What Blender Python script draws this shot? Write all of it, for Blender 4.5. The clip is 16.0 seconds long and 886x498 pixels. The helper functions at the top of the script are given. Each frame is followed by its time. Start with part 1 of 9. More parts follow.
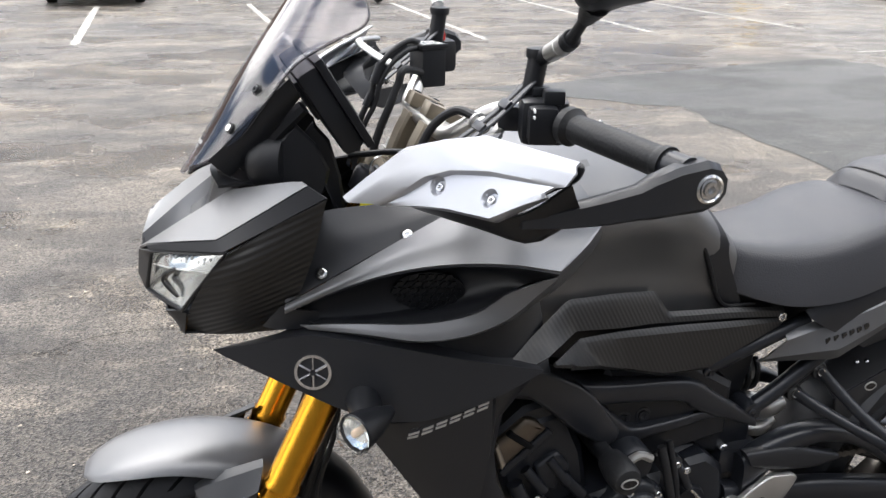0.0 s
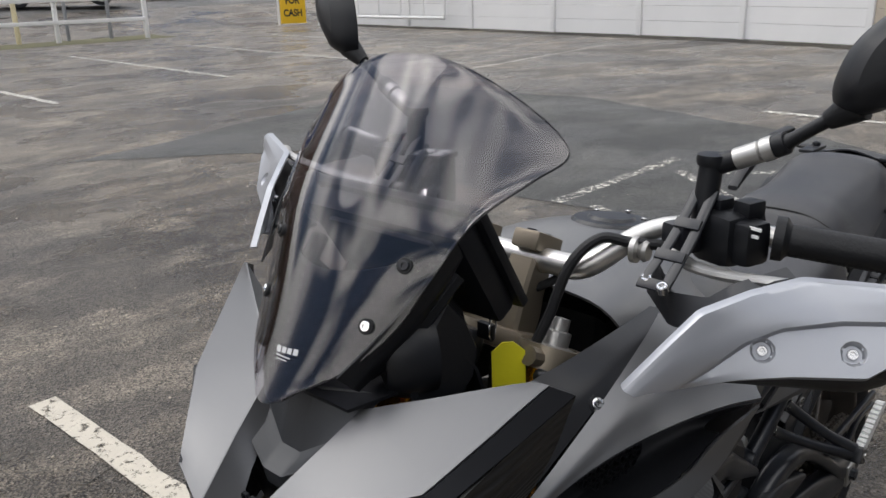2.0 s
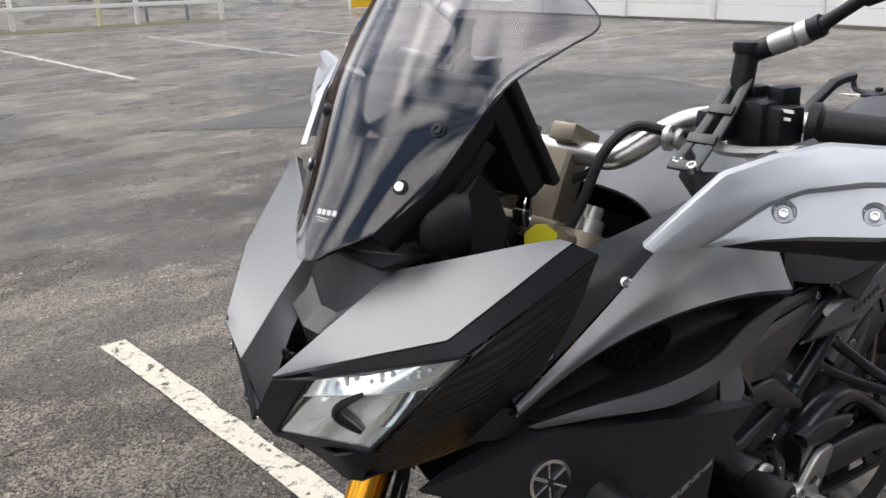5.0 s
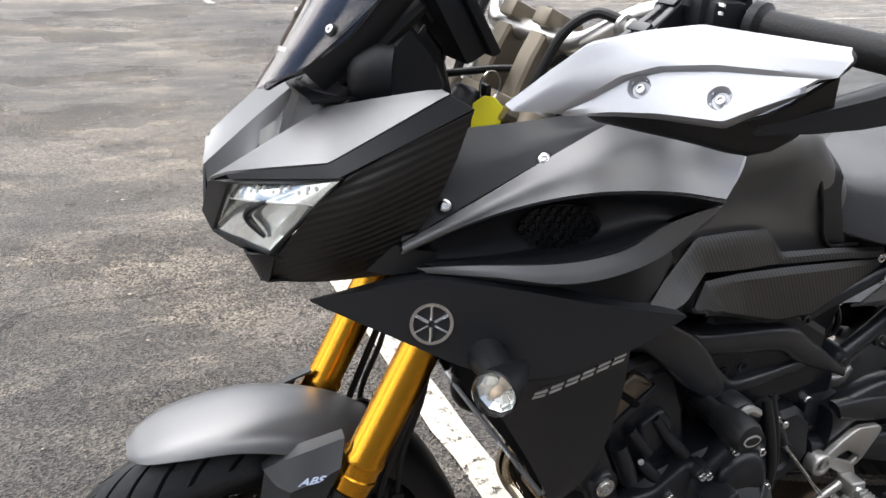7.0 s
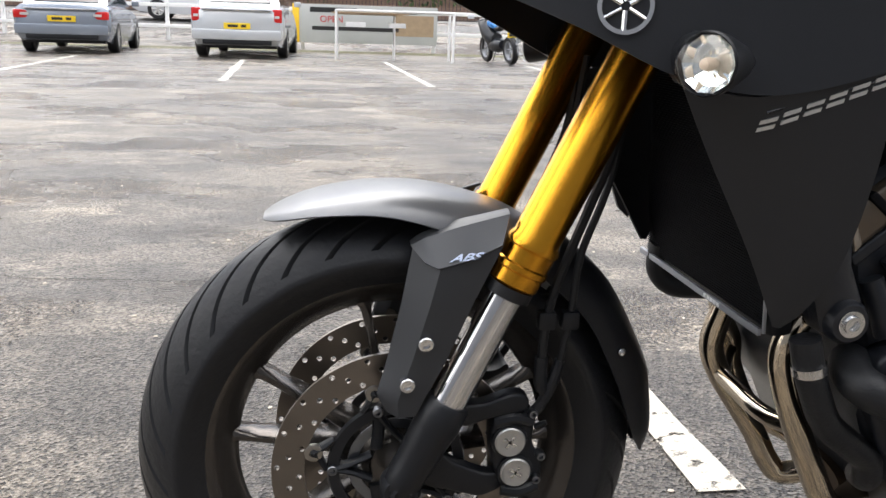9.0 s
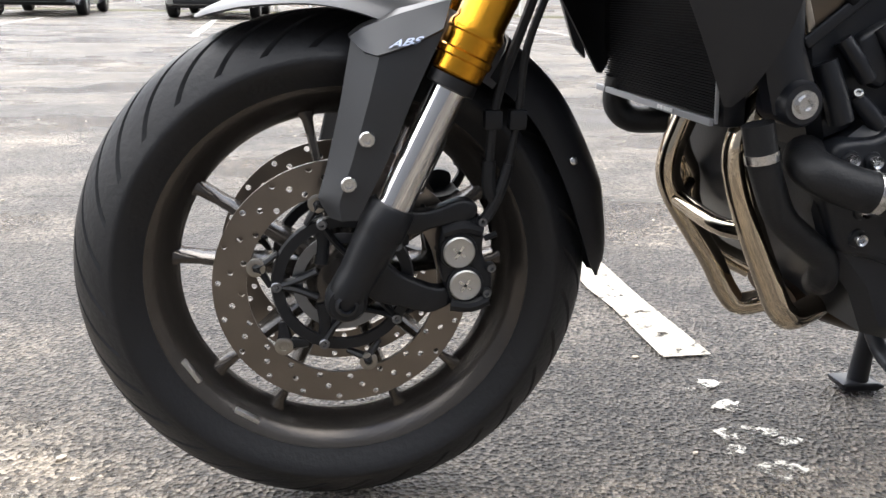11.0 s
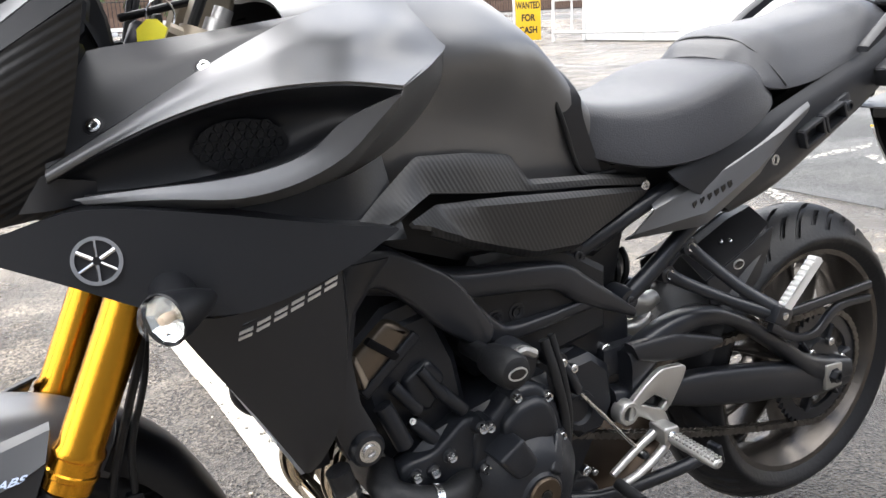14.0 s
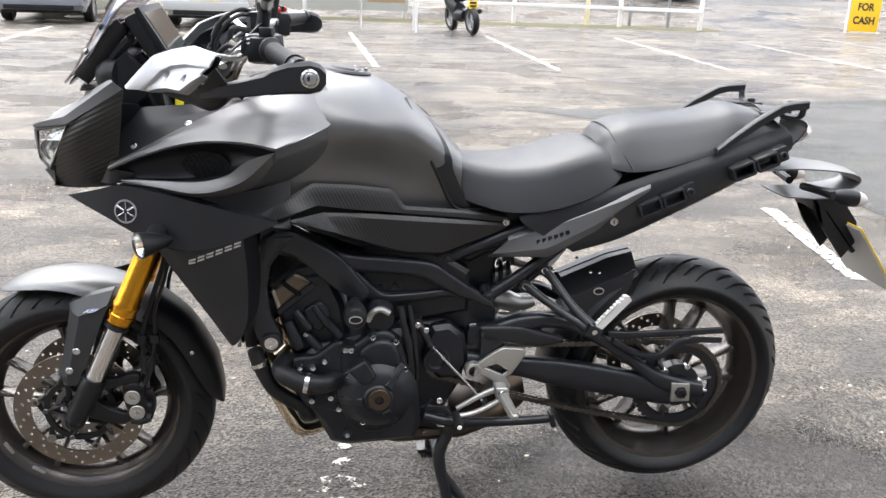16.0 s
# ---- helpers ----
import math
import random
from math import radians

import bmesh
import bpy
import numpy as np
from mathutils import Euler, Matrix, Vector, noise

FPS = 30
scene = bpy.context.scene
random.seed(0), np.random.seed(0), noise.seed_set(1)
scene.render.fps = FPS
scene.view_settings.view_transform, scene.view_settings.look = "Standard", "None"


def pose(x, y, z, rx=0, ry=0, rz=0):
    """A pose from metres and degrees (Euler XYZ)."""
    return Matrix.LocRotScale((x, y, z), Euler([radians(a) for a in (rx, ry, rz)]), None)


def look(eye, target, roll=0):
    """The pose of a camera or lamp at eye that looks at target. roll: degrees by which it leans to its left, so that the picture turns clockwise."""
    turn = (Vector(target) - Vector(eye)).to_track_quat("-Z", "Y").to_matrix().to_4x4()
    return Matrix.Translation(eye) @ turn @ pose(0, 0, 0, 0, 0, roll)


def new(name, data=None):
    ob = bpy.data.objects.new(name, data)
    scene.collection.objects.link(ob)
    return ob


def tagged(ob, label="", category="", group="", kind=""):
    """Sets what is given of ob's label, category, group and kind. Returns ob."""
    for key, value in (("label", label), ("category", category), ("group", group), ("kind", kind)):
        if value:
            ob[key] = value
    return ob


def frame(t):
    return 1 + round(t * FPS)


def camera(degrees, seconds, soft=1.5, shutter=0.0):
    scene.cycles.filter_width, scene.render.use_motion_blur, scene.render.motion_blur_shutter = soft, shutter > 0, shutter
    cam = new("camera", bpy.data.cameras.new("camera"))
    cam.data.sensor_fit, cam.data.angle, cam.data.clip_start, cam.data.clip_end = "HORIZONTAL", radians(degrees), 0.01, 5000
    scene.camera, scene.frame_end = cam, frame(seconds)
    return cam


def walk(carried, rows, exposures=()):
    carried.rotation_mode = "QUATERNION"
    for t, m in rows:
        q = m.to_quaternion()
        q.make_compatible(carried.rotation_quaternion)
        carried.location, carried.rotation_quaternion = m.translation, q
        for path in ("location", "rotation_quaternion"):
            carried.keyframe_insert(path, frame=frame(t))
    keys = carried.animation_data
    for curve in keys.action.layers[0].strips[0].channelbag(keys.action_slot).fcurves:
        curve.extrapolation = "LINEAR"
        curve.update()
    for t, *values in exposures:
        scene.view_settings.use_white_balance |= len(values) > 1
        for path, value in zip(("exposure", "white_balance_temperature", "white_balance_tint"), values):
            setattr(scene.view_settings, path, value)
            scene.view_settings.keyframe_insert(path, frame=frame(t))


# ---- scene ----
cam = camera(55.7, 16.0)
PATH = [
    (0, (0.056, -1.173, 1.368), (0.597, 0.621, 0.668), 1.0),
    (0.5, (-0.05, -1.066, 1.38), (0.707, 0.658, 0.708), 0.4),
    (1, (-0.096, -0.896, 1.401), (0.87, 0.731, 0.754), 1.3),
    (1.5, (-0.192, -0.717, 1.402), (0.992, 0.763, 0.766), 1.2),
    (2, (-0.353, -0.6, 1.427), (1.025, 0.709, 0.806), -1.6),
    (2.5, (-0.422, -0.573, 1.451), (1.035, 0.665, 0.864), 0.1),
    (3, (-0.436, -0.564, 1.45), (1.061, 0.64, 0.893), 0.0),
    (3.5, (-0.441, -0.566, 1.403), (1.054, 0.633, 0.831), -0.4),
    (4, (-0.439, -0.574, 1.371), (1.021, 0.634, 0.733), -0.9),
    (4.2, (-0.437, -0.583, 1.364), (0.995, 0.655, 0.718), -1.4),
    (6.3, (-0.249, -0.855, 1.284), (0.732, 0.76, 0.628), -0.7),
    (6.5, (-0.233, -0.879, 1.283), (0.717, 0.749, 0.614), -0.7),
    (7, (-0.146, -0.956, 1.257), (0.595, 0.741, 0.501), 2.7),
    (7.5, (-0.119, -0.932, 1.168), (0.444, 0.843, 0.44), 1.0),
    (8, (-0.095, -0.898, 1.065), (0.356, 0.903, 0.321), 1.5),
    (8.5, (-0.084, -0.906, 0.941), (0.307, 0.947, 0.3), 1.7),
    (9, (-0.089, -0.925, 0.811), (0.203, 0.984, 0.293), 1.9),
    (11.3, (-0.036, -0.959, 0.627), (0.32, 0.917, 0.033), 0.7),
    (11.5, (-0.013, -0.966, 0.638), (0.476, 0.879, 0.04), 0.6),
    (11.6, (0.017, -0.967, 0.644), (0.556, 0.858, 0.028), 0.8),
    (12, (0.05, -0.995, 0.665), (0.844, 0.739, 0.062), 0.4),
    (12.5, (0.066, -1.025, 0.694), (1.008, 0.645, 0.127), 1.0),
    (13, (0.082, -1.053, 0.718), (1.095, 0.591, 0.197), 0.3),
    (13.5, (0.08, -1.03, 0.773), (1.097, 0.634, 0.332), -1.3),
    (14, (0.081, -1.05, 1.045), (1.029, 0.626, 0.506), -3.1),
    (14.5, (0.155, -1.174, 1.208), (1.059, 0.511, 0.622), -2.5),
    (15, (0.3, -1.391, 1.232), (0.827, 0.423, 0.576), 0.0),
    (15.5, (0.418, -1.649, 1.278), (0.808, 0.202, 0.628), 1.8),
    (16, (0.555, -1.886, 1.308), (0.85, -0.01, 0.682), 2.2),
]
EXPOSURE = [(0, 0.6), (0.5, 0.6), (1, 0.38), (2, -0.50), (2.5, -0.65), (3, -0.53), (4.2, -0.33), (6.3, 0.28), (8, 0.58), (9, 0.66), (11.5, 0.98), (13, 1.1), (14.5, 0.92), (15, 0.78), (15.5, 0.92), (16, 0.94)]
walk(cam, [(t, look(eye, target, roll)) for t, eye, target, roll in PATH], EXPOSURE)

# ---- daylight: bright broken overcast, soft sun high over the yard ----
SUN_EL, SUN_AZ = 50.0, -15.0
world = bpy.data.worlds.new("world")
scene.world = world
world.use_nodes = True
wn, wl = world.node_tree.nodes, world.node_tree.links
wn.clear()
w_out, w_bg = wn.new("ShaderNodeOutputWorld"), wn.new("ShaderNodeBackground")
w_sky, w_mix = wn.new("ShaderNodeTexSky"), wn.new("ShaderNodeMix")
w_sky.sky_type, w_sky.sun_disc = "NISHITA", False
w_sky.sun_elevation, w_sky.sun_rotation = radians(SUN_EL), radians(SUN_AZ)
w_co, w_map, w_noise, w_ramp = (wn.new(k) for k in ("ShaderNodeTexCoord", "ShaderNodeMapping", "ShaderNodeTexNoise", "ShaderNodeValToRGB"))
w_map.inputs["Scale"].default_value = (1.3, 2.6, 5.5)
w_noise.inputs["Scale"].default_value, w_noise.inputs["Detail"].default_value = 1.5, 1.2
w_noise.inputs["Roughness"].default_value = 0.55
w_ramp.color_ramp.elements[0].position, w_ramp.color_ramp.elements[1].position = 0.42, 0.60
w_ramp.color_ramp.elements[0].color, w_ramp.color_ramp.elements[1].color = (2.0, 2.7, 4.2, 1), (26.8, 26.0, 25.1, 1)
w_mix.data_type = "RGBA"
w_mix.inputs["Factor"].default_value = 0.86
wl.new(w_co.outputs["Generated"], w_map.inputs["Vector"])
wl.new(w_map.outputs["Vector"], w_noise.inputs["Vector"])
wl.new(w_noise.outputs["Fac"], w_ramp.inputs["Fac"])
wl.new(w_sky.outputs["Color"], w_mix.inputs["A"])
wl.new(w_ramp.outputs["Color"], w_mix.inputs["B"])
w_sep, w_rise, w_grade = wn.new("ShaderNodeSeparateXYZ"), wn.new("ShaderNodeMapRange"), wn.new("ShaderNodeVectorMath")
w_rise.inputs["From Min"].default_value, w_rise.inputs["From Max"].default_value = 0.05, 0.95
w_rise.inputs["To Min"].default_value, w_rise.inputs["To Max"].default_value = 0.42, 1.45
w_grade.operation = "SCALE"
wl.new(w_co.outputs["Generated"], w_sep.inputs["Vector"])
wl.new(w_sep.outputs["Z"], w_rise.inputs["Value"])
wl.new(w_mix.outputs["Result"], w_grade.inputs["Vector"])
wl.new(w_rise.outputs["Result"], w_grade.inputs["Scale"])
w_side, w_glow, w_lit = wn.new("ShaderNodeVectorMath"), wn.new("ShaderNodeMapRange"), wn.new("ShaderNodeVectorMath")
w_side.operation, w_lit.operation = "DOT_PRODUCT", "SCALE"
w_side.inputs[1].default_value = (math.sin(radians(SUN_AZ)), math.cos(radians(SUN_AZ)), 0.0)
w_glow.inputs["From Min"].default_value, w_glow.inputs["To Min"].default_value, w_glow.inputs["To Max"].default_value = -1.0, 0.62, 1.38
wl.new(w_co.outputs["Generated"], w_side.inputs[0])
wl.new(w_side.outputs["Value"], w_glow.inputs["Value"])
wl.new(w_grade.outputs["Vector"], w_lit.inputs[0])
wl.new(w_glow.outputs["Result"], w_lit.inputs["Scale"])
wl.new(w_lit.outputs["Vector"], w_bg.inputs["Color"])
wl.new(w_bg.outputs["Background"], w_out.inputs["Surface"])
w_bg.inputs["Strength"].default_value = 0.14

sun = new("sun", bpy.data.lights.new("sun", "SUN"))
sun.data.energy, sun.data.angle, sun.data.color = 1.4, radians(45), (1.0, 0.96, 0.91)
sun.matrix_world = pose(0, 0, 20, 90 - SUN_EL, 0, -SUN_AZ + 180)

# ---- materials ----
def material(name, base, rough=0.5, metal=0.0, var=0.15, scale=6.0, fine=180.0, bump=0.03, rvar=0.12, spec=0.5, coat=0.0):
    """A surface with variation at two scales: slow patches in colour and gloss, and fine grain in relief."""
    m = bpy.data.materials.new(name)
    m.use_nodes = True
    n, l = m.node_tree.nodes, m.node_tree.links
    p = n["Principled BSDF"]
    co = n.new("ShaderNodeTexCoord")
    big, small = n.new("ShaderNodeTexNoise"), n.new("ShaderNodeTexNoise")
    big.inputs["Scale"].default_value, big.inputs["Detail"].default_value = scale, 6.0
    small.inputs["Scale"].default_value, small.inputs["Detail"].default_value = fine, 3.0
    mix = n.new("ShaderNodeMix")
    mix.data_type = "RGBA"
    mix.inputs["A"].default_value = (*[max(0.0, c * (1 - var)) for c in base], 1)
    mix.inputs["B"].default_value = (*[min(1.0, c * (1 + var)) for c in base], 1)
    rr = n.new("ShaderNodeMapRange")
    rr.inputs["To Min"].default_value, rr.inputs["To Max"].default_value = max(0.03, rough * (1 - rvar)), min(1.0, rough * (1 + rvar))
    bp = n.new("ShaderNodeBump")
    bp.inputs["Strength"].default_value, bp.inputs["Distance"].default_value = bump, 0.01
    for t in (big, small):
        l.new(co.outputs["Object"], t.inputs["Vector"])
    l.new(big.outputs["Fac"], mix.inputs["Factor"])
    l.new(mix.outputs["Result"], p.inputs["Base Color"])
    l.new(big.outputs["Fac"], rr.inputs["Value"])
    l.new(rr.outputs["Result"], p.inputs["Roughness"])
    if bump:
        l.new(small.outputs["Fac"], bp.inputs["Height"])
        l.new(bp.outputs["Normal"], p.inputs["Normal"])
    p.inputs["Metallic"].default_value = metal
    p.inputs["Specular IOR Level"].default_value = spec
    p.inputs["Coat Weight"].default_value = coat
    return m


def clear(name, tint, gloss=0.06, ior=1.45):
    """A thin clear sheet: tinted straight-through light, and Fresnel gloss over it."""
    m = bpy.data.materials.new(name)
    m.use_nodes = True
    n, l = m.node_tree.nodes, m.node_tree.links
    n.clear()
    out, mix, tr, gl, fr = (n.new(k) for k in ("ShaderNodeOutputMaterial", "ShaderNodeMixShader", "ShaderNodeBsdfTransparent", "ShaderNodeBsdfGlossy", "ShaderNodeLayerWeight"))
    power, span = n.new("ShaderNodeMath"), n.new("ShaderNodeMapRange")
    tr.inputs["Color"].default_value = (*tint, 1)
    gl.inputs["Roughness"].default_value = gloss
    power.operation, power.inputs[1].default_value = "POWER", 4.5
    span.inputs["To Min"].default_value = ((ior - 1) / (ior + 1)) ** 2
    l.new(fr.outputs["Facing"], power.inputs[0])
    l.new(power.outputs["Value"], span.inputs["Value"])
    l.new(span.outputs["Result"], mix.inputs["Fac"])
    l.new(tr.outputs["BSDF"], mix.inputs[1])
    l.new(gl.outputs["BSDF"], mix.inputs[2])
    l.new(mix.outputs["Shader"], out.inputs["Surface"])
    return m


def carbon_weave(name, dark=0.008, light=0.03, pitch=0.011, turn=35.0, relief=0.4):
    """Black textured vinyl with slanting ribs."""
    m = material(name, (light, light, light), 0.42, 0.0, 0.2, 8, 260, 0.05)
    n, l = m.node_tree.nodes, m.node_tree.links
    p = n["Principled BSDF"]
    co, mp, wv, cr, bp = (n.new(k) for k in ("ShaderNodeTexCoord", "ShaderNodeMapping", "ShaderNodeTexWave", "ShaderNodeMix", "ShaderNodeBump"))
    mp.inputs["Rotation"].default_value = (0, radians(turn), 0)
    wv.wave_type, wv.bands_direction = "BANDS", "Z"
    wv.inputs["Scale"].default_value = 0.314 / pitch
    wv.inputs["Distortion"].default_value = 0.15
    cr.data_type = "RGBA"
    cr.inputs["A"].default_value, cr.inputs["B"].default_value = (dark, dark, dark, 1), (light, light, light * 1.05, 1)
    bp.inputs["Strength"].default_value, bp.inputs["Distance"].default_value = relief, 0.0015
    l.new(co.outputs["Object"], mp.inputs["Vector"])
    l.new(mp.outputs["Vector"], wv.inputs["Vector"])
    l.new(wv.outputs["Fac"], cr.inputs["Factor"])
    l.new(cr.outputs["Result"], p.inputs["Base Color"])
    l.new(wv.outputs["Fac"], bp.inputs["Height"])
    l.new(bp.outputs["Normal"], p.inputs["Normal"])
    return m


def ground_tar(name, base, wet_low, wet_high, stains=1.0, relief=1.0, sheen=0.5):
    """Worn tarmac: stone chips, tar between them, pale and dark stains and damp patches with their own outlines."""
    m = bpy.data.materials.new(name)
    m.use_nodes = True
    n, l = m.node_tree.nodes, m.node_tree.links
    p = n["Principled BSDF"]
    p.inputs["Specular IOR Level"].default_value = sheen
    co = n.new("ShaderNodeTexCoord")

    def noise_node(s, d, r=0.55, stretch=(1, 1, 1)):
        mp, t = n.new("ShaderNodeMapping"), n.new("ShaderNodeTexNoise")
        mp.inputs["Scale"].default_value = stretch
        t.inputs["Scale"].default_value, t.inputs["Detail"].default_value, t.inputs["Roughness"].default_value = s, d, r
        l.new(co.outputs["Object"], mp.inputs["Vector"])
        l.new(mp.outputs["Vector"], t.inputs["Vector"])
        return t.outputs["Fac"]

    def ramp(src, a, b, ca, cb):
        r = n.new("ShaderNodeValToRGB")
        r.color_ramp.elements[0].position, r.color_ramp.elements[1].position = a, b
        r.color_ramp.elements[0].color, r.color_ramp.elements[1].color = (*ca, 1), (*cb, 1)
        l.new(src, r.inputs["Fac"])
        return r.outputs["Color"]

    def times(a, b, kind="MULTIPLY", f=1.0):
        k = n.new("ShaderNodeMix")
        k.data_type, k.blend_type = "RGBA", kind
        k.inputs["Factor"].default_value = f
        l.new(a, k.inputs["A"])
        l.new(b, k.inputs["B"])
        return k.outputs["Result"]

    chips = n.new("ShaderNodeTexVoronoi")
    chips.inputs["Scale"].default_value = 150.0
    l.new(co.outputs["Object"], chips.inputs["Vector"])
    chip_col = ramp(chips.outputs["Color"], 0.2, 0.95, [c * 0.22 for c in base], [c * 2.2 for c in base])
    big = noise_node(0.45, 7, 0.6)
    mid = noise_node(1.3, 7, 0.62, (0.8, 1.5, 1))
    fine = noise_node(75, 5, 0.65)
    tone = times(chip_col, ramp(big, 0.38, 0.62, (0.58, 0.58, 0.60), (1.38, 1.34, 1.27)), f=stains)
    tone = times(tone, ramp(mid, 0.49, 0.54, (0.74, 0.73, 0.72), (1.26, 1.23, 1.18)), f=stains)
    spots = noise_node(1.9, 6, 0.62, (0.7, 1.6, 1))
    tone = times(tone, ramp(spots, 0.555, 0.575, (0.93, 0.92, 0.91), (1.34, 1.31, 1.26)), f=stains)
    tone = times(tone, ramp(fine, 0.3, 0.7, (0.82, 0.82, 0.82), (1.15, 1.15, 1.15)))
    l.new(tone, p.inputs["Base Color"])
    damp = noise_node(0.62, 5, 0.55, (1.0, 1.35, 1))
    rr = n.new("ShaderNodeMapRange")
    rr.inputs["From Min"].default_value, rr.inputs["From Max"].default_value = 0.44, 0.56
    rr.inputs["To Min"].default_value, rr.inputs["To Max"].default_value = wet_high, wet_low
    l.new(damp, rr.inputs["Value"])
    l.new(rr.outputs["Result"], p.inputs["Roughness"])
    bp, b2 = n.new("ShaderNodeBump"), n.new("ShaderNodeBump")
    bp.inputs["Strength"].default_value, bp.inputs["Distance"].default_value = relief, 0.008
    b2.inputs["Strength"].default_value, b2.inputs["Distance"].default_value = 0.30, 0.008
    l.new(chips.outputs["Distance"], bp.inputs["Height"])
    l.new(fine, b2.inputs["Height"])
    l.new(bp.outputs["Normal"], b2.inputs["Normal"])
    l.new(b2.outputs["Normal"], p.inputs["Normal"])
    return m


def fading_out(m, centre, size, lo=0.26, hi=0.42):
    """Lets a surface fade out in an uneven outline round its centre, for ground both wet and shaded."""
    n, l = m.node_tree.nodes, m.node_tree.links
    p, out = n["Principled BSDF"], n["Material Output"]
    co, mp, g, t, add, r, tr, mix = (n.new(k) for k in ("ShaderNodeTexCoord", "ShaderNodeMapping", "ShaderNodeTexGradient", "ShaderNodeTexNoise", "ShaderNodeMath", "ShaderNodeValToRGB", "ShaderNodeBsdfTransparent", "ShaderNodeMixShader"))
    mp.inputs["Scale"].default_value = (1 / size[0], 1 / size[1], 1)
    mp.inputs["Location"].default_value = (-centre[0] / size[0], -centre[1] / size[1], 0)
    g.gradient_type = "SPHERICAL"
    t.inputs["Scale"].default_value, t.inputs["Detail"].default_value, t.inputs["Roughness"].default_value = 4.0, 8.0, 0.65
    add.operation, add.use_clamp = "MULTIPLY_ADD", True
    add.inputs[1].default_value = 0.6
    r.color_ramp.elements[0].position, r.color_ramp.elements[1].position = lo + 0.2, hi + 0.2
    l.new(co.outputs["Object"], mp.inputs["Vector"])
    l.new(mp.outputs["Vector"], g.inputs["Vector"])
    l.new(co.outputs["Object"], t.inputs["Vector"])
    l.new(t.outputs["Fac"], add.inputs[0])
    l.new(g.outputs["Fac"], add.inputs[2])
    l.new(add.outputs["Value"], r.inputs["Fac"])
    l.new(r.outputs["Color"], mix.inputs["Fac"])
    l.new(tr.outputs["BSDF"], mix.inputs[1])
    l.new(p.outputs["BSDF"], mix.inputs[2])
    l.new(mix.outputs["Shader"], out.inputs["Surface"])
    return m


def worn_paint(name, base, lo=0.39, hi=0.46):
    """Road paint worn through to the tarmac in ragged specks."""
    m = material(name, base, 0.6, 0.0, 0.14, 9, 90, 0.3)
    n, l = m.node_tree.nodes, m.node_tree.links
    p, out = n["Principled BSDF"], n["Material Output"]
    co, t, r, tr, mix = (n.new(k) for k in ("ShaderNodeTexCoord", "ShaderNodeTexNoise", "ShaderNodeValToRGB", "ShaderNodeBsdfTransparent", "ShaderNodeMixShader"))
    t.inputs["Scale"].default_value, t.inputs["Detail"].default_value, t.inputs["Roughness"].default_value = 26.0, 9.0, 0.78
    r.color_ramp.elements[0].position, r.color_ramp.elements[1].position = lo, hi
    l.new(co.outputs["Object"], t.inputs["Vector"])
    l.new(t.outputs["Fac"], r.inputs["Fac"])
    l.new(r.outputs["Color"], mix.inputs["Fac"])
    l.new(tr.outputs["BSDF"], mix.inputs[1])
    l.new(p.outputs["BSDF"], mix.inputs[2])
    l.new(mix.outputs["Shader"], out.inputs["Surface"])
    return m


# wet tarmac; its dark colour also paints the shade under the machine
M_WETSHADE = fading_out(ground_tar("wet_shaded_tarmac", (0.034, 0.0315, 0.029), 0.10, 0.26, 1.0, 0.55, 0.28), (1.58, -0.20), (0.88, 0.66), 0.18, 0.46)
M_DIRT = ground_tar("dark_moss_dirt", (0.040, 0.036, 0.026), 0.7, 0.9, 1.0)
M_TAR = ground_tar("tarmac", (0.132, 0.120, 0.105), 0.18, 0.46)
M_PATCH = ground_tar("tarmac_patch", (0.062, 0.064, 0.062), 0.42, 0.6, 0.5)
M_ROAD = ground_tar("road_tar", (0.12, 0.12, 0.12), 0.5, 0.7, 0.5)
M_LINE = worn_paint("road_paint", (0.50, 0.46, 0.385), 0.395, 0.46)
M_OLDLINE = worn_paint("old_road_paint", (0.66, 0.64, 0.57), 0.50, 0.57)
M_WORNLINE = worn_paint("worn_road_paint", (0.68, 0.66, 0.60), 0.45, 0.52)
M_BODY = material("satin_grey_paint", (0.158, 0.160, 0.165), 0.37, 0.65, 0.04, 3, 900, 0.02, 0.06)
M_BODYBLACK = material("matt_black_plastic", (0.0170, 0.0180, 0.0210), 0.37, 0.0, 0.2, 5, 500, 0.02, spec=0.36)
M_BLACK = material("black_plastic", (0.0080, 0.0088, 0.0110), 0.40, 0.0, 0.25, 7, 350, 0.03, spec=0.34)
M_GLOSSBLACK = material("gloss_black", (0.008, 0.008, 0.009), 0.16, 0.0, 0.2, 5, 400, 0.0)
M_FRAME = material("black_powder_coat", (0.0126, 0.0141, 0.0182), 0.30, 0.1, 0.2, 9, 420, 0.03)
M_ENGINE = material("black_engine_paint", (0.0108, 0.0123, 0.0160), 0.36, 0.0, 0.25, 14, 300, 0.05, spec=0.36)
M_SILVER = material("silver_paint", (0.41, 0.423, 0.455), 0.33, 0.6, 0.03, 4, 800, 0.02, 0.08)
M_ALU = material("cast_aluminium", (0.47, 0.465, 0.45), 0.36, 0.85, 0.08, 16, 300, 0.06)
M_STEEL = material("bright_steel", (0.62, 0.62, 0.62), 0.2, 1.0, 0.06, 30, 300, 0.02)
M_CHROME = material("chrome", (0.72, 0.72, 0.73), 0.09, 1.0, 0.03, 10, 300, 0.0)
M_GOLD = material("gold_anodised", (0.70, 0.325, 0.03), 0.25, 1.0, 0.05, 8, 300, 0.01)
M_PIPE = material("heat_tinted_steel", (0.58, 0.50, 0.39), 0.08, 1.0, 0.25, 11, 200, 0.0, 0.03)
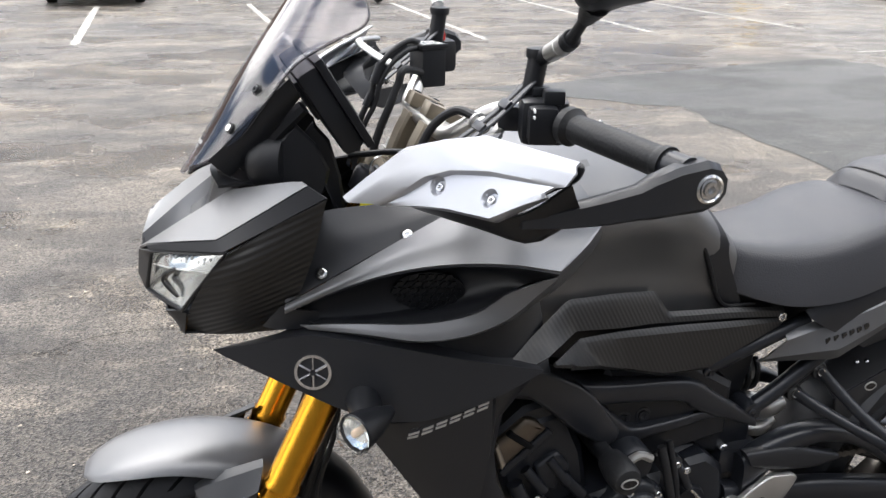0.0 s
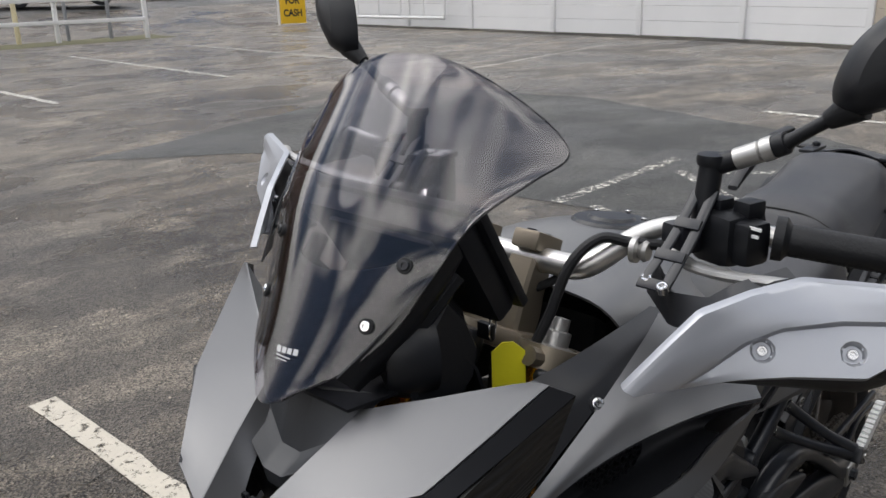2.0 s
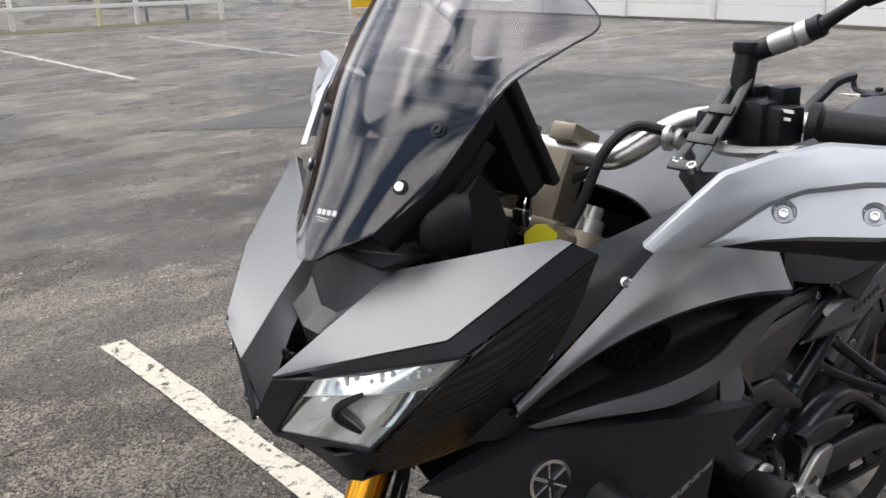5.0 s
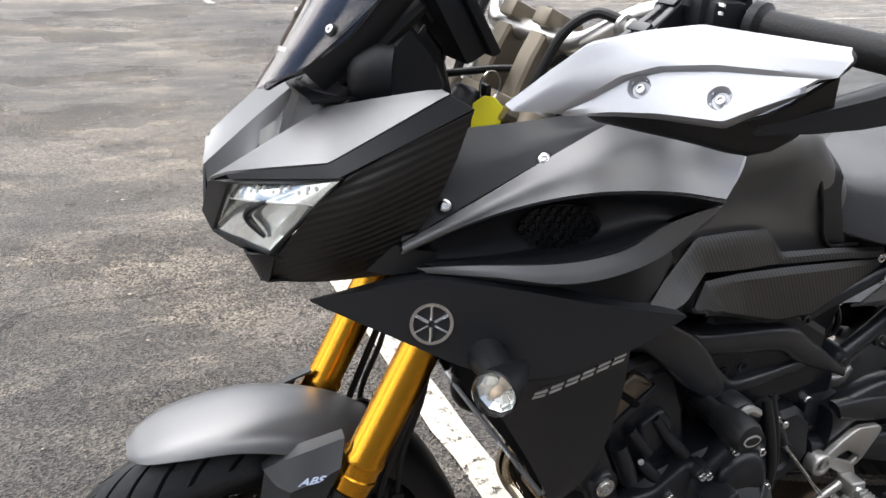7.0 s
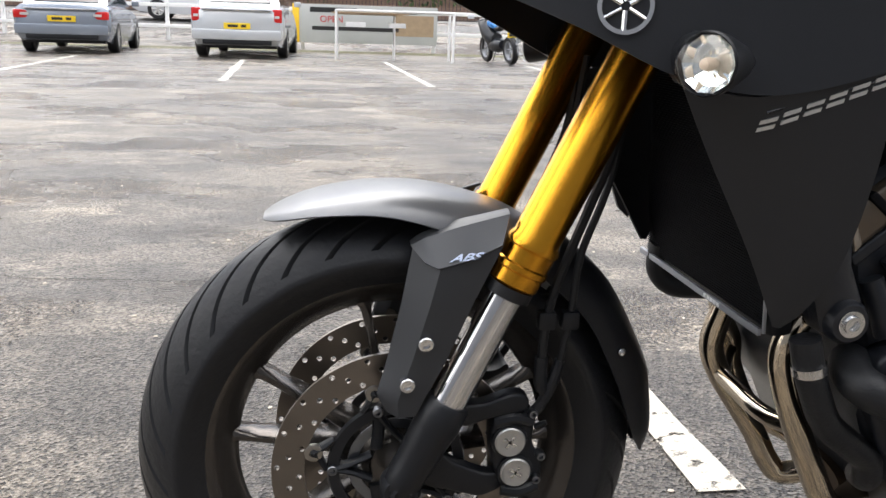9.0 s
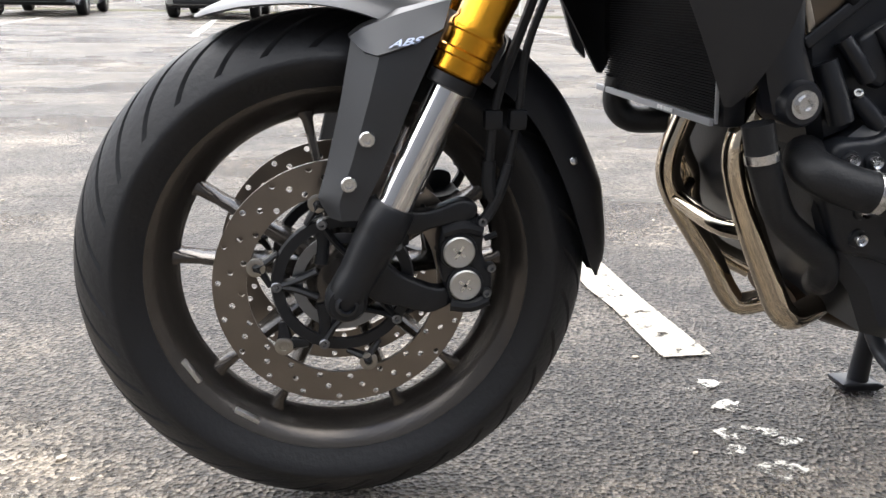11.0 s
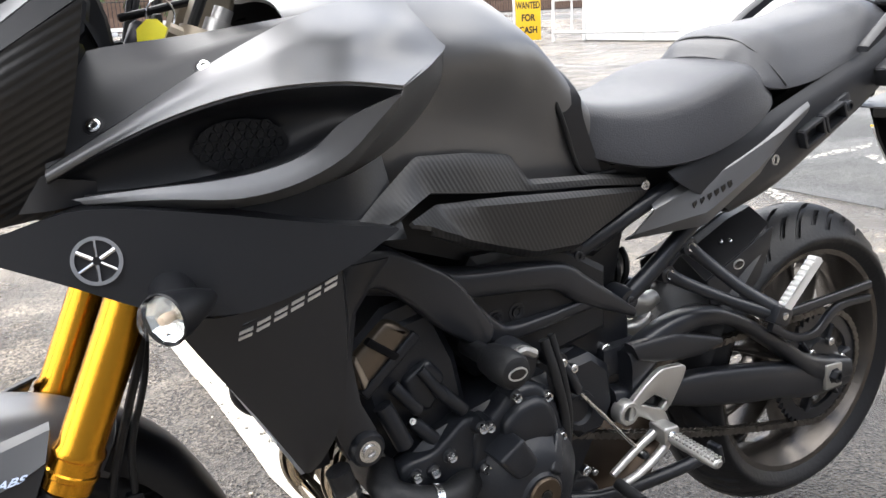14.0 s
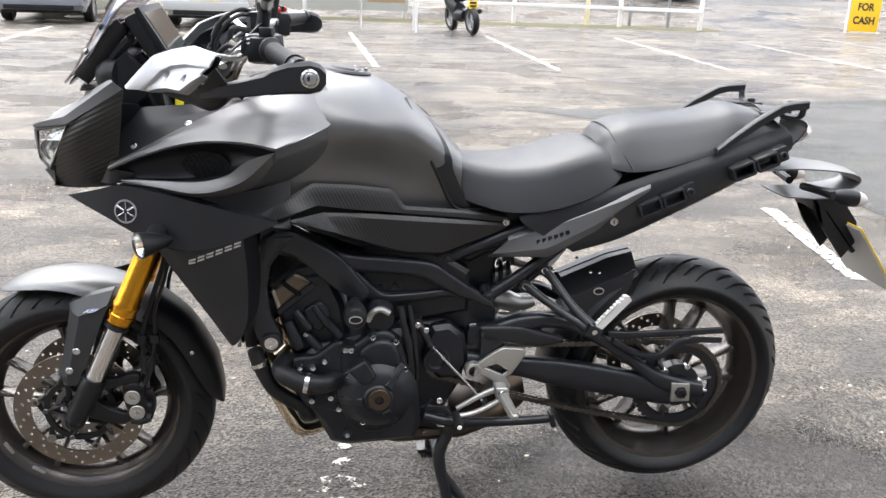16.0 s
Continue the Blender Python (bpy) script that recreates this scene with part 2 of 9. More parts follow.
M_RIM = material("bronze_grey_rim", (0.085, 0.077, 0.070), 0.22, 0.75, 0.12, 12, 300, 0.04)
M_DISC = material("brake_disc_steel", (0.22, 0.195, 0.17), 0.32, 1.0, 0.2, 20, 240, 0.03)
M_DISCLIGHT = material("worn_disc_button", (0.34, 0.32, 0.29), 0.34, 1.0, 0.1, 30, 260, 0.02)
M_DARKSTEEL = material("dark_zinc_steel", (0.20, 0.21, 0.23), 0.30, 1.0, 0.15, 30, 260, 0.02)
M_TYRE = material("tyre_rubber", (0.0105, 0.0110, 0.0128), 0.42, 0.0, 0.3, 10, 140, 0.1, spec=0.34)
M_RUBBER = material("rubber", (0.010, 0.0105, 0.012), 0.48, 0.0, 0.25, 12, 240, 0.1, spec=0.35)
M_RISER = material("grey_brown_anodised", (0.25, 0.215, 0.165), 0.38, 0.7, 0.06, 12, 300, 0.03)
# dark grey; on the mudguard bracket it stands in for body paint in shade
M_GUARDSIDE = material("dark_grey_satin", (0.030, 0.032, 0.036), 0.38, 0.2, 0.06, 5, 700, 0.03)
M_SEAT = material("seat_vinyl", (0.036, 0.037, 0.042), 0.40, 0.0, 0.12, 5, 420, 0.12)
M_PIPING = material("seat_piping", (0.02, 0.02, 0.02), 0.5)
M_CARBON = carbon_weave("ribbed_black_vinyl", 0.005, 0.014, 0.0085, 28)
M_CARBON2 = carbon_weave("ribbed_pad_vinyl", 0.008, 0.013, 0.0065, -62, 0.16)
M_SCREEN = clear("smoked_screen", (0.70, 0.685, 0.71), 0.015, 1.60)
M_LENS = clear("clear_lens", (0.97, 0.98, 0.985), 0.03, 1.62)
M_INDLENS = material("indicator_lens", (0.56, 0.52, 0.50), 0.12, 0.1, 0.1, 60, 200, 0.1)
M_REFLECTOR = material("lamp_reflector", (0.92, 0.95, 0.94), 0.11, 0.85, 0.05, 40, 120, 0.0)
M_BLUEMARK = material("pale_blue_print", (0.40, 0.47, 0.62), 0.4, 0.0, 0.05)
M_AMBER = material("amber_bulb", (0.80, 0.62, 0.45), 0.25)
M_YELLOW = material("yellow_tag", (0.75, 0.68, 0.02), 0.45, 0, 0.1, 20)
M_MARK = material("silver_print", (0.55, 0.55, 0.55), 0.35, 0.6, 0.05)
M_DARKMARK = material("dark_print", (0.006, 0.006, 0.007), 0.25, 0.0, 0.05)
M_PEG = material("bright_machined_alloy", (0.82, 0.82, 0.81), 0.42, 0.35, 0.06, 30, 300, 0.03)
M_WHITEMARK = material("white_print", (0.78, 0.78, 0.78), 0.5)
M_RED = material("red_plastic", (0.55, 0.02, 0.015), 0.3)
M_WALL = material("white_painted_concrete", (0.80, 0.80, 0.80), 0.75, 0, 0.06, 1.1, 60, 0.25)
M_WALLBARE = material("bare_concrete", (0.50, 0.44, 0.36), 0.85, 0, 0.16, 2.5, 60, 0.3)
M_WHITE = material("white_paint", (0.78, 0.78, 0.78), 0.5, 0, 0.07, 4, 80, 0.1)
M_SIGNYEL = material("sign_yellow", (0.80, 0.50, 0.02), 0.45, 0, 0.06, 4)
M_SIGNBLACK = material("sign_black", (0.012, 0.012, 0.012), 0.5)
M_WOOD = material("weathered_wood", (0.34, 0.25, 0.16), 0.8, 0, 0.3, 8, 90, 0.3)
M_BRICK = material("old_brick", (0.20, 0.13, 0.10), 0.85, 0, 0.35, 6, 60, 0.3)
M_GRASS = material("dry_grass", (0.10, 0.095, 0.045), 0.9, 0, 0.4, 5, 60, 0.6)
M_LEAF = material("hedge_leaf", (0.055, 0.085, 0.025), 0.7, 0, 0.45, 7, 60, 0.3)
M_GLASS = material("car_glass", (0.02, 0.023, 0.025), 0.06, 0, 0.1, 2, 50, 0.0)
M_PLATE = material("plate_yellow", (0.80, 0.55, 0.02), 0.4, 0, 0.05)
M_PLATEBACK = material("plate_back", (0.55, 0.55, 0.54), 0.45, 0.2, 0.08)
M_LAMPRED = material("lamp_red", (0.50, 0.015, 0.015), 0.15, 0, 0.2, 30, 100, 0)
M_GREYSTEEL = material("galvanised_steel", (0.30, 0.31, 0.33), 0.5, 0.6, 0.15)
M_SKYBLOCK = material("grey_render", (0.13, 0.137, 0.150), 0.85, 0, 0.12, 1.5, 60, 0.2)
M_KERB = material("kerb_stone", (0.33, 0.32, 0.30), 0.85, 0, 0.15, 3, 60, 0.3)

# ---- mesh tools ----
from mathutils.bvhtree import BVHTree


def smooth(me, angle=35.0):
    me.shade_smooth()
    me.set_sharp_from_angle(angle=radians(angle))


def part(name, bm, mat, parent=None, label="", angle=35.0, weld=True):
    """Links a bmesh as ONE mesh object, under a thing or a part."""
    if weld:
        bmesh.ops.remove_doubles(bm, verts=bm.verts, dist=1e-5)
    bmesh.ops.recalc_face_normals(bm, faces=bm.faces)
    me = bpy.data.meshes.new(name)
    bm.to_mesh(me)
    bm.free()
    me.materials.append(mat)
    smooth(me, angle)
    ob = new(name, me)
    ob.parent = parent
    if label:
        tagged(ob, label)
    return ob


def thing(name, label, category, group="", kind="", at=(0, 0, 0)):
    ob = new(name)
    ob.empty_display_size = 0.1
    ob.location = at
    return tagged(ob, label, category, group, kind)


def curve_pts(pts, n=8, closed=False):
    """A smooth line through the points (Catmull-Rom), n steps to each span."""
    p = [np.array(q, float) for q in pts]
    k = len(p)
    out = []
    for i in range(k if closed else k - 1):
        if closed:
            a, b, c, d = p[(i - 1) % k], p[i], p[(i + 1) % k], p[(i + 2) % k]
        else:
            b, c = p[i], p[i + 1]
            a = p[i - 1] if i else 2 * b - c
            d = p[i + 2] if i + 2 < k else 2 * c - b
        for j in range(n):
            t = j / n
            out.append(0.5 * (2 * b + (c - a) * t + (2 * a - 5 * b + 4 * c - d) * t * t + (3 * b - a - 3 * c + d) * t**3))
    if not closed:
        out.append(p[-1])
    return out


def resample(line, n):
    line = [np.array(q, float) for q in line]
    s = np.r_[0, np.cumsum([np.linalg.norm(b - a) for a, b in zip(line, line[1:])])]
    arr = np.array(line)
    return [np.array([np.interp(v, s, arr[:, k]) for k in range(arr.shape[1])]) for v in np.linspace(0, s[-1], n)]


def grid_faces(bm, rows, close_u=False, close_v=False):
    vs = [[bm.verts.new(q) for q in r] for r in rows]
    nu, nv = len(vs), len(vs[0])
    for i in range(nu if close_u else nu - 1):
        for j in range(nv if close_v else nv - 1):
            bm.faces.new((vs[i][j], vs[(i + 1) % nu][j], vs[(i + 1) % nu][(j + 1) % nv], vs[i][(j + 1) % nv]))
    return vs


def cap(bm, ring):
    try:
        bm.faces.new(ring)
    except ValueError:
        pass


def tube(bm, pts, r, seg=12, n=6, ends=True, flat=1.0, up=(0, 0, 1)):
    """Sweeps a round (or flattened) section along a smooth line. r: one radius, or one for each point."""
    pts = [np.array(q, float) for q in pts]
    rs = r if isinstance(r, (list, tuple)) else [r] * len(pts)
    line = curve_pts([(*p, q) for p, q in zip(pts, rs)], n) if n > 1 and len(pts) > 2 else [np.array((*p, q)) for p, q in zip(pts, rs)]
    c = [q[:3] for q in line]
    rings, side = [], None
    for i, q in enumerate(c):
        d = (c[min(i + 1, len(c) - 1)] - c[max(i - 1, 0)])
        d = d / (np.linalg.norm(d) + 1e-12)
        if side is None:
            ref = np.array(up, float)
            if abs(ref @ d) > 0.95:
                ref = np.array((0, 1.0, 0)) if abs(d[1]) < 0.9 else np.array((1.0, 0, 0))
            side = np.cross(d, ref)
        side = side - d * (side @ d)
        side = side / np.linalg.norm(side)
        top = np.cross(side, d)
        a = np.linspace(0, 2 * math.pi, seg, endpoint=False)
        rings.append([q + line[i][3] * (math.cos(t) * side + flat * math.sin(t) * top) for t in a])
    vs = grid_faces(bm, rings, close_v=True)
    if ends:
        cap(bm, vs[0])
        cap(bm, vs[-1])
    return bm


def lathe(bm, profile, seg=48, m=None, closed=False, hollow=False):
    """Turns a profile of (radius, y) round the y axis. closed: the profile is a loop; hollow: its ends stay open."""
    m = m or Matrix()
    rows = []
    for k in range(seg):
        a = 2 * math.pi * k / seg
        rows.append([m @ Vector((r * math.cos(a), y, r * math.sin(a))) for r, y in profile])
    vs = grid_faces(bm, rows, close_u=True, close_v=closed)
    if not closed and not hollow:
        for j in (0, -1):
            if profile[j][0] > 1e-6:
                cap(bm, [v[j] for v in vs])
    return bm


def plate(bm, outline, y0, y1, edge=0.0):
    """A flat plate in the x-z plane between y0 and y1, with a chamfer of that edge round its outer face (y0)."""
    k = len(outline)
    area = sum(outline[i][0] * outline[(i + 1) % k][1] - outline[(i + 1) % k][0] * outline[i][1] for i in range(k))
    sign = 1 if area > 0 else -1

    def inset(d):
        out = []
        for i in range(k):
            a, b, c = (np.array(outline[j % k], float) for j in (i - 1, i, i + 1))
            u, w = (b - a) / (np.linalg.norm(b - a) + 1e-9), (c - b) / (np.linalg.norm(c - b) + 1e-9)
            nrm = np.array((-u[1] - w[1], u[0] + w[0])) * sign
            ln = np.linalg.norm(nrm)
            nrm = nrm / ln if ln > 1e-6 else nrm
            out.append(b + nrm * d / max(0.5, ln / 2))
        return out

    s = 1 if y1 > y0 else -1
    rings = []
    if edge:
        rings.append([(x, y0, z) for x, z in inset(edge)])
        rings.append([(x, y0 + s * edge, z) for x, z in outline])
    else:
        rings.append([(x, y0, z) for x, z in outline])
    rings.append([(x, y1, z) for x, z in outline])
    vs = grid_faces(bm, rings, close_v=True)
    cap(bm, vs[0])
    cap(bm, vs[-1])
    bmesh.ops.triangulate(bm, faces=[f for f in bm.faces if len(f.verts) > 4])
    return bm


def sheet(bm, rails, n=14, m=4, thick=0.003, soft=True, hard=(), straight=False):
    """A skin through several lines (rails), each resampled to n points; smooth across the rails, but for a crease at rails named in hard.
    It has a thickness, inwards along its normal."""
    lines = [resample(curve_pts(r, 6) if len(r) > 2 and not straight else r, n) for r in rails]
    rows = []
    cols = []
    for j in range(n):
        pts = [ln[j] for ln in lines]
        if not soft or len(pts) < 3:
            col = []
            for a, b in zip(pts, pts[1:]):
                col += [a + (b - a) * t / m for t in range(m)]
            col.append(pts[-1])
        else:
            cuts = [0, *[h for h in hard if 0 < h < len(pts) - 1], len(pts) - 1]
            col = []
            for a, b in zip(cuts, cuts[1:]):
                seg = pts[a : b + 1]
                run = curve_pts(seg, m) if len(seg) > 2 else [seg[0] + (seg[1] - seg[0]) * t / m for t in range(m + 1)]
                col += run[:-1]
            col.append(pts[-1])
        cols.append(col)
    front = grid_faces(bm, cols)
    if thick:
        arr = np.array(cols)
        du, dv = np.gradient(arr, axis=0), np.gradient(arr, axis=1)
        nr = np.cross(du, dv)
        nr /= np.linalg.norm(nr, axis=2, keepdims=True) + 1e-12
        back = grid_faces(bm, (arr - thick * nr).tolist())
        nu, nv = len(front), len(front[0])
        edge = [(i, 0) for i in range(nu)] + [(nu - 1, j) for j in range(1, nv)] + [(i, nv - 1) for i in range(nu - 2, -1, -1)] + [(0, j) for j in range(nv - 2, 0, -1)]
        for a, b in zip(edge, edge[1:] + edge[:1]):
            bm.faces.new((front[a[0]][a[1]], front[b[0]][b[1]], back[b[0]][b[1]], back[a[0]][a[1]]))
    return bm


def fillet(outline, r=0.008, n=3):
    """The same closed outline with its corners rounded off."""
    k, out = len(outline), []
    for i in range(k):
        a, b, c = (np.array(outline[j % k], float) for j in (i - 1, i, i + 1))
        la, lc = np.linalg.norm(a - b), np.linalg.norm(c - b)
        p, q = b + (a - b) * min(r, la * 0.45) / la, b + (c - b) * min(r, lc * 0.45) / lc
        for t in np.linspace(0, 1, n + 1):
            out.append(tuple((1 - t) ** 2 * p + 2 * t * (1 - t) * b + t * t * q))
    return out


def casting(bm, outline, y0, y1, edge=0.006, r=0.010):
    """A cast plate in the x-z plane: corners rounded off, and a round edge about its outer face (y0)."""
    ring = fillet(outline, r)
    k = len(ring)
    area = sum(ring[i][0] * ring[(i + 1) % k][1] - ring[(i + 1) % k][0] * ring[i][1] for i in range(k))
    sign, s = (1 if area > 0 else -1), (1 if y1 > y0 else -1)
    nrm = []
    for i in range(k):
        a, c = np.array(ring[i - 1]), np.array(ring[(i + 1) % k])
        u = (c - a) / (np.linalg.norm(c - a) + 1e-9)
        nrm.append(np.array((-u[1], u[0])) * sign)
    rows = []
    for q in (90, 60, 30, 0):
        d, e = edge * (1 - math.cos(radians(q))), edge * (1 - math.sin(radians(q)))
        rows.append([(p[0] + w[0] * d, y0 + s * e, p[1] + w[1] * d) for p, w in zip(ring, nrm)])
    rows.append([(p[0], y1, p[1]) for p in ring])
    vs = grid_faces(bm, rows, close_v=True)
    cap(bm, vs[0])
    cap(bm, vs[-1])
    bmesh.ops.triangulate(bm, faces=[f for f in bm.faces if len(f.verts) > 4])
    return bm


def beam(bm, upper, lower, y, w, n=28, seg=16, power=0.55):
    """A boxy beam with round edges between an upper and a lower line in the x-z plane; w: half its width, or one for each end."""
    w0, w1 = w if isinstance(w, tuple) else (w, w)
    y0, y1 = y if isinstance(y, tuple) else (y, y)
    up, lo = (resample(curve_pts(q, 6), n) for q in (upper, lower))
    rows = []
    for i in range(n):
        c, h, f = (up[i] + lo[i]) / 2, (up[i] - lo[i]) / 2, i / (n - 1)
        ring = []
        for a in np.linspace(0, 2 * math.pi, seg, endpoint=False):
            ca, sa = math.cos(a + 0.1963), math.sin(a + 0.1963)
            u, v = math.copysign(abs(ca) ** power, ca), math.copysign(abs(sa) ** power, sa)
            ring.append((c[0] + h[0] * u, y0 + (y1 - y0) * f + (w0 + (w1 - w0) * f) * v, c[1] + h[1] * u))
        rows.append(ring)
    vs = grid_faces(bm, rows, close_v=True)
    cap(bm, vs[0])
    cap(bm, vs[-1])
    return bm


def both(pts, s):
    """Points given for the near (left) side of the machine, or mirrored to the other."""
    return [(p[0], p[1] * (1 if s < 0 else -1), p[2]) for p in pts]


def block(bm, centre, size, turn=None, edge=0.0):
    """A block with chamfered edges."""
    made = bmesh.ops.create_cube(bm, size=1.0)["verts"]
    m = Matrix.Translation(centre) @ (turn or Matrix()).to_4x4() @ Matrix.Diagonal((*size, 1))
    bmesh.ops.transform(bm, matrix=m, verts=made)
    if edge:
        es = list({e for v in made for e in v.link_edges})
        bmesh.ops.bevel(bm, geom=es, offset=edge, segments=2, affect="EDGES", profile=0.6)
    return bm


def rod(bm, a, b, r, seg=12, r2=None):
    return tube(bm, [a, b], [r, r if r2 is None else r2], seg, 1)


def bolt_mesh(bm, at, way, r, h, socket=True, seg=12):
    """A socket-head screw: round head with a dished recess."""
    q = Vector(way).normalized().to_track_quat("Y", "Z").to_matrix().to_4x4()
    m = Matrix.Translation(at) @ q
    prof = [(r, -0.004), (r, h * 0.8), (r * 0.85, h)]
    if socket:
        prof += [(r * 0.5, h), (r * 0.45, h * 0.45), (0.0, h * 0.42)]
    else:
        prof += [(r * 0.4, h * 1.12), (0.0, h * 1.15)]
    lathe(bm, prof, seg, m)
    return bm


def B():
    return bmesh.new()


def skin_y(ob, x, z, s):
    """How far out the skin of a body part lies at (x, z), on the near (s = -1) or far side."""
    me = ob.data
    tree = BVHTree.FromPolygons([v.co for v in me.vertices], [p.vertices for p in me.polygons])
    hit = tree.ray_cast(Vector((x, s * 1.0, z)), Vector((0, -s, 0)))
    return hit[0].y if hit[0] else s * 0.2


def skin_frame(ob, x, z, s, turn=0.0):
    """A frame lying on the skin at (x, z): its x axis runs along the machine, its y axis points out."""
    me = ob.data
    tree = BVHTree.FromPolygons([v.co for v in me.vertices], [p.vertices for p in me.polygons])
    hit = tree.ray_cast(Vector((x, s * 1.0, z)), Vector((0, -s, 0)))
    at, nrm = (hit[0], hit[1]) if hit[0] else (Vector((x, s * 0.2, z)), Vector((0, s, 0)))
    if nrm.y * s < 0:
        nrm = -nrm
    u = Vector((math.cos(radians(turn)), 0, math.sin(radians(turn))))
    u = (u - nrm * u.dot(nrm)).normalized()
    w = u.cross(nrm).normalized()
    return Matrix((u, nrm, w)).transposed().to_4x4(), at

# ---- the yard: ground, markings, walls ----
def flat_shape(name, pts, z, mat, label, category, kind="structure", parent=None, thick=0.0):
    bm = B()
    vs = [bm.verts.new((x, y, z)) for x, y in pts]
    bm.faces.new(vs)
    bmesh.ops.triangulate(bm, faces=bm.faces)
    ob = part(name, bm, mat, parent, label)
    if category:
        tagged(ob, label, category, kind=kind)
    return ob


def ragged(pts, step=0.35, amount=0.05, seed=3):
    """A closed outline with an uneven edge."""
    rnd = random.Random(seed)
    out = []
    for (ax, ay), (bx, by) in zip(pts, pts[1:] + pts[:1]):
        k = max(1, int(math.hypot(bx - ax, by - ay) / step))
        for i in range(k):
            out.append((ax + (bx - ax) * i / k + rnd.uniform(-amount, amount), ay + (by - ay) * i / k + rnd.uniform(-amount, amount)))
    return out


SLOPE = [(-400.0, 0.0), (22.8, 0.0), (25.0, 0.26), (27.5, 0.55), (31.0, 0.80), (36.0, 0.90), (400.0, 1.0)]


def ground_z(y):
    """The yard is level; past the fence the ground rises a little to the road."""
    return float(np.interp(y, [q[0] for q in SLOPE], [q[1] for q in SLOPE]))


def strip(name, x0, x1, ys, skew, lift, mat, label, category):
    """A sheet laid on the ground between x0 and x1, along the rows ys."""
    bm = B()
    xs = np.linspace(x0, x1, 9)
    grid_faces(bm, [[(x, y + skew * x, ground_z(y + skew * x) + lift) for x in xs] for y in ys])
    return tagged(part(name, bm, mat), label, category, kind="structure")


strip("ground", -400, 400, [q[0] for q in SLOPE], 0.0, 0.0, M_TAR, "worn damp grey tarmac of a car park", "tarmac")
flat_shape("tarmac_patch", ragged([(2.6, 6.45), (5.2, 7.1), (7.8, 7.75), (8.1, 5.0), (7.3, 2.4), (6.2, 0.2), (5.6, -2.5), (3.9, -2.2), (4.0, 1.0), (3.95, 3.3), (4.1, 5.2)], 0.3, 0.05, 8), 0.003, M_PATCH, "darker newer strip of tarmac repair", "tarmac")


def painted_line(ax, ay, bx, by, w=0.1, z=0.004, seed=1, label="worn white painted parking bay line", mat=None):
    d = math.hypot(bx - ax, by - ay)
    nx, ny = -(by - ay) / d * w / 2, (bx - ax) / d * w / 2
    rnd = random.Random(seed)
    k = max(2, int(d / 0.12))
    left, right = [], []
    for i in range(k + 1):
        t = i / k
        x, y = ax + (bx - ax) * t, ay + (by - ay) * t
        a, b = 1 + rnd.uniform(-0.16, 0.1), 1 + rnd.uniform(-0.16, 0.1)
        left.append((x + nx * a, y + ny * a))
        right.append((x - nx * b, y - ny * b))
    ob = flat_shape("parking_line", left + right[::-1], z, mat or M_LINE, label, "parking line")
    ob["group"] = "parking lines"
    return ob


for i, (ax, ay, bx, by, w) in enumerate([
    (-4.42, 11.0, -4.66, 16.3, 0.11), (-1.33, 10.5, -1.55, 16.5, 0.11), (1.40, 10.2, 1.29, 16.9, 0.1), (4.1, 10.3, 4.28, 16.9, 0.1),
    (7.05, 10.9, 7.48, 17.6, 0.1), (9.95, 10.9, 10.45, 17.6, 0.1), (13.4, 15.3, 13.75, 19.2, 0.1),
    (0.632, 0.35, 0.612, 2.33, 0.095),
    (3.98, 2.50, 5.65, 2.52, 0.1), (3.70, 1.62, 4.06, 2.25, 0.09), (4.66, 1.55, 5.25, 2.3, 0.09), (5.3, 2.13, 5.62, 1.7, 0.09),
    (3.08, 1.5, 3.30, 2.75, 0.10), (3.0, 0.9, 3.22, 1.15, 0.11), (8.2, 2.9, 8.0, -1.5, 0.1), (10.8, 2.7, 10.6, -2.0, 0.1), (8.6, 8.2, 15.0, 8.9, 0.06),
]):
    painted_line(ax, ay, bx, by, w, 0.0045 + 0.0003 * (i % 3), i + 1, mat=M_OLDLINE if 7 < i < 12 else M_LINE if i == 7 else M_WORNLINE)
for i, (x, y, r) in enumerate([(0.605, 0.235, 0.035), (0.615, 0.16, 0.03), (0.60, 0.075, 0.045), (0.65, 0.045, 0.022), (0.60, -0.03, 0.04), (0.56, 0.03, 0.02)]):
    rnd = random.Random(20 + i)
    flat_shape("paint_scrap", [(x + r * rnd.uniform(0.5, 1.25) * math.cos(a * 0.52), y + 0.7 * r * rnd.uniform(0.5, 1.25) * math.sin(a * 0.52)) for a in range(12)], 0.0048, M_OLDLINE, "scrap of worn white line paint on tarmac", "paint scrap")["group"] = "paint scraps"

# wet ground, with the machine's soft shade put into the same dark colour
flat_shape("damp_patch", ragged([(0.2, -0.3), (0.45, 0.25), (0.98, 0.62), (1.60, 0.62), (2.3, 0.4), (2.7, -0.15), (2.2, -0.72), (1.4, -0.95), (0.6, -0.8)], 0.05, 0.012, 17), 0.003, M_WETSHADE, "wet patch of tarmac under the machine, darkened for its shade as well", "tarmac")
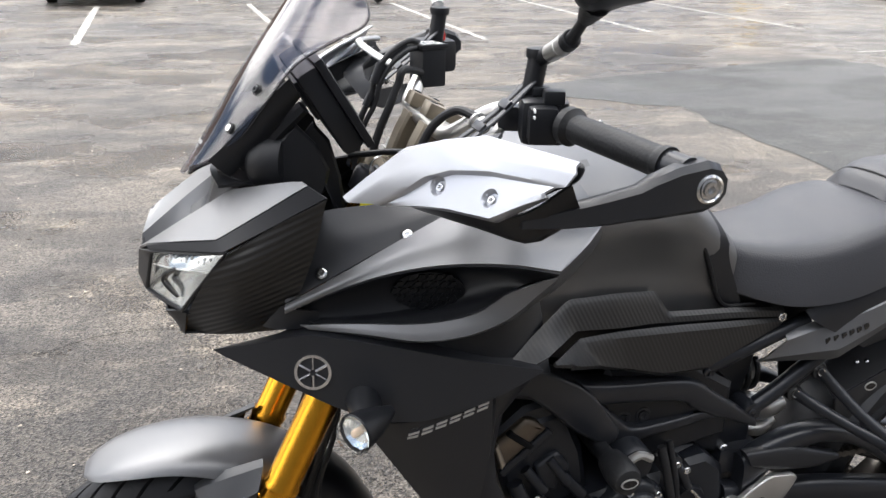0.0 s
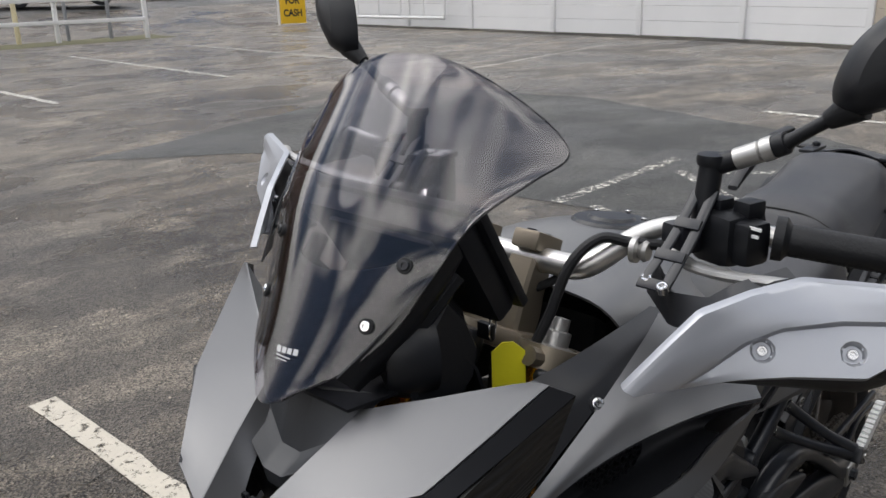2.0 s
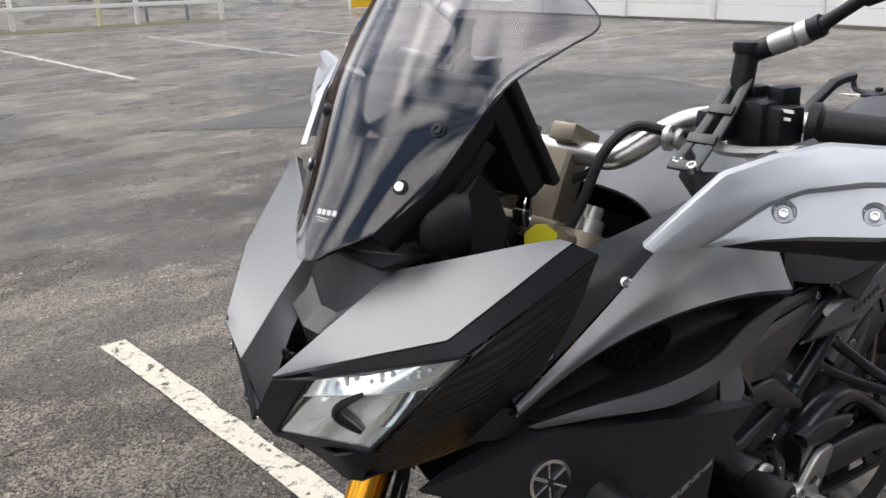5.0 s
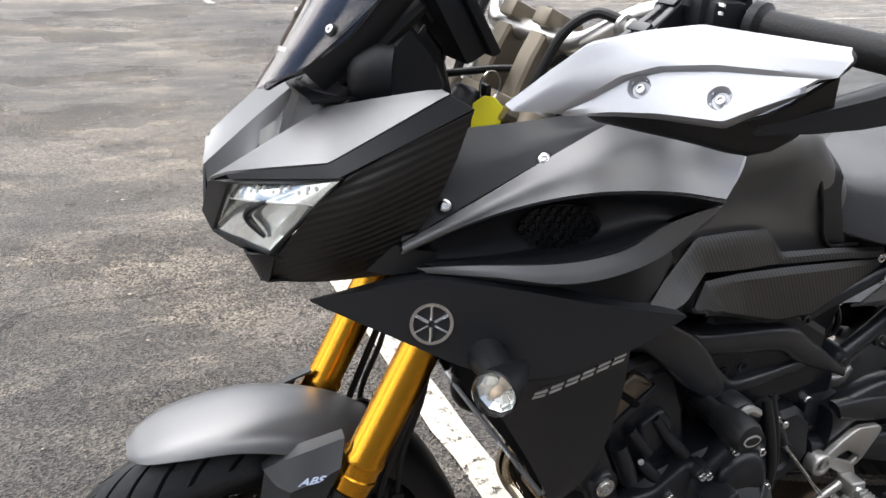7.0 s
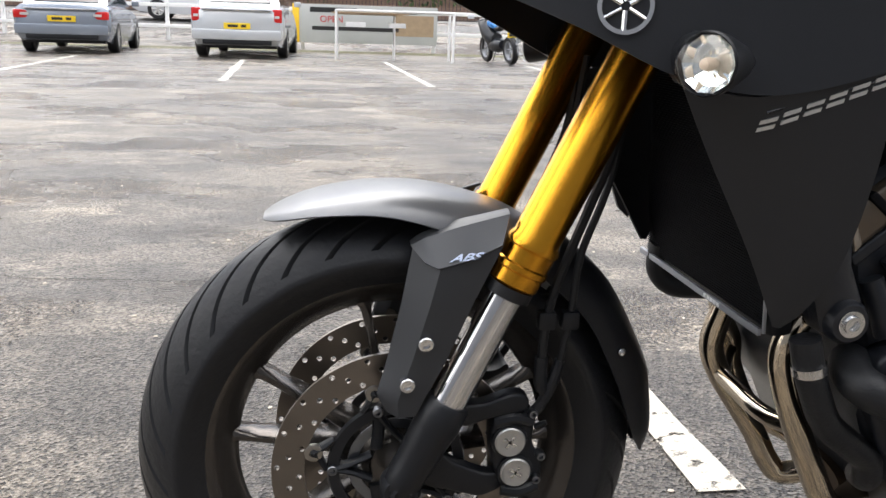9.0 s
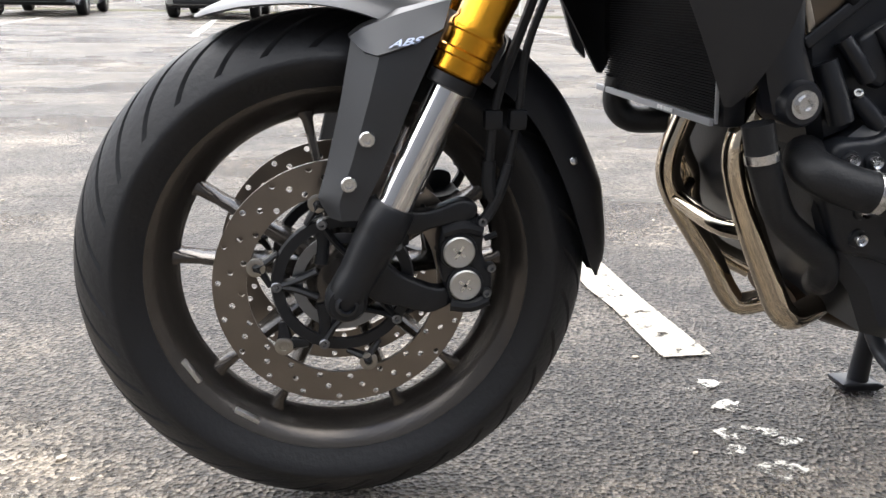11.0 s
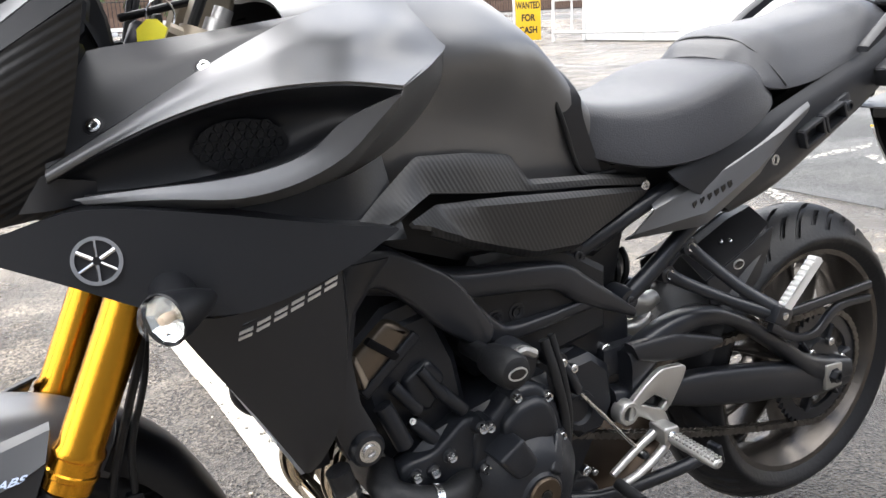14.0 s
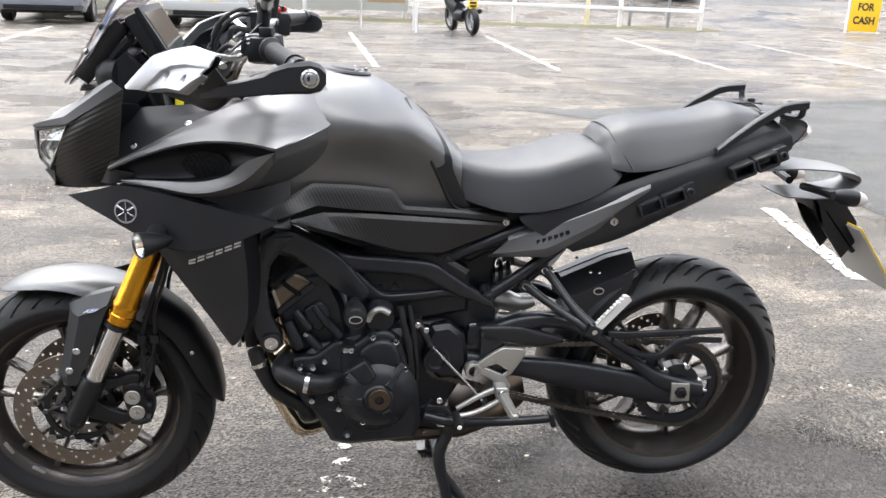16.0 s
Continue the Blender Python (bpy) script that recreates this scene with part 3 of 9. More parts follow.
# a long crack in the tarmac, and loose grit lying about
crack = [(-2.6 + 0.16 * i, 1.74 + 0.05 * math.sin(i * 0.9) + 0.03 * math.sin(i * 2.3)) for i in range(21)]
bm = B()
grid_faces(bm, [[(x, y - 0.0012 - 0.0012 * (i % 3), 0.0032), (x, y + 0.001 + 0.0012 * (i % 2), 0.0032)] for i, (x, y) in enumerate(crack)])
tagged(part("tarmac_crack", bm, M_DIRT), "long thin crack filled with dirt in the tarmac", "crack", kind="structure")
rnd = random.Random(77)
bm = B()
for i in range(420):
    x, y, r = rnd.uniform(-3.0, 4.5), rnd.uniform(-0.8, 7.0), rnd.uniform(0.0025, 0.007)
    made = bmesh.ops.create_icosphere(bm, subdivisions=1, radius=r)["verts"]
    bmesh.ops.transform(bm, matrix=Matrix.Translation((x, y, r * 0.35)) @ Matrix.Rotation(rnd.uniform(0, 6), 4, "Z") @ Matrix.Diagonal((1.3, 0.9, 0.55, 1)), verts=made)
tagged(part("grit", bm, M_WALLBARE), "loose grit and small stones lying on the tarmac", "grit", kind="stuff")
# road beyond the fence, with its kerb and far pavement
strip("road", -60, 60, [27.6, 28.0, 30.0, 33.0, 36.0, 38.0, 42.0], 0.0167, 0.006, M_ROAD, "grey main road running past the yard", "road")
flat_shape("verge", ragged([(-30, 22.6), (12.0, 20.9), (12.2, 22.8), (-30, 25.0)], 0.5, 0.12, 5), 0.005, M_GRASS, "strip of dry mossy grass under the fence", "verge")
for i in range(9):
    x = -40 + i * 11.0
    painted_line(x, 33.0 + x / 60, x + 5.0, 33.08 + x / 60, 0.12, ground_z(33.1 + x / 60) + 0.03, 60 + i, "white dashed centre line on the road")
for i in range(7):
    painted_line(12.6 + i * 0.95, 22.3 + 0.06 * i, 13.2 + i * 0.95, 22.33 + 0.06 * i, 0.18, 0.012, 80 + i, "white give-way dash at the yard entrance")
bm = B()
for a, b, zk in (((-60, 41.0), (60, 43.0), 0.83), ((-60, 26.5), (8, 27.65), 0.42), ((21, 27.9), (60, 28.5), 0.46)):
    ang = math.atan2(b[1] - a[1], b[0] - a[0])
    block(bm, ((a[0] + b[0]) / 2, (a[1] + b[1]) / 2, zk), (math.dist(a, b), 0.14, 0.24), Matrix.Rotation(ang, 3, "Z"), 0.02)
tagged(part("kerb", bm, M_KERB), "grey kerb stones along the road", "kerb", kind="structure")

# an unseen plain wall, added behind the viewer to hold back sky light
bm = B()
block(bm, (1.0, -6.2, 2.6), (34.0, 0.3, 5.2), None, 0.02)
tagged(part("wall_south", bm, M_SKYBLOCK), "unseen plain grey wall, added behind the viewer to block sky light", "wall", kind="structure")

# a tall brick wall, added past the road so far ground reflects less sky
bm = B()
block(bm, (5.0, 49.0, 3.6), (170.0, 0.4, 9.0), None, 0.02)
tagged(part("wall_north", bm, M_BRICK), "plain dark brick wall added beyond the road to block low sky", "wall", kind="structure")

# white panel wall
WALL = [(18.0, 20.6), (17.75, 17.7), (17.6, 15.1), (17.25, 12.1), (17.1, 9.6), (16.85, 7.05), (16.2, 4.4), (15.5, 2.0), (14.8, -0.4), (14.1, -2.8), (13.4, -5.2), (12.7, -7.6), (12.0, -10.0)]
wall = thing("wall_east", "white-painted concrete panel wall with posts", "wall", kind="structure")
for i, ((ax, ay), (bx, by)) in enumerate(zip(WALL, WALL[1:])):
    d, ang = math.dist((ax, ay), (bx, by)), math.atan2(by - ay, bx - ax)
    mat = M_WALL if i < 6 else M_WALLBARE
    bm = B()
    block(bm, (0, 0, 1.05), (0.13, 0.15, 2.1), None, 0.012)
    ob = part("post", bm, M_WALL if i < 7 else M_WALLBARE, wall)
    ob.matrix_world = pose(ax, ay, 0, 0, 0, math.degrees(ang))
    for k in range(6):
        bm = B()
        block(bm, (d / 2, 0.0, 0.0), (d - 0.11, 0.06, 0.318), None, 0.004)
        ob = part("panel", bm, mat, wall, angle=12)
        ob.matrix_world = pose(ax, ay, 0.17 + k * 0.325, 0, 0, math.degrees(ang))

# dirt and moss gathered along the foot of the wall
edge = [(x - 0.10, y) for x, y in WALL] + [(x - 0.75, y) for x, y in WALL[::-1]]
flat_shape("dirt_strip", ragged(edge, 0.35, 0.10, 31), 0.004, M_DIRT, "dark mossy dirt along the foot of the wall", "dirt")


def text_mesh(name, body, size, mat, m, parent, extrude=0.002, align="CENTER", stretch=1.0, bold=0.0):
    """Letters in the built-in font as a mesh, lying in the plane of m (x along the line, y up)."""
    cu = bpy.data.curves.new(name, "FONT")
    cu.body, cu.size, cu.extrude, cu.align_x, cu.offset = body, size, extrude, align, bold * size
    tmp = bpy.data.objects.new(name, cu)
    scene.collection.objects.link(tmp)
    me = bpy.data.meshes.new_from_object(tmp.evaluated_get(bpy.context.evaluated_depsgraph_get()))
    bpy.data.objects.remove(tmp)
    bpy.data.curves.remove(cu)
    me.name = name
    me.materials.clear()
    me.materials.append(mat)
    ob = new(name, me)
    ob.parent = parent
    ob.matrix_world = m @ Matrix.Diagonal((stretch, 1, 1, 1))
    return ob


def board(name, m, w, h, mat, label, category, posts=(), post_mat=None, thick=0.03):
    """A flat sign facing the local -y side, with its foot at the pose m."""
    t = thing(name, label, category)
    t.matrix_world = m
    bm = B()
    block(bm, (0, 0, h[0] + (h[1] - h[0]) / 2), (w, thick, h[1] - h[0]), None, 0.004)
    part("panel", bm, mat, t)
    for px in posts:
        bm = B()
        block(bm, (px, 0.02 + thick, h[1] / 2), (0.07, 0.06, h[1]), None, 0.006)
        part("post", bm, post_mat or M_WHITE, t)
    return t


SIGN = pose(16.95, 22.25, 0, 0, 0, -40)
sign = board("yellow_sign", SIGN, 0.82, (0.06, 1.85), M_SIGNYEL, "yellow sign with black capitals on white posts", "sign", (-0.47,), M_WHITE)
for i, word in enumerate(("BIKES", "WANTED", "FOR", "CASH")):
    ob = text_mesh("lettering", word, 0.30, M_SIGNBLACK, SIGN @ pose(0, -0.018, 1.46 - 0.39 * i, 90, 0, 0), sign, stretch=0.60 if word == "WANTED" else 0.78, bold=0.034)
WARN = pose(17.69, 16.6, 0, 0, 0, -84)
warn = board("warning_sign", WARN, 0.75, (1.35, 1.95), M_SIGNBLACK, "small black warning sign with yellow lettering on the wall", "sign")
text_mesh("lettering", "WARNING", 0.16, M_SIGNYEL, WARN @ pose(0, -0.018, 1.78, 90, 0, 0), warn)
for i in range(2):
    bm = B()
    block(bm, (0, -0.016, 1.70 - i * 0.07), (0.5 - 0.1 * i, 0.004, 0.025))
    part("text_bar", bm, M_SIGNYEL, warn)
bm = B()
block(bm, (0.05, -0.016, 1.48), (0.5, 0.004, 0.16))
part("picture_panel", bm, M_WOOD, warn)

# gate folded back along the wall
gate = thing("gate", "white tubular steel gate folded back against the wall", "gate")
ga, gb = np.array((17.25, 21.3)), np.array((17.45, 16.0))
for z in (0.28, 1.28):
    bm = B()
    rod(bm, (*ga, z), (*gb, z), 0.045)
    part("rail", bm, M_WHITE, gate)
for t in (0, 0.17, 0.34, 0.51, 0.68, 0.85, 1.0):
    q = ga + (gb - ga) * t
    bm = B()
    rod(bm, (*q, 0.0 if t == 0 else 0.28), (*q, 1.28), 0.05 if t in (0, 1.0) else 0.032)
    part("upright", bm, M_WHITE, gate)

# white two-rail fence
fence = thing("fence", "white two-rail steel fence along the road", "fence", kind="structure")
FENCE = [(-13.0, 24.6), (-8.6, 24.3), (-4.2, 23.9), (-0.5, 23.0), (3.1, 22.9), (6.2, 22.5), (9.2, 22.0), (11.35, 21.35)]
for (ax, ay), (bx, by) in zip(FENCE, FENCE[1:]):
    for z in (0.52, 1.08):
        bm = B()
        d, ang = math.dist((ax, ay), (bx, by)), math.atan2(by - ay, bx - ax)
        block(bm, ((ax + bx) / 2, (ay + by) / 2, z), (d, 0.05, 0.1), Matrix.Rotation(ang, 3, "Z"), 0.008)
        part("rail", bm, M_WHITE, fence)
for x, y in FENCE:
    bm = B()
    block(bm, (x, y + 0.06, 0.6), (0.1, 0.1, 1.2), None, 0.01)
    part("post", bm, M_WHITE, fence)
for x, y, h in ((9.7, 22.6, 1.9), (10.75, 22.3, 1.9)):
    bm = B()
    rod(bm, (x, y, 0), (x, y, h), 0.05)
    tagged(part("grey_post", bm, M_GREYSTEEL), "plain grey steel post behind the fence", "post")
bm = B()
rod(bm, (8.4, 22.6, 0), (8.4, 22.6, 2.6), 0.065)
tagged(part("cream_post", bm, material("cream_paint", (0.70, 0.62, 0.40), 0.5)), "cream painted steel post beside the fence", "post")

# far side of the road: railing, bank of shrubs and a low wall
bm = B()
block(bm, (0, 45.2, 1.2), (220, 0.35, 0.9), Matrix.Rotation(0.0167, 3, "Z"), 0.02)
tagged(part("far_wall", bm, M_BRICK), "low dark brick wall across the road", "wall", kind="structure")
bm = B()
for i in range(420):
    x = -40 + i * 0.2
    rod(bm, (x, 44.6 + x * 0.0167, 0.8), (x, 44.6 + x * 0.0167, 2.6), 0.014, 4)
for z in (1.0, 2.45):
    rod(bm, (-40, 44.6 - 0.67, z), (44, 44.6 + 0.73, z), 0.025, 6)
tagged(part("railing", bm, M_FRAME, weld=False), "dark steel railing across the road", "railing", kind="stuff")
rnd = random.Random(4)
bm = B()
for i in range(5200):
    x = rnd.uniform(-45, 45)
    y, z = 47.5 + rnd.uniform(-1.2, 3.5), 0.8 + rnd.uniform(0.2, 1.0) ** 0.7 * 4.2 * (0.75 + 0.25 * math.sin(x * 0.8) * math.sin(x * 0.31))
    c, u, w = Vector((x, y, z)), Vector((rnd.uniform(-1, 1), rnd.uniform(-1, 1), rnd.uniform(-1, 1))).normalized() * 0.22, Vector((rnd.uniform(-1, 1), rnd.uniform(-1, 1), rnd.uniform(-1, 1))).normalized() * 0.12
    bm.faces.new([bm.verts.new(q) for q in (c - u, c + w, c + u, c - w)])
tagged(part("shrub_bank", bm, M_LEAF, weld=False), "bank of green and brown shrubs behind a railing", "shrubs", kind="stuff")

# ---- parked vehicles ----
def car_paint(name, c, metal=0.4):
    return material(name, c, 0.25, metal, 0.04, 2, 700, 0.01, 0.08, coat=0.6)


def wheel_parts(parent, x, y, r=0.32, w=0.21, face=-1):
    bm = B()
    m = Matrix.Translation((x, y, r)) @ Matrix.Rotation(radians(90), 4, "Z")
    lathe(bm, [(r * 0.62, -w / 2), (r * 0.9, -w / 2), (r, -w * 0.36), (r, w * 0.36), (r * 0.9, w / 2), (r * 0.62, w / 2)], 28, m, True)
    tyre = part("wheel", bm, M_TYRE, parent)
    bm = B()
    lathe(bm, [(r * 0.63, -w * 0.44), (r * 0.56, -w * 0.40), (r * 0.56, w * 0.40), (r * 0.63, w * 0.44)], 28, m, True)
    for k in range(7):
        a = 2 * math.pi * k / 7
        rod(bm, m @ Vector((0.05 * math.cos(a), w * 0.33 * -face, 0.05 * math.sin(a))), m @ Vector((r * 0.58 * math.cos(a), w * 0.38 * -face, r * 0.58 * math.sin(a))), 0.026, 6)
    lathe(bm, [(0.0, w * 0.36), (0.06, w * 0.36), (0.06, -w * 0.36), (0.0, -w * 0.36)], 12, m)
    part("rim", bm, M_ALU, tyre, "bright alloy rim")


def car(name, m, paint, length, width, height, label, boot=0.55, deck=0.62, bonnet=0.68, lamps="block", plate=True, glasshouse=(0.1, 0.3, 0.62, 0.74)):
    """A car seen mostly from behind. It stands along +y, its tail at y = 0."""
    t = thing(name, label, "car")
    L, H, hw = length, height, width / 2
    prof = [(0.0, 0.30, 0.93), (0.0, 0.52, 0.97), (0.03, deck * H * 0.98, 0.95), (boot * 0.35, deck * H * 1.03, 0.93)]
    # body: sections along the length, each a ring from sill to shoulder
    stations = [(0.0, 0.36, deck * H * 0.90, 0.90), (0.06, 0.27, deck * H * 0.99, 0.955), (0.35, 0.22, deck * H * 1.02, 0.99), (L * 0.3, 0.19, deck * H * 1.04, 1.0),
                (L * 0.6, 0.19, deck * H * 1.02, 1.0), (L * 0.8, 0.2, bonnet * H * 0.90, 0.99), (L * 0.95, 0.24, bonnet * H * 0.8, 0.93), (L, 0.36, bonnet * H * 0.62, 0.82)]
    rows = []
    for y, z0, z1, k in stations:
        w = hw * k
        zz = z1 - z0
        ring = [(-w * 0.90, z0), (-w * 0.99, z0 + zz * 0.3), (-w, z0 + zz * 0.62), (-w * 0.955, z0 + zz * 0.9), (-w * 0.84, z1), (-w * 0.4, z1 + 0.02), (w * 0.4, z1 + 0.02), (w * 0.84, z1), (w * 0.955, z0 + zz * 0.9), (w, z0 + zz * 0.62), (w * 0.99, z0 + zz * 0.3), (w * 0.90, z0)]
        rows.append([(x, y, z) for x, z in ring])
    bm = B()
    vs = grid_faces(bm, rows, close_v=True)
    cap(bm, vs[0])
    cap(bm, vs[-1])
    bmesh.ops.subdivide_edges(bm, edges=[e for e in bm.edges if abs(e.verts[0].co.y - e.verts[1].co.y) > 0.2], cuts=2)
    body = part("body", bm, paint, t, angle=40)
    # cabin
    a, b, c, d = (g * L for g in glasshouse)
    zb = deck * H * 1.02
    rows = [[(-hw * 0.86, y0, zb), (-hw * 0.66, y1, H), (-hw * 0.3, y1, H * 1.015), (hw * 0.3, y1, H * 1.015), (hw * 0.66, y1, H), (hw * 0.86, y0, zb)] for y0, y1 in ((a, b), (a + 0.1, b + 0.05), ((a + d) / 2, (b + c) / 2), (d - 0.1, c - 0.05), (d, c))]
    bm = B()
    vs = grid_faces(bm, rows)
    for j in (0, -1):
        cap(bm, [vs[j][k] for k in range(6)])
    part("cabin", bm, paint, t, angle=30)
    for s in (-1, 1):
        for f0, f1 in ((0.12, 0.47), (0.5, 0.88)):
            bm = B()
            y0, y1 = a + (d - a) * f0, a + (d - a) * f1
            ty = lambda y: b + (y - a) / (d - a) * (c - b)  # noqa: E731
            quad = []
            for y, h in ((y0, 0.1), (y1, 0.1), (y1, 0.86), (y0, 0.86)):
                yy = y + (ty(y) - y) * h
                quad.append(bm.verts.new((s * (hw * (0.86 - 0.20 * h) + 0.006), yy, zb + (H - zb) * h)))
            bm.faces.new(quad)
            part("side_window", bm, M_GLASS, t)
        bm = B()
        block(bm, (s * (hw + 0.07), d - 0.45, zb + 0.08), (0.16, 0.1, 0.12), None, 0.03)
        part("door_mirror", bm, paint, t)
        for f in (0.36, 0.58):
            bm = B()
            block(bm, (s * hw * 0.985, L * f, deck * H * 0.84), (0.03, 0.16, 0.03), None, 0.01)
            part("door_handle", bm, paint, t)
        bm = B()
        hgt = 0.16 if lamps == "block" else 0.26
        block(bm, (s * hw * (0.74 if lamps == "block" else 0.84), 0.035, deck * H * (0.80 if lamps == "block" else 0.82)), (hw * (0.42 if lamps == "block" else 0.2), 0.09, hgt), Matrix.Rotation(-s * 0.18, 3, "Z"), 0.03)
        lamp = part("tail_lamp", bm, M_LAMPRED, t, "red tail lamp")
        bm = B()
        block(bm, (s * hw * (0.74 if lamps == "block" else 0.84), -0.012, deck * H * 0.80), (hw * (0.2 if lamps == "block" else 0.1), 0.02, 0.05), None, 0.005)
        part("lens", bm, M_INDLENS, lamp)
        bm = B()
        rod(bm, (s * hw * 0.55, -0.02, 0.33), (s * hw * 0.55, 0.15, 0.33), 0.045)
        part("exhaust_tip", bm, M_CHROME, t)
        for y in (L * 0.19, L * 0.8):
            wheel_parts(t, s * (hw - 0.11), y, 0.325, 0.21, s)
    for z, h, dpt, mt, nm in ((0.47, 0.20, 0.05, paint, "bumper"), (0.33, 0.10, 0.02, M_BLACK, "lower_trim"), (deck * H * 0.92, 0.025, 0.02, M_CHROME, "chrome_strip")):
        bm = B()
        block(bm, (0, 0.02 - dpt / 2, z), (width * (0.93 if nm == "bumper" else 0.72), 0.16, h), None, 0.025 if nm != "chrome_strip" else 0.006)
        part(nm, bm, mt, t)
    bm = B()
    block(bm, (0, a * 0.5 + b * 0.5 - 0.012, zb + (H - zb) * 0.5), (width * 0.66, 0.02, (H - zb) * 0.8 / max(0.4, math.cos(math.atan2(b - a, H - zb)))), Matrix.Rotation(-math.atan2(b - a, H - zb), 3, "X"), 0.004)
    part("rear_window", bm, M_GLASS, t)
    if plate:
        bm = B()
        pz = deck * H * (0.72 if lamps == "block" else 0.62)
        block(bm, (0, -0.062 if pz < 0.6 else -0.01, pz), (0.52, 0.02, 0.115), None, 0.004)
        pl = part("number_plate", bm, M_PLATE, t, "yellow number plate")
        for px, pw in ((-0.08, 0.2), (0.13, 0.1)):
            bm = B()
            block(bm, (px, -0.074 if pz < 0.6 else -0.022, pz), (pw, 0.004, 0.05))
            part("text_bar", bm, M_SIGNBLACK, pl)
    bm = B()
    block(bm, (0, L / 2, 0.24), (width * 0.8, L * 0.9, 0.08), None, 0.02)
    part("floor_pan", bm, M_BLACK, t)
    t.matrix_world = m
    return t


P_STEELBLUE = car_paint("steel_blue_grey_paint", (0.24, 0.27, 0.32))
P_SILVER = car_paint("silver_car_paint", (0.56, 0.58, 0.60))
P_WHITE = car_paint("pale_silver_paint", (0.66, 0.68, 0.72), 0.1)
P_BLUE = car_paint("bright_blue_paint", (0.02, 0.20, 0.55), 0.2)
P_NAVY = car_paint("dark_blue_paint", (0.012, 0.03, 0.14), 0.2)
car("saloon_car", pose(-5.08, 17.1, 0, 0, 0, 4), P_STEELBLUE, 4.8, 1.86, 1.46, "steel grey saloon car parked nose to the fence", 0.5, 0.64, 0.66, "block")
car("saloon_car", pose(-1.68, 16.75, 0, 0, 0, -2), P_SILVER, 4.9, 1.88, 1.48, "silver saloon car with tall red tail lamps, parked", 0.5, 0.70, 0.70, "tall")
car("hatchback_car", pose(-1.9, 29.0, 0.66, 0, 0, 91), P_WHITE, 4.1, 1.72, 1.5, "pale silver hatchback standing on the road", 0.3, 0.62, 0.66, "tall", False, (0.02, 0.16, 0.6, 0.8))
car("hatchback_car", pose(16.6, 31.45, 0.81, 0, 0, -74), P_BLUE, 4.2, 1.8, 1.48, "bright blue hatchback parked beside the road", 0.3, 0.62, 0.66, "tall", False, (0.02, 0.16, 0.6, 0.8))
car("dark_car", pose(10.65, 30.2, 0.75, 0, 0, -112), P_NAVY, 4.2, 1.8, 1.5, "dark blue car with silver wheels beside the road", 0.3, 0.62, 0.66, "tall", False, (0.02, 0.16, 0.6, 0.8))


# ---- timber rack and hoarding by the fence ----
rack = thing("timber_rack", "low white steel rack holding planks, by the fence", "rack")
for k, (x, y) in enumerate(((0.30, 17.75), (2.78, 17.35), (0.34, 18.6), (2.82, 18.2), (1.60, 18.4))):
    bm = B()
    rod(bm, (x, y, 0), (x, y, 1.04), 0.028, 10)
    part("leg", bm, M_WHITE, rack)
for (ax, ay), (bx, by), z in (((0.30, 17.75), (2.78, 17.35), 1.03), ((0.34, 18.6), (2.82, 18.2), 1.03), ((0.30, 17.75), (0.34, 18.6), 1.03), ((2.78, 17.35), (2.82, 18.2), 1.03)):
    bm = B()
    rod(bm, (ax, ay, z), (bx, by, z), 0.026, 10)
    part("top_rail", bm, M_WHITE, rack)
rnd = random.Random(6)
for k in range(6):
    bm = B()
    block(bm, (1.0 + rnd.uniform(-0.1, 0.1), 17.8 + 0.13 * k, 0.98 - 0.02 * (k % 2)), (1.55 + rnd.uniform(-0.2, 0.1), 0.11, 0.03), Matrix.Rotation(-0.16 + rnd.uniform(-0.03, 0.03), 3, "Z"), 0.004)
    part("plank", bm, M_WOOD, rack)
for x, w in ((0.72, 0.42), (1.62, 0.36)):
    bm = B()
    block(bm, (x, 17.9, 0.74), (w, 0.25, 0.10), None, 0.008)
    part("crate", bm, M_WHITE, rack)
HOARD = pose(1.28, 22.72, 0, 0, 0, -1.5)
hoard = board("hoarding", HOARD, 3.75, (0.22, 1.22), material("grey_banner", (0.42, 0.43, 0.42), 0.6, 0, 0.12, 2), "grey printed banner with a web address, on the fence", "banner")
for x, z, w, h, mt in ((-0.95, 1.08, 1.25, 0.13, M_SIGNBLACK), (0.75, 1.08, 1.1, 0.10, M_SIGNBLACK), (-0.35, 0.60, 2.35, 0.10, M_SIGNBLACK), (1.25, 0.72, 1.05, 0.55, M_WOOD)):
    bm = B()
    block(bm, (x, -0.018, z), (w, 0.004, h))
    part("text_bar" if mt is M_SIGNBLACK else "picture_panel", bm, mt, hoard)
text_mesh("lettering", "OPEN", 0.24, M_LAMPRED, HOARD @ pose(-1.0, -0.02, 0.76, 90, 0, 0), hoard)
bm = B()
block(bm, (-1.95, -0.02, 0.72), (0.18, 0.02, 1.0), None, 0.004)
part("edge_strip", bm, M_SIGNYEL, hoard)

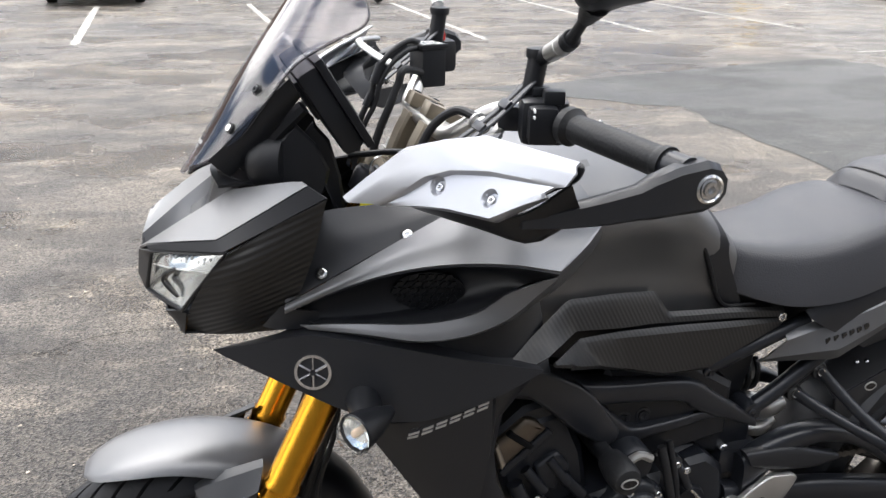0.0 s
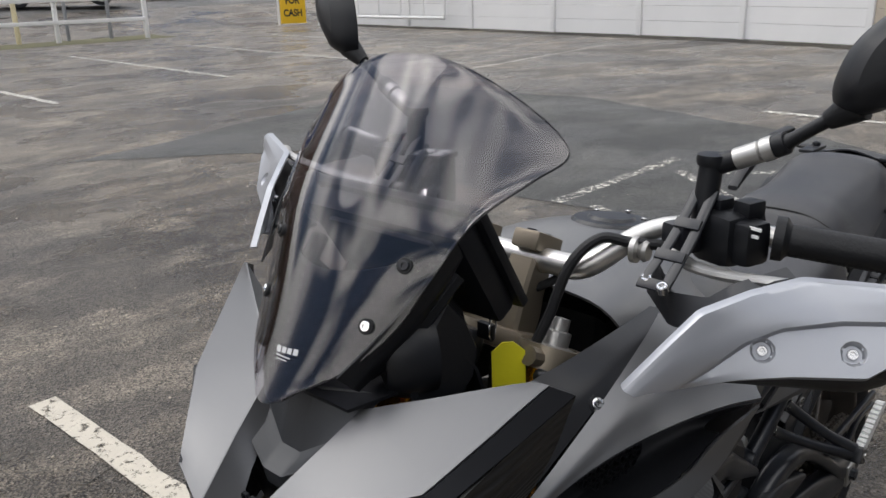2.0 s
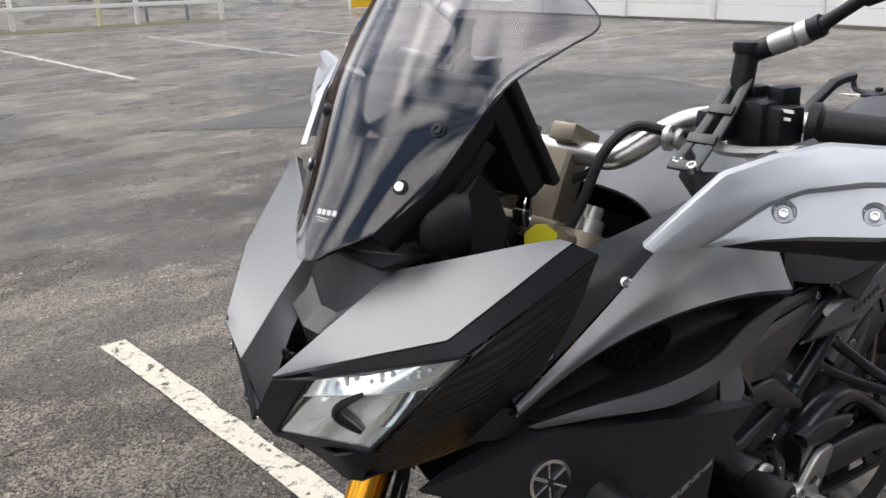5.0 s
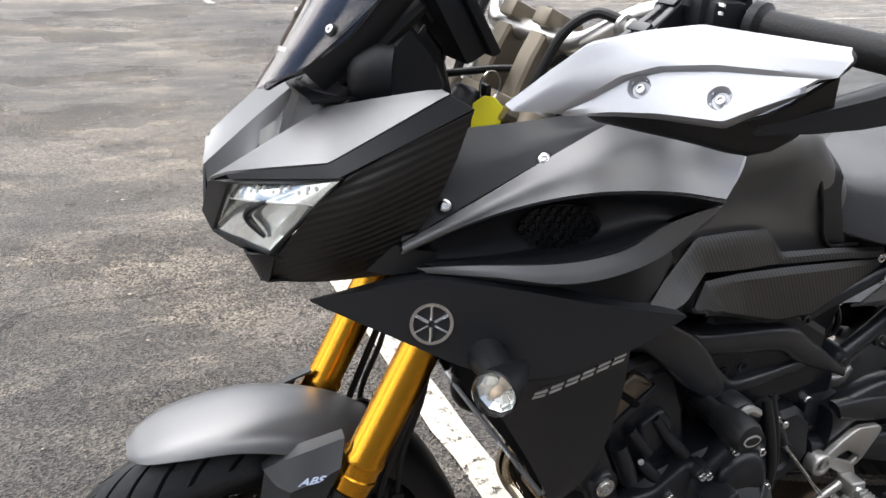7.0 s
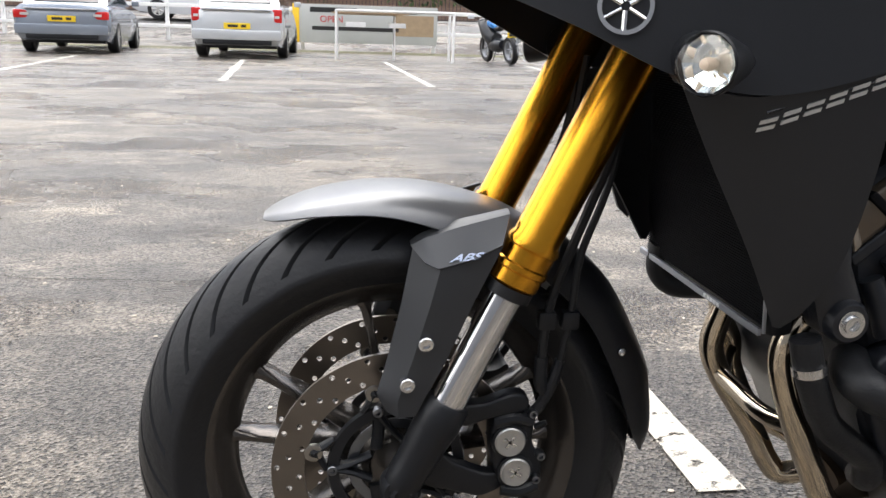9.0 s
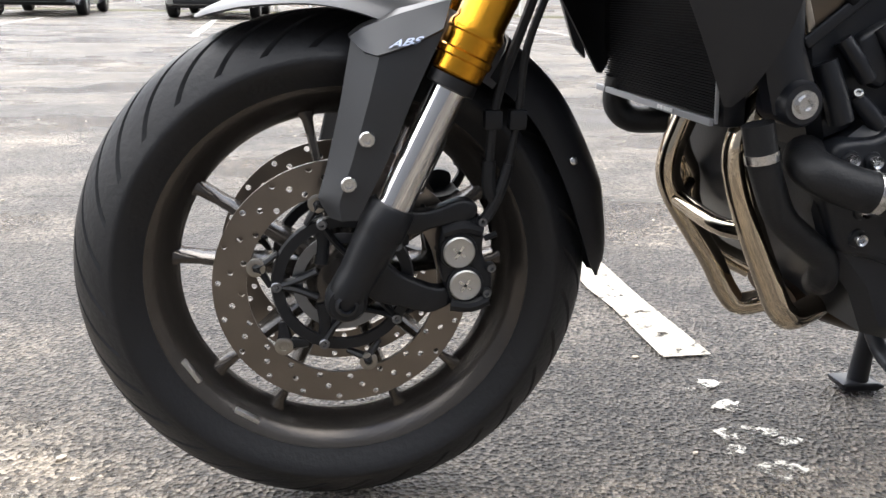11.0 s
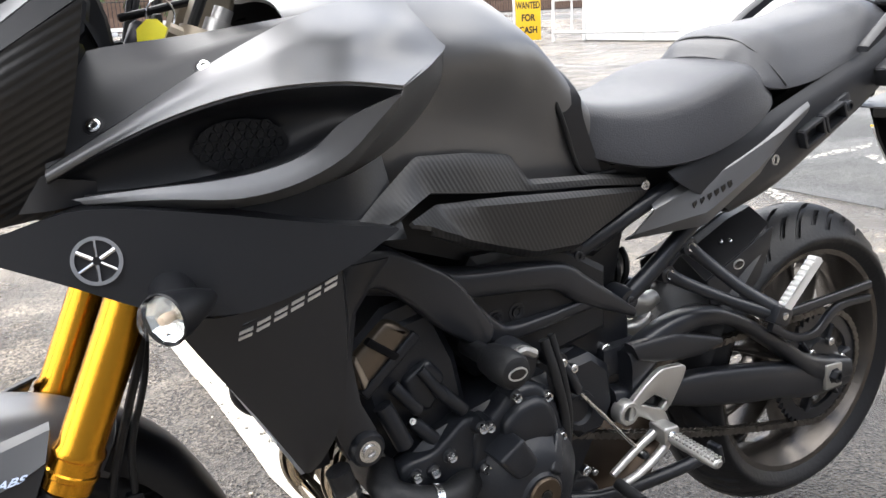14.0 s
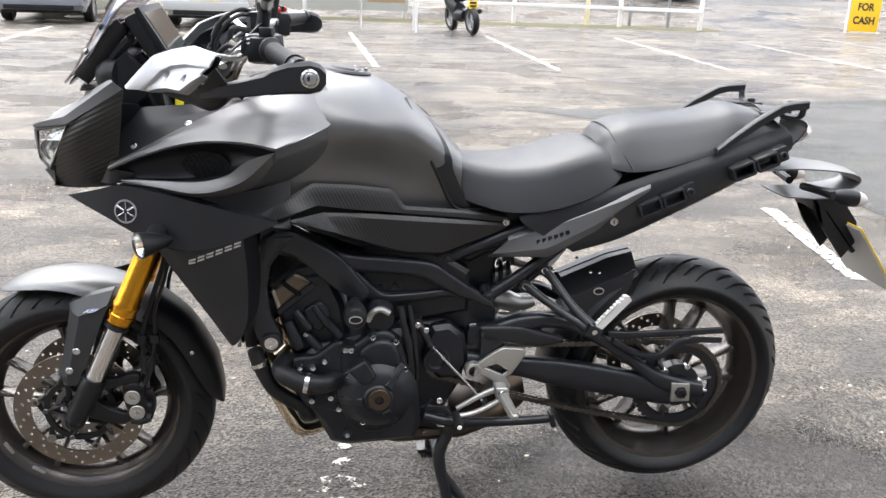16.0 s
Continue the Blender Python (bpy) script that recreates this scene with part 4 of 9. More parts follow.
# ---- small sport motorcycle parked by the fence, seen from behind ----
sb = thing("sport_motorcycle", "small dark sport motorcycle on its side stand by the fence", "motorcycle")
SBM = Matrix.Translation((4.05, 17.2, 0)) @ Matrix.Rotation(radians(12), 4, "Z") @ Matrix.Rotation(radians(-7), 4, "Y")
TURN90 = Matrix.Rotation(radians(90), 4, "Z")
for y, w, nm in ((0.0, 0.14, "rear_wheel"), (1.33, 0.11, "front_wheel")):
    m = SBM @ Matrix.Translation((0, y, 0.31)) @ TURN90
    bm = lathe(B(), [(0.20, -w * 0.4), (0.27, -w * 0.5), (0.30, -w * 0.3), (0.31, 0), (0.30, w * 0.3), (0.27, w * 0.5), (0.20, w * 0.4)], 32, m, True)
    wh = part(nm, bm, M_TYRE, sb)
    bm = lathe(B(), [(0.205, -w * 0.42), (0.18, -w * 0.3), (0.18, w * 0.3), (0.205, w * 0.42)], 32, m, True)
    for k in range(5):
        a = 2 * math.pi * k / 5
        rod(bm, m @ Vector((0.03 * math.cos(a), 0, 0.03 * math.sin(a))), m @ Vector((0.19 * math.cos(a), 0, 0.19 * math.sin(a))), 0.018, 6)
    part("rim", bm, M_GREYSTEEL, wh)


def sb_loft(name, rows, mat, seg=14):
    bm = B()
    rings = [[SBM @ Vector((x0 + w * math.cos(a), y, z + h * math.sin(a))) for a in np.linspace(0, 2 * math.pi, seg, endpoint=False)] for x0, y, z, w, h in rows]
    vs = grid_faces(bm, rings, close_v=True)
    cap(bm, vs[0])
    cap(bm, vs[-1])
    return part(name, bm, mat, sb)


sb_loft("tail_unit", [(0, -0.10, 0.86, 0.03, 0.02), (0, 0.0, 0.86, 0.08, 0.05), (0, 0.2, 0.82, 0.11, 0.06), (0, 0.5, 0.76, 0.13, 0.06), (0, 0.62, 0.76, 0.10, 0.05)], M_BLACK)
sb_loft("tank", [(0, 0.55, 0.78, 0.09, 0.06), (0, 0.65, 0.84, 0.14, 0.11), (0, 0.85, 0.88, 0.15, 0.13), (0, 1.0, 0.86, 0.10, 0.10)], P_BLUE)
sb_loft("fairing", [(0, 0.7, 0.52, 0.14, 0.14), (0, 0.9, 0.56, 0.19, 0.24), (0, 1.15, 0.70, 0.20, 0.24), (0, 1.35, 0.86, 0.16, 0.15), (0, 1.5, 0.84, 0.05, 0.05)], M_BODYBLACK)
sb_loft("engine", [(0, 0.35, 0.42, 0.12, 0.10), (0, 0.6, 0.40, 0.17, 0.16), (0, 0.85, 0.40, 0.15, 0.15)], M_ENGINE)
sb_loft("silencer", [(0.20, -0.05, 0.50, 0.03, 0.03), (0.19, -0.03, 0.50, 0.055, 0.055), (0.17, 0.35, 0.42, 0.055, 0.055), (0.12, 0.55, 0.36, 0.03, 0.03)], M_FRAME)
for nm, pts, r, mt in (("handlebar", [(-0.32, 1.08, 0.93), (-0.12, 1.16, 0.95), (0.12, 1.16, 0.95), (0.32, 1.08, 0.93)], 0.014, M_FRAME), ("swingarm", [(0.08, 0.0, 0.31), (0.09, 0.45, 0.40)], 0.03, M_FRAME), ("side_stand", [(-0.10, 0.55, 0.32), (-0.24, 0.5, 0.03)], 0.013, M_FRAME),
                        ("fork_leg", [(0.09, 1.33, 0.31), (0.09, 1.15, 0.9)], 0.025, M_FRAME), ("fork_leg", [(-0.09, 1.33, 0.31), (-0.09, 1.15, 0.9)], 0.025, M_FRAME)):
    part(nm, tube(B(), [SBM @ Vector(p) for p in pts], r, 8, 3), mt, sb)
for s in (-1, 1):
    bm = tube(B(), [SBM @ Vector((s * 0.16, 1.2, 0.95)), SBM @ Vector((s * 0.34, 1.15, 1.02))], 0.008, 6, 1)
    mr = part("mirror", bm, M_BLACK, sb)
    bm = B()
    block(bm, SBM @ Vector((s * 0.40, 1.15, 1.04)), (0.15, 0.05, 0.08), None, 0.02)
    part("mirror_head", bm, P_WHITE, mr)
sc = B()
sheet(sc, [[SBM @ Vector(p) for p in ((-0.13, 1.25, 0.98), (0, 1.32, 1.02), (0.13, 1.25, 0.98))], [SBM @ Vector(p) for p in ((-0.10, 1.12, 1.10), (0, 1.18, 1.14), (0.10, 1.12, 1.10))]], 9, 3, 0.003)
part("windscreen", sc, M_LENS, sb)
bm = B()
block(bm, SBM @ Vector((0, -0.12, 0.66)), (0.21, 0.012, 0.17), Matrix.Rotation(radians(12), 3, "Z"), 0.003)
npl = part("number_plate", bm, M_PLATE, sb, "yellow number plate")
for z in (0.70, 0.63):
    bm = B()
    block(bm, SBM @ Vector((0, -0.130, z)), (0.15, 0.004, 0.045), Matrix.Rotation(radians(12), 3, "Z"))
    part("text_bar", bm, M_SIGNBLACK, npl)
bm = B()
block(bm, SBM @ Vector((0, -0.09, 0.82)), (0.15, 0.03, 0.04), None, 0.008)
part("tail_lamp", bm, M_LAMPRED, sb)

# ---- the motorcycle ----
bike = thing("motorcycle", "matt grey and black sport touring motorcycle standing on its centre stand", "motorcycle")
FZ, RX, RZ = 0.305, 1.442, 0.346


def tyre_mesh(r, w, rim_r, m, period=22):
    """A tyre with slanting tread grooves cut into its crown; the mesh lines follow the grooves."""
    lean = 1.0 if period < 30 else 1.6
    prof = [(rim_r, -w * 0.36), (rim_r + 0.012, -w * 0.42), (rim_r + (r - rim_r) * 0.25, -w * 0.47), (rim_r + (r - rim_r) * 0.34, -w * 0.492)]
    k = 48
    crown = [(r - (r - rim_r) * 0.62 * abs(-1 + 2 * i / k) ** 2.0, (-1 + 2 * i / k) * w * 0.492, -1 + 2 * i / k) for i in range(k + 1)]
    full = [(a, b, -1.0) for a, b in prof] + crown + [(a, -b, 1.0) for a, b in prof[::-1]]
    last = len(prof)
    columns = (0.0, 0.010, 0.165, 0.175, 0.25, 0.38, 0.5, 0.510, 0.665, 0.675, 0.75, 0.88)
    rows = []
    for p in range(period):
        for c, f in enumerate(columns):
            row = []
            for i, (rad, y, s) in enumerate(full):
                a = 2 * math.pi / period * (p + f + lean * 1.7 * abs(s) ** 0.75)
                if last <= i <= last + k and 0.10 < abs(s) < 0.86:
                    own, other = ((1, 2), (7, 8)) if s < 0 else ((7, 8), (1, 2))
                    if c in own or (period < 30 and c in other and 0.45 < abs(s) < 0.75):
                        rad -= 0.008
                row.append(m @ Vector((rad * math.cos(a), y, rad * math.sin(a))))
            rows.append(row)
    bm = B()
    grid_faces(bm, rows, close_u=True, close_v=True)
    return bm


def rim_mesh(r, w, m, lip=0.012):
    bm = B()
    prof = [(r + lip, -w / 2), (r + lip, -w / 2 + 0.006), (r - 0.004, -w / 2 + 0.012), (r - 0.014, -w * 0.28), (r - 0.026, -w * 0.14), (r - 0.030, 0), (r - 0.026, w * 0.14), (r - 0.014, w * 0.28), (r - 0.004, w / 2 - 0.012), (r + lip, w / 2 - 0.006), (r + lip, w / 2),
            (r - 0.006, w / 2 - 0.004), (r - 0.020, w * 0.30), (r - 0.034, w * 0.14), (r - 0.038, 0), (r - 0.034, -w * 0.14), (r - 0.020, -w * 0.30), (r - 0.006, -w / 2 + 0.004)]
    return lathe(bm, prof, 96, m, True)


def along(m_from, way):
    return Matrix.Translation(m_from) @ way.to_track_quat("Y", "Z").to_matrix().to_4x4()


def drilled_ring(bm, r0, r1, y, t, m, cells=48, hole=0.0042, skip=4):
    """A brake disc: a ring on a fine polar grid with rows of round holes drilled right through it."""
    n, rows, lines = cells * 4, 12, 3
    dr = (r1 - r0) / lines
    holes = [(r0 + dr * (q + 0.5), 2 * math.pi * (c + 0.5) / cells) for c in range(cells) for q in range(lines) if (c + q * 2) % skip == 0]
    centres = [Vector((r * math.cos(a), r * math.sin(a))) for r, a in holes]
    near = {}
    for c in centres:
        near.setdefault(int((math.atan2(c.y, c.x) % (2 * math.pi)) / (2 * math.pi) * cells), []).append(c)
    pts, gone = {}, set()
    for i in range(n):
        for k in range(rows + 1):
            a, r = 2 * math.pi * i / n, r0 + (r1 - r0) * k / rows
            pts[i, k] = Vector((r * math.cos(a), r * math.sin(a)))
    for i in range(n):
        for k in range(rows):
            mid = (pts[i, k] + pts[(i + 1) % n, k + 1]) / 2
            for c in near.get(i * cells // n, []):
                if (mid - c).length < hole:
                    gone.add((i, k))
                    for key in ((i, k), ((i + 1) % n, k), (i, k + 1), ((i + 1) % n, k + 1)):
                        d = pts[key] - c
                        if d.length > hole * 0.6:
                            pts[key] = c + d.normalized() * hole
    sides = [{key: bm.verts.new(m @ Vector((p.x, yy, p.y))) for key, p in pts.items()} for yy in (y - t / 2, y + t / 2)]
    for i in range(n):
        j = (i + 1) % n
        for k in range(rows):
            if (i, k) in gone:
                continue
            loop = [(i, k), (j, k), (j, k + 1), (i, k + 1)]
            for side in sides:
                bm.faces.new([side[key] for key in loop])
            for a, b, other in ((loop[0], loop[1], (i, k - 1)), (loop[1], loop[2], (j, k)), (loop[2], loop[3], (i, k + 1)), (loop[3], loop[0], ((i - 1) % n, k))):
                if other in gone or other[1] < 0 or other[1] >= rows:
                    bm.faces.new((sides[0][a], sides[0][b], sides[1][b], sides[1][a]))
    bmesh.ops.delete(bm, geom=[v for v in bm.verts if not v.link_faces], context="VERTS")
    bmesh.ops.recalc_face_normals(bm, faces=bm.faces)
    return bm


def spoked_wheel(name, m, tyre_r, tyre_w, rim_w, hub_w, spokes, spin, label, period):
    """A road wheel: rubber tyre, cast rim with tapered spokes, hub."""
    tyre = part(name, tyre_mesh(tyre_r, tyre_w, 0.222, m, period), M_TYRE, bike, label, angle=40)
    part("rim", rim_mesh(0.225, rim_w, m, 0.008), M_RIM, tyre, "bronze-grey cast rim")
    for k in range(spokes):
        a = radians(spin + (13 if k % 2 else -13)) + 2 * math.pi * (k // 2) / (spokes // 2)
        bm = B()
        rows = []
        for i in range(9):
            f = i / 8
            r = 0.035 + (0.206 - 0.035) * f
            hw = 0.0046 + 0.004 * (1 - f) ** 2 + 0.012 * (max(0, f - 0.80) / 0.20) ** 2
            dp = (hub_w * 0.32) * (1 - f) + (rim_w * 0.16) * f
            tw = a
            c, s = math.cos(tw), math.sin(tw)
            ring = []
            for u, v in ((-1, -0.8), (-0.55, -1), (0.55, -1), (1, -0.8), (1, 0.8), (0.55, 1), (-0.55, 1), (-1, 0.8)):
                ring.append(m @ Vector((r * c - hw * u * s, dp * v, r * s + hw * u * c)))
            rows.append(ring)
        vs = grid_faces(bm, rows, close_v=True)
        cap(bm, vs[0])
        cap(bm, vs[-1])
        part("spoke", bm, M_RIM, tyre)
    bm = B()
    lathe(bm, [(0.012, -hub_w / 2), (0.030, -hub_w / 2), (0.042, -hub_w * 0.36), (0.036, 0), (0.042, hub_w * 0.36), (0.030, hub_w / 2), (0.012, hub_w / 2)], 32, m, True)
    part("hub", bm, M_RIM, tyre)
    return tyre


MF = Matrix.Translation((0, 0, FZ))
MR = Matrix.Translation((RX, 0, RZ))
f_wheel = spoked_wheel("front_wheel", MF, 0.3035, 0.120, 0.090, 0.11, 10, 16, "front wheel with road tyre", 32)
spoked_wheel("rear_wheel", MR, 0.309, 0.174, 0.140, 0.15, 10, 4, "rear wheel with wide road tyre", 20)
for a in (212, 236):
    bm = B()
    c = Vector((0.210 * math.cos(radians(a)), -0.030, FZ + 0.210 * math.sin(radians(a))))
    block(bm, c, (0.034, 0.014, 0.006), Matrix.Rotation(-radians(a + 90), 3, "Y"), 0.002)
    part("balance_weight", bm, M_ALU, f_wheel)

for s in (-1, 1):
    bm = drilled_ring(B(), 0.108, 0.1455, s * 0.062, 0.005, MF, 60, 0.0036, 3)
    disc = part("brake_disc", bm, M_DISC, bike, "drilled steel front brake disc")
    bm = lathe(B(), [(0.068, s * 0.054), (0.080, s * 0.054), (0.082, s * 0.057), (0.080, s * 0.062), (0.068, s * 0.062)], 64, MF, True)
    for k in range(5):
        a = radians(36 + 72 * k)
        u, w = Vector((math.cos(a), 0, math.sin(a))), Vector((-math.sin(a), 0, math.cos(a)))
        o = Vector((0, s * 0.057, FZ))
        for turn in (-1, 1):
            arm = tube(B(), [o + u * 0.030 + w * 0.016 * turn, o + u * 0.052 + w * 0.006 * turn, o + u * 0.074], [0.0075, 0.007, 0.009], 8, 3, flat=0.6)
            part("carrier_spoke", arm, M_BLACK, disc)
        part("disc_bolt", bolt_mesh(B(), o + u * 0.0755 + Vector((0, s * 0.004, 0)), (0, s, 0), 0.0062, 0.005), M_DARKSTEEL, disc)
    part("disc_carrier", bm, M_BLACK, disc)
    for k in range(6):
        a = radians(46 + 60 * k)
        u, w = Vector((math.cos(a), 0, math.sin(a))), Vector((-math.sin(a), 0, math.cos(a)))
        o = Vector((0, s * 0.059, FZ))
        lug = tube(B(), [o + u * 0.080 - w * 0.020, o + u * 0.092 - w * 0.006, o + u * 0.100, o + u * 0.092 + w * 0.006, o + u * 0.080 + w * 0.020], [0.005, 0.008, 0.0095, 0.008, 0.005], 8, 4, flat=0.6)
        part("carrier_lug", lug, M_BLACK, disc)
        bm = lathe(B(), [(0.0, 0.0), (0.0045, 0.0), (0.005, 0.0015), (0.0085, 0.002), (0.0105, 0.001), (0.0105, -0.004), (0.0, -0.004)], 24, along(o + u * 0.100 + Vector((0, s * 0.006, 0)), Vector((0, s, 0))))
        part("disc_button", bm, M_DISCLIGHT, disc)
    # slotted sensor ring
    bm = B()
    lathe(bm, [(0.046, s * 0.050), (0.058, s * 0.050), (0.058, s * 0.052), (0.046, s * 0.052)], 48, MF, True)
    part("sensor_ring", bm, M_DARKSTEEL, disc)
bm = drilled_ring(B(), 0.085, 0.122, 0.075, 0.005, MR, 48, 0.004, 3)
part("rear_brake_disc", bm, M_DISC, bike, "drilled steel rear brake disc")

# ---- fork ----
FORK = Vector((math.sin(radians(25.0)), 0, math.cos(radians(25.0))))


def on_fork(y, z):
    return Vector((0.114 + (z - 0.541) * math.tan(radians(25.0)), y, z))


for s in (-1, 1):
    y = s * 0.103
    bm = lathe(B(), [(0.0, 0.0), (0.022, 0.0), (0.0265, 0.004), (0.0285, 0.006), (0.0285, 0.020), (0.0305, 0.022), (0.0305, 0.028), (0.0285, 0.030), (0.0285, 0.046), (0.0302, 0.048), (0.0302, 0.054), (0.0265, 0.060), (0.0268, 0.53), (0.0, 0.53)], 40, along(on_fork(y, 0.541), FORK))
    leg = part("fork_tube", bm, M_GOLD, bike, "gold anodised fork outer tube")
    bm = lathe(B(), [(0.0, -0.215), (0.0203, -0.215), (0.0203, 0.004), (0.0, 0.004)], 32, along(on_fork(y, 0.541), FORK))
    part("stanchion", bm, M_CHROME, bike, "chromed fork stanchion")
    bm = lathe(B(), [(0.0205, -0.012), (0.0265, -0.010), (0.0265, 0.002), (0.0205, 0.002)], 32, along(on_fork(y, 0.541), FORK), True)
    part("dust_seal", bm, M_RUBBER, leg)
    bm = B()
    lathe(bm, [(0.0, -0.018), (0.0260, -0.018), (0.0268, -0.010), (0.0262, 0.014), (0.0235, 0.018), (0.0205, 0.0185), (0.0, 0.0185)], 28, along(on_fork(y, 0.392), FORK))
    tube(bm, [on_fork(y, 0.392), on_fork(y, 0.365) + Vector((-0.001, 0, 0)), on_fork(y, 0.335) + Vector((-0.002, 0, 0)), Vector((0.002, y, FZ + 0.004)), Vector((-0.003, y, FZ - 0.018))], [0.0255, 0.025, 0.0225, 0.0215, 0.013], 16, 5)
    lathe(bm, [(0.0, s * -0.018), (0.022, s * -0.018), (0.0235, s * 0.006), (0.019, s * 0.014), (0.0, s * 0.014)], 28, Matrix.Translation((0, y, FZ - 0.004)))
    casting(bm, [(0.018, 0.308), (0.040, 0.344), (0.062, 0.320), (0.104, 0.302), (0.122, 0.306), (0.126, 0.285), (0.098, 0.272), (0.060, 0.283), (0.030, 0.290)], s * 0.084, s * 0.066, 0.004)
    casting(bm, [(0.050, 0.376), (0.060, 0.398), (0.092, 0.396), (0.130, 0.410), (0.148, 0.404), (0.146, 0.386), (0.100, 0.378), (0.074, 0.368)], s * 0.094, s * 0.074, 0.004)
    part("fork_bottom", bm, M_BLACK, bike, "black cast fork bottom with caliper mounts")
    bm = lathe(B(), [(0.0, 0.0), (0.007, 0.0), (0.009, 0.006), (0.0125, 0.004), (0.0125, -0.02), (0.0, -0.02)], 6 if s > 0 else 20, Matrix.Translation((0, s * 0.117, FZ - 0.004)) @ Matrix.Rotation(0 if s > 0 else math.pi, 4, "Z"))
    part("axle_end", bm, M_FRAME, bike)
    # caliper, radially bolted, with two round piston caps
    cal = B()
    casting(cal, [(0.104, 0.366), (0.112, 0.381), (0.138, 0.383), (0.150, 0.394), (0.157, 0.366), (0.154, 0.344), (0.168, 0.320), (0.168, 0.286), (0.146, 0.277), (0.128, 0.276), (0.115, 0.299), (0.106, 0.330)], s * 0.090, s * 0.034, 0.006)
    tube(cal, [(0.110, s * 0.088, 0.372), (0.132, s * 0.091, 0.378), (0.152, s * 0.088, 0.372)], 0.008, 10, 3)
    tube(cal, [(0.120, s * 0.088, 0.286), (0.142, s * 0.091, 0.284), (0.162, s * 0.088, 0.290)], 0.008, 10, 3)
    caliper = part("caliper", cal, M_BLACK, bike, "black four-piston brake caliper")
    for px, pz in ((0.127, 0.349), (0.135, 0.310)):
        spot = Matrix.Translation((px, s * 0.094, pz)) @ Matrix.Rotation(0 if s > 0 else math.pi, 4, "Z")
        part("cap_seat", lathe(B(), [(0.0182, 0.0), (0.0208, -0.001), (0.0220, -0.006), (0.0220, -0.02), (0.0, -0.02)], 28, spot), M_BLACK, caliper)
        cap_ob = part("piston_cap", lathe(B(), [(0.0, 0.0015), (0.0125, 0.002), (0.0165, 0.0028), (0.0180, 0.0015), (0.0182, -0.004), (0.0182, -0.012), (0.0, -0.012)], 32, spot), M_ALU, caliper, "bright aluminium piston cap")
        for k in range(2):
            bm = block(B(), (px, s * 0.0958, pz), (0.017, 0.0010, 0.0034), Matrix.Rotation(radians(35 + 90 * k), 3, "Y"))
            part("cap_slot", bm, M_STEEL, cap_ob)
    for px, pz in ((0.152, 0.384), (0.164, 0.330), (0.160, 0.300)):
        part("caliper_bolt", bolt_mesh(B(), (px, s * 0.090, pz), (0, s, 0), 0.0055, 0.008), M_DARKSTEEL, caliper)
    part("bleed_nipple", rod(B(), (0.158, s * 0.080, 0.360), (0.172, s * 0.082, 0.366), 0.0035, 10), M_BLACK, caliper)
bm = rod(B(), (0, -0.11, FZ), (0, 0.11, FZ), 0.0135)
part("front_axle", bm, M_STEEL, bike)
# yokes
for z, t, nm in ((0.86, 0.05, "lower_yoke"), (1.022, 0.026, "top_yoke")):
    c = on_fork(0, z)
    q = Matrix.Rotation(radians(25), 3, "Y")
    bm = B()
    for s in (-1, 1):
        lathe(bm, [(0.027, -t / 2), (0.039, -t / 2), (0.039, t / 2), (0.027, t / 2)], 28, along(on_fork(s * 0.103, z), FORK), True)
        rod(bm, on_fork(s * 0.103, z) + Vector((-0.03, s * 0.006, 0.012)), on_fork(s * 0.103, z) + Vector((-0.046, s * 0.004, 0.02)), 0.011, 10)
    block(bm, c + Vector((0.012, 0, 0)), (0.075, 0.155, t), q, 0.008)
    part(nm, bm, M_RISER if nm == "top_yoke" else M_FRAME, bike)
for s in (-1, 1):
    p = on_fork(s * 0.103, 1.022)
    bm = lathe(B(), [(0.0, 0.004), (0.026, 0.004), (0.026, 0.012), (0.016, 0.014), (0.016, 0.030), (0.011, 0.031), (0.011, 0.045), (0.0, 0.046)], 20, along(p, FORK))
    part("fork_cap", bm, M_ALU, bike, "bright fork adjuster cap")
    part("pinch_bolt", bolt_mesh(B(), p + Vector((-0.045, s * 0.02, 0.0)), (-0.3, s, 0.1), 0.008, 0.01), M_FRAME, bike)

# ---- front mudguard ----
def guard_row(a, r, w, drop, y0=0.0, k=9):
    """One cross-section of a mudguard at the angle a round the front axle."""
    out = []
    for i in range(k):
        u = -1 + 2 * i / (k - 1)
        rr = r - drop * abs(u) ** 2.6
        out.append((rr * math.cos(a), y0 + w * math.sin(u * 1.45) / math.sin(1.45), FZ + rr * math.sin(a)))
    return out


bm = B()
rails = [guard_row(radians(a), r, w, d) for a, r, w, d in ((117, 0.327, 0.020, 0.002), (113.5, 0.3285, 0.046, 0.007), (106, 0.3285, 0.064, 0.013), (94, 0.3275, 0.074, 0.021), (82, 0.3265, 0.079, 0.032), (68, 0.326, 0.079, 0.045), (54, 0.325, 0.074, 0.05))]
sheet(bm, rails, 17, 5, 0.003)
guard = part("front_mudguard", bm, M_BODY, bike, "matt grey front mudguard")
bm = B()
sheet(bm, [guard_row(radians(a), r, w, d) for a, r, w, d in ((56, 0.333, 0.073, 0.05), (40, 0.331, 0.068, 0.05), (22, 0.328, 0.064, 0.05), (14, 0.326, 0.060, 0.045), (4, 0.325, 0.044, 0.03), (-3, 0.322, 0.014, 0.004))], 13, 5, 0.003)
ext = part("mudguard_extension", bm, M_BLACK, bike, "black rear extension of the front mudguard")
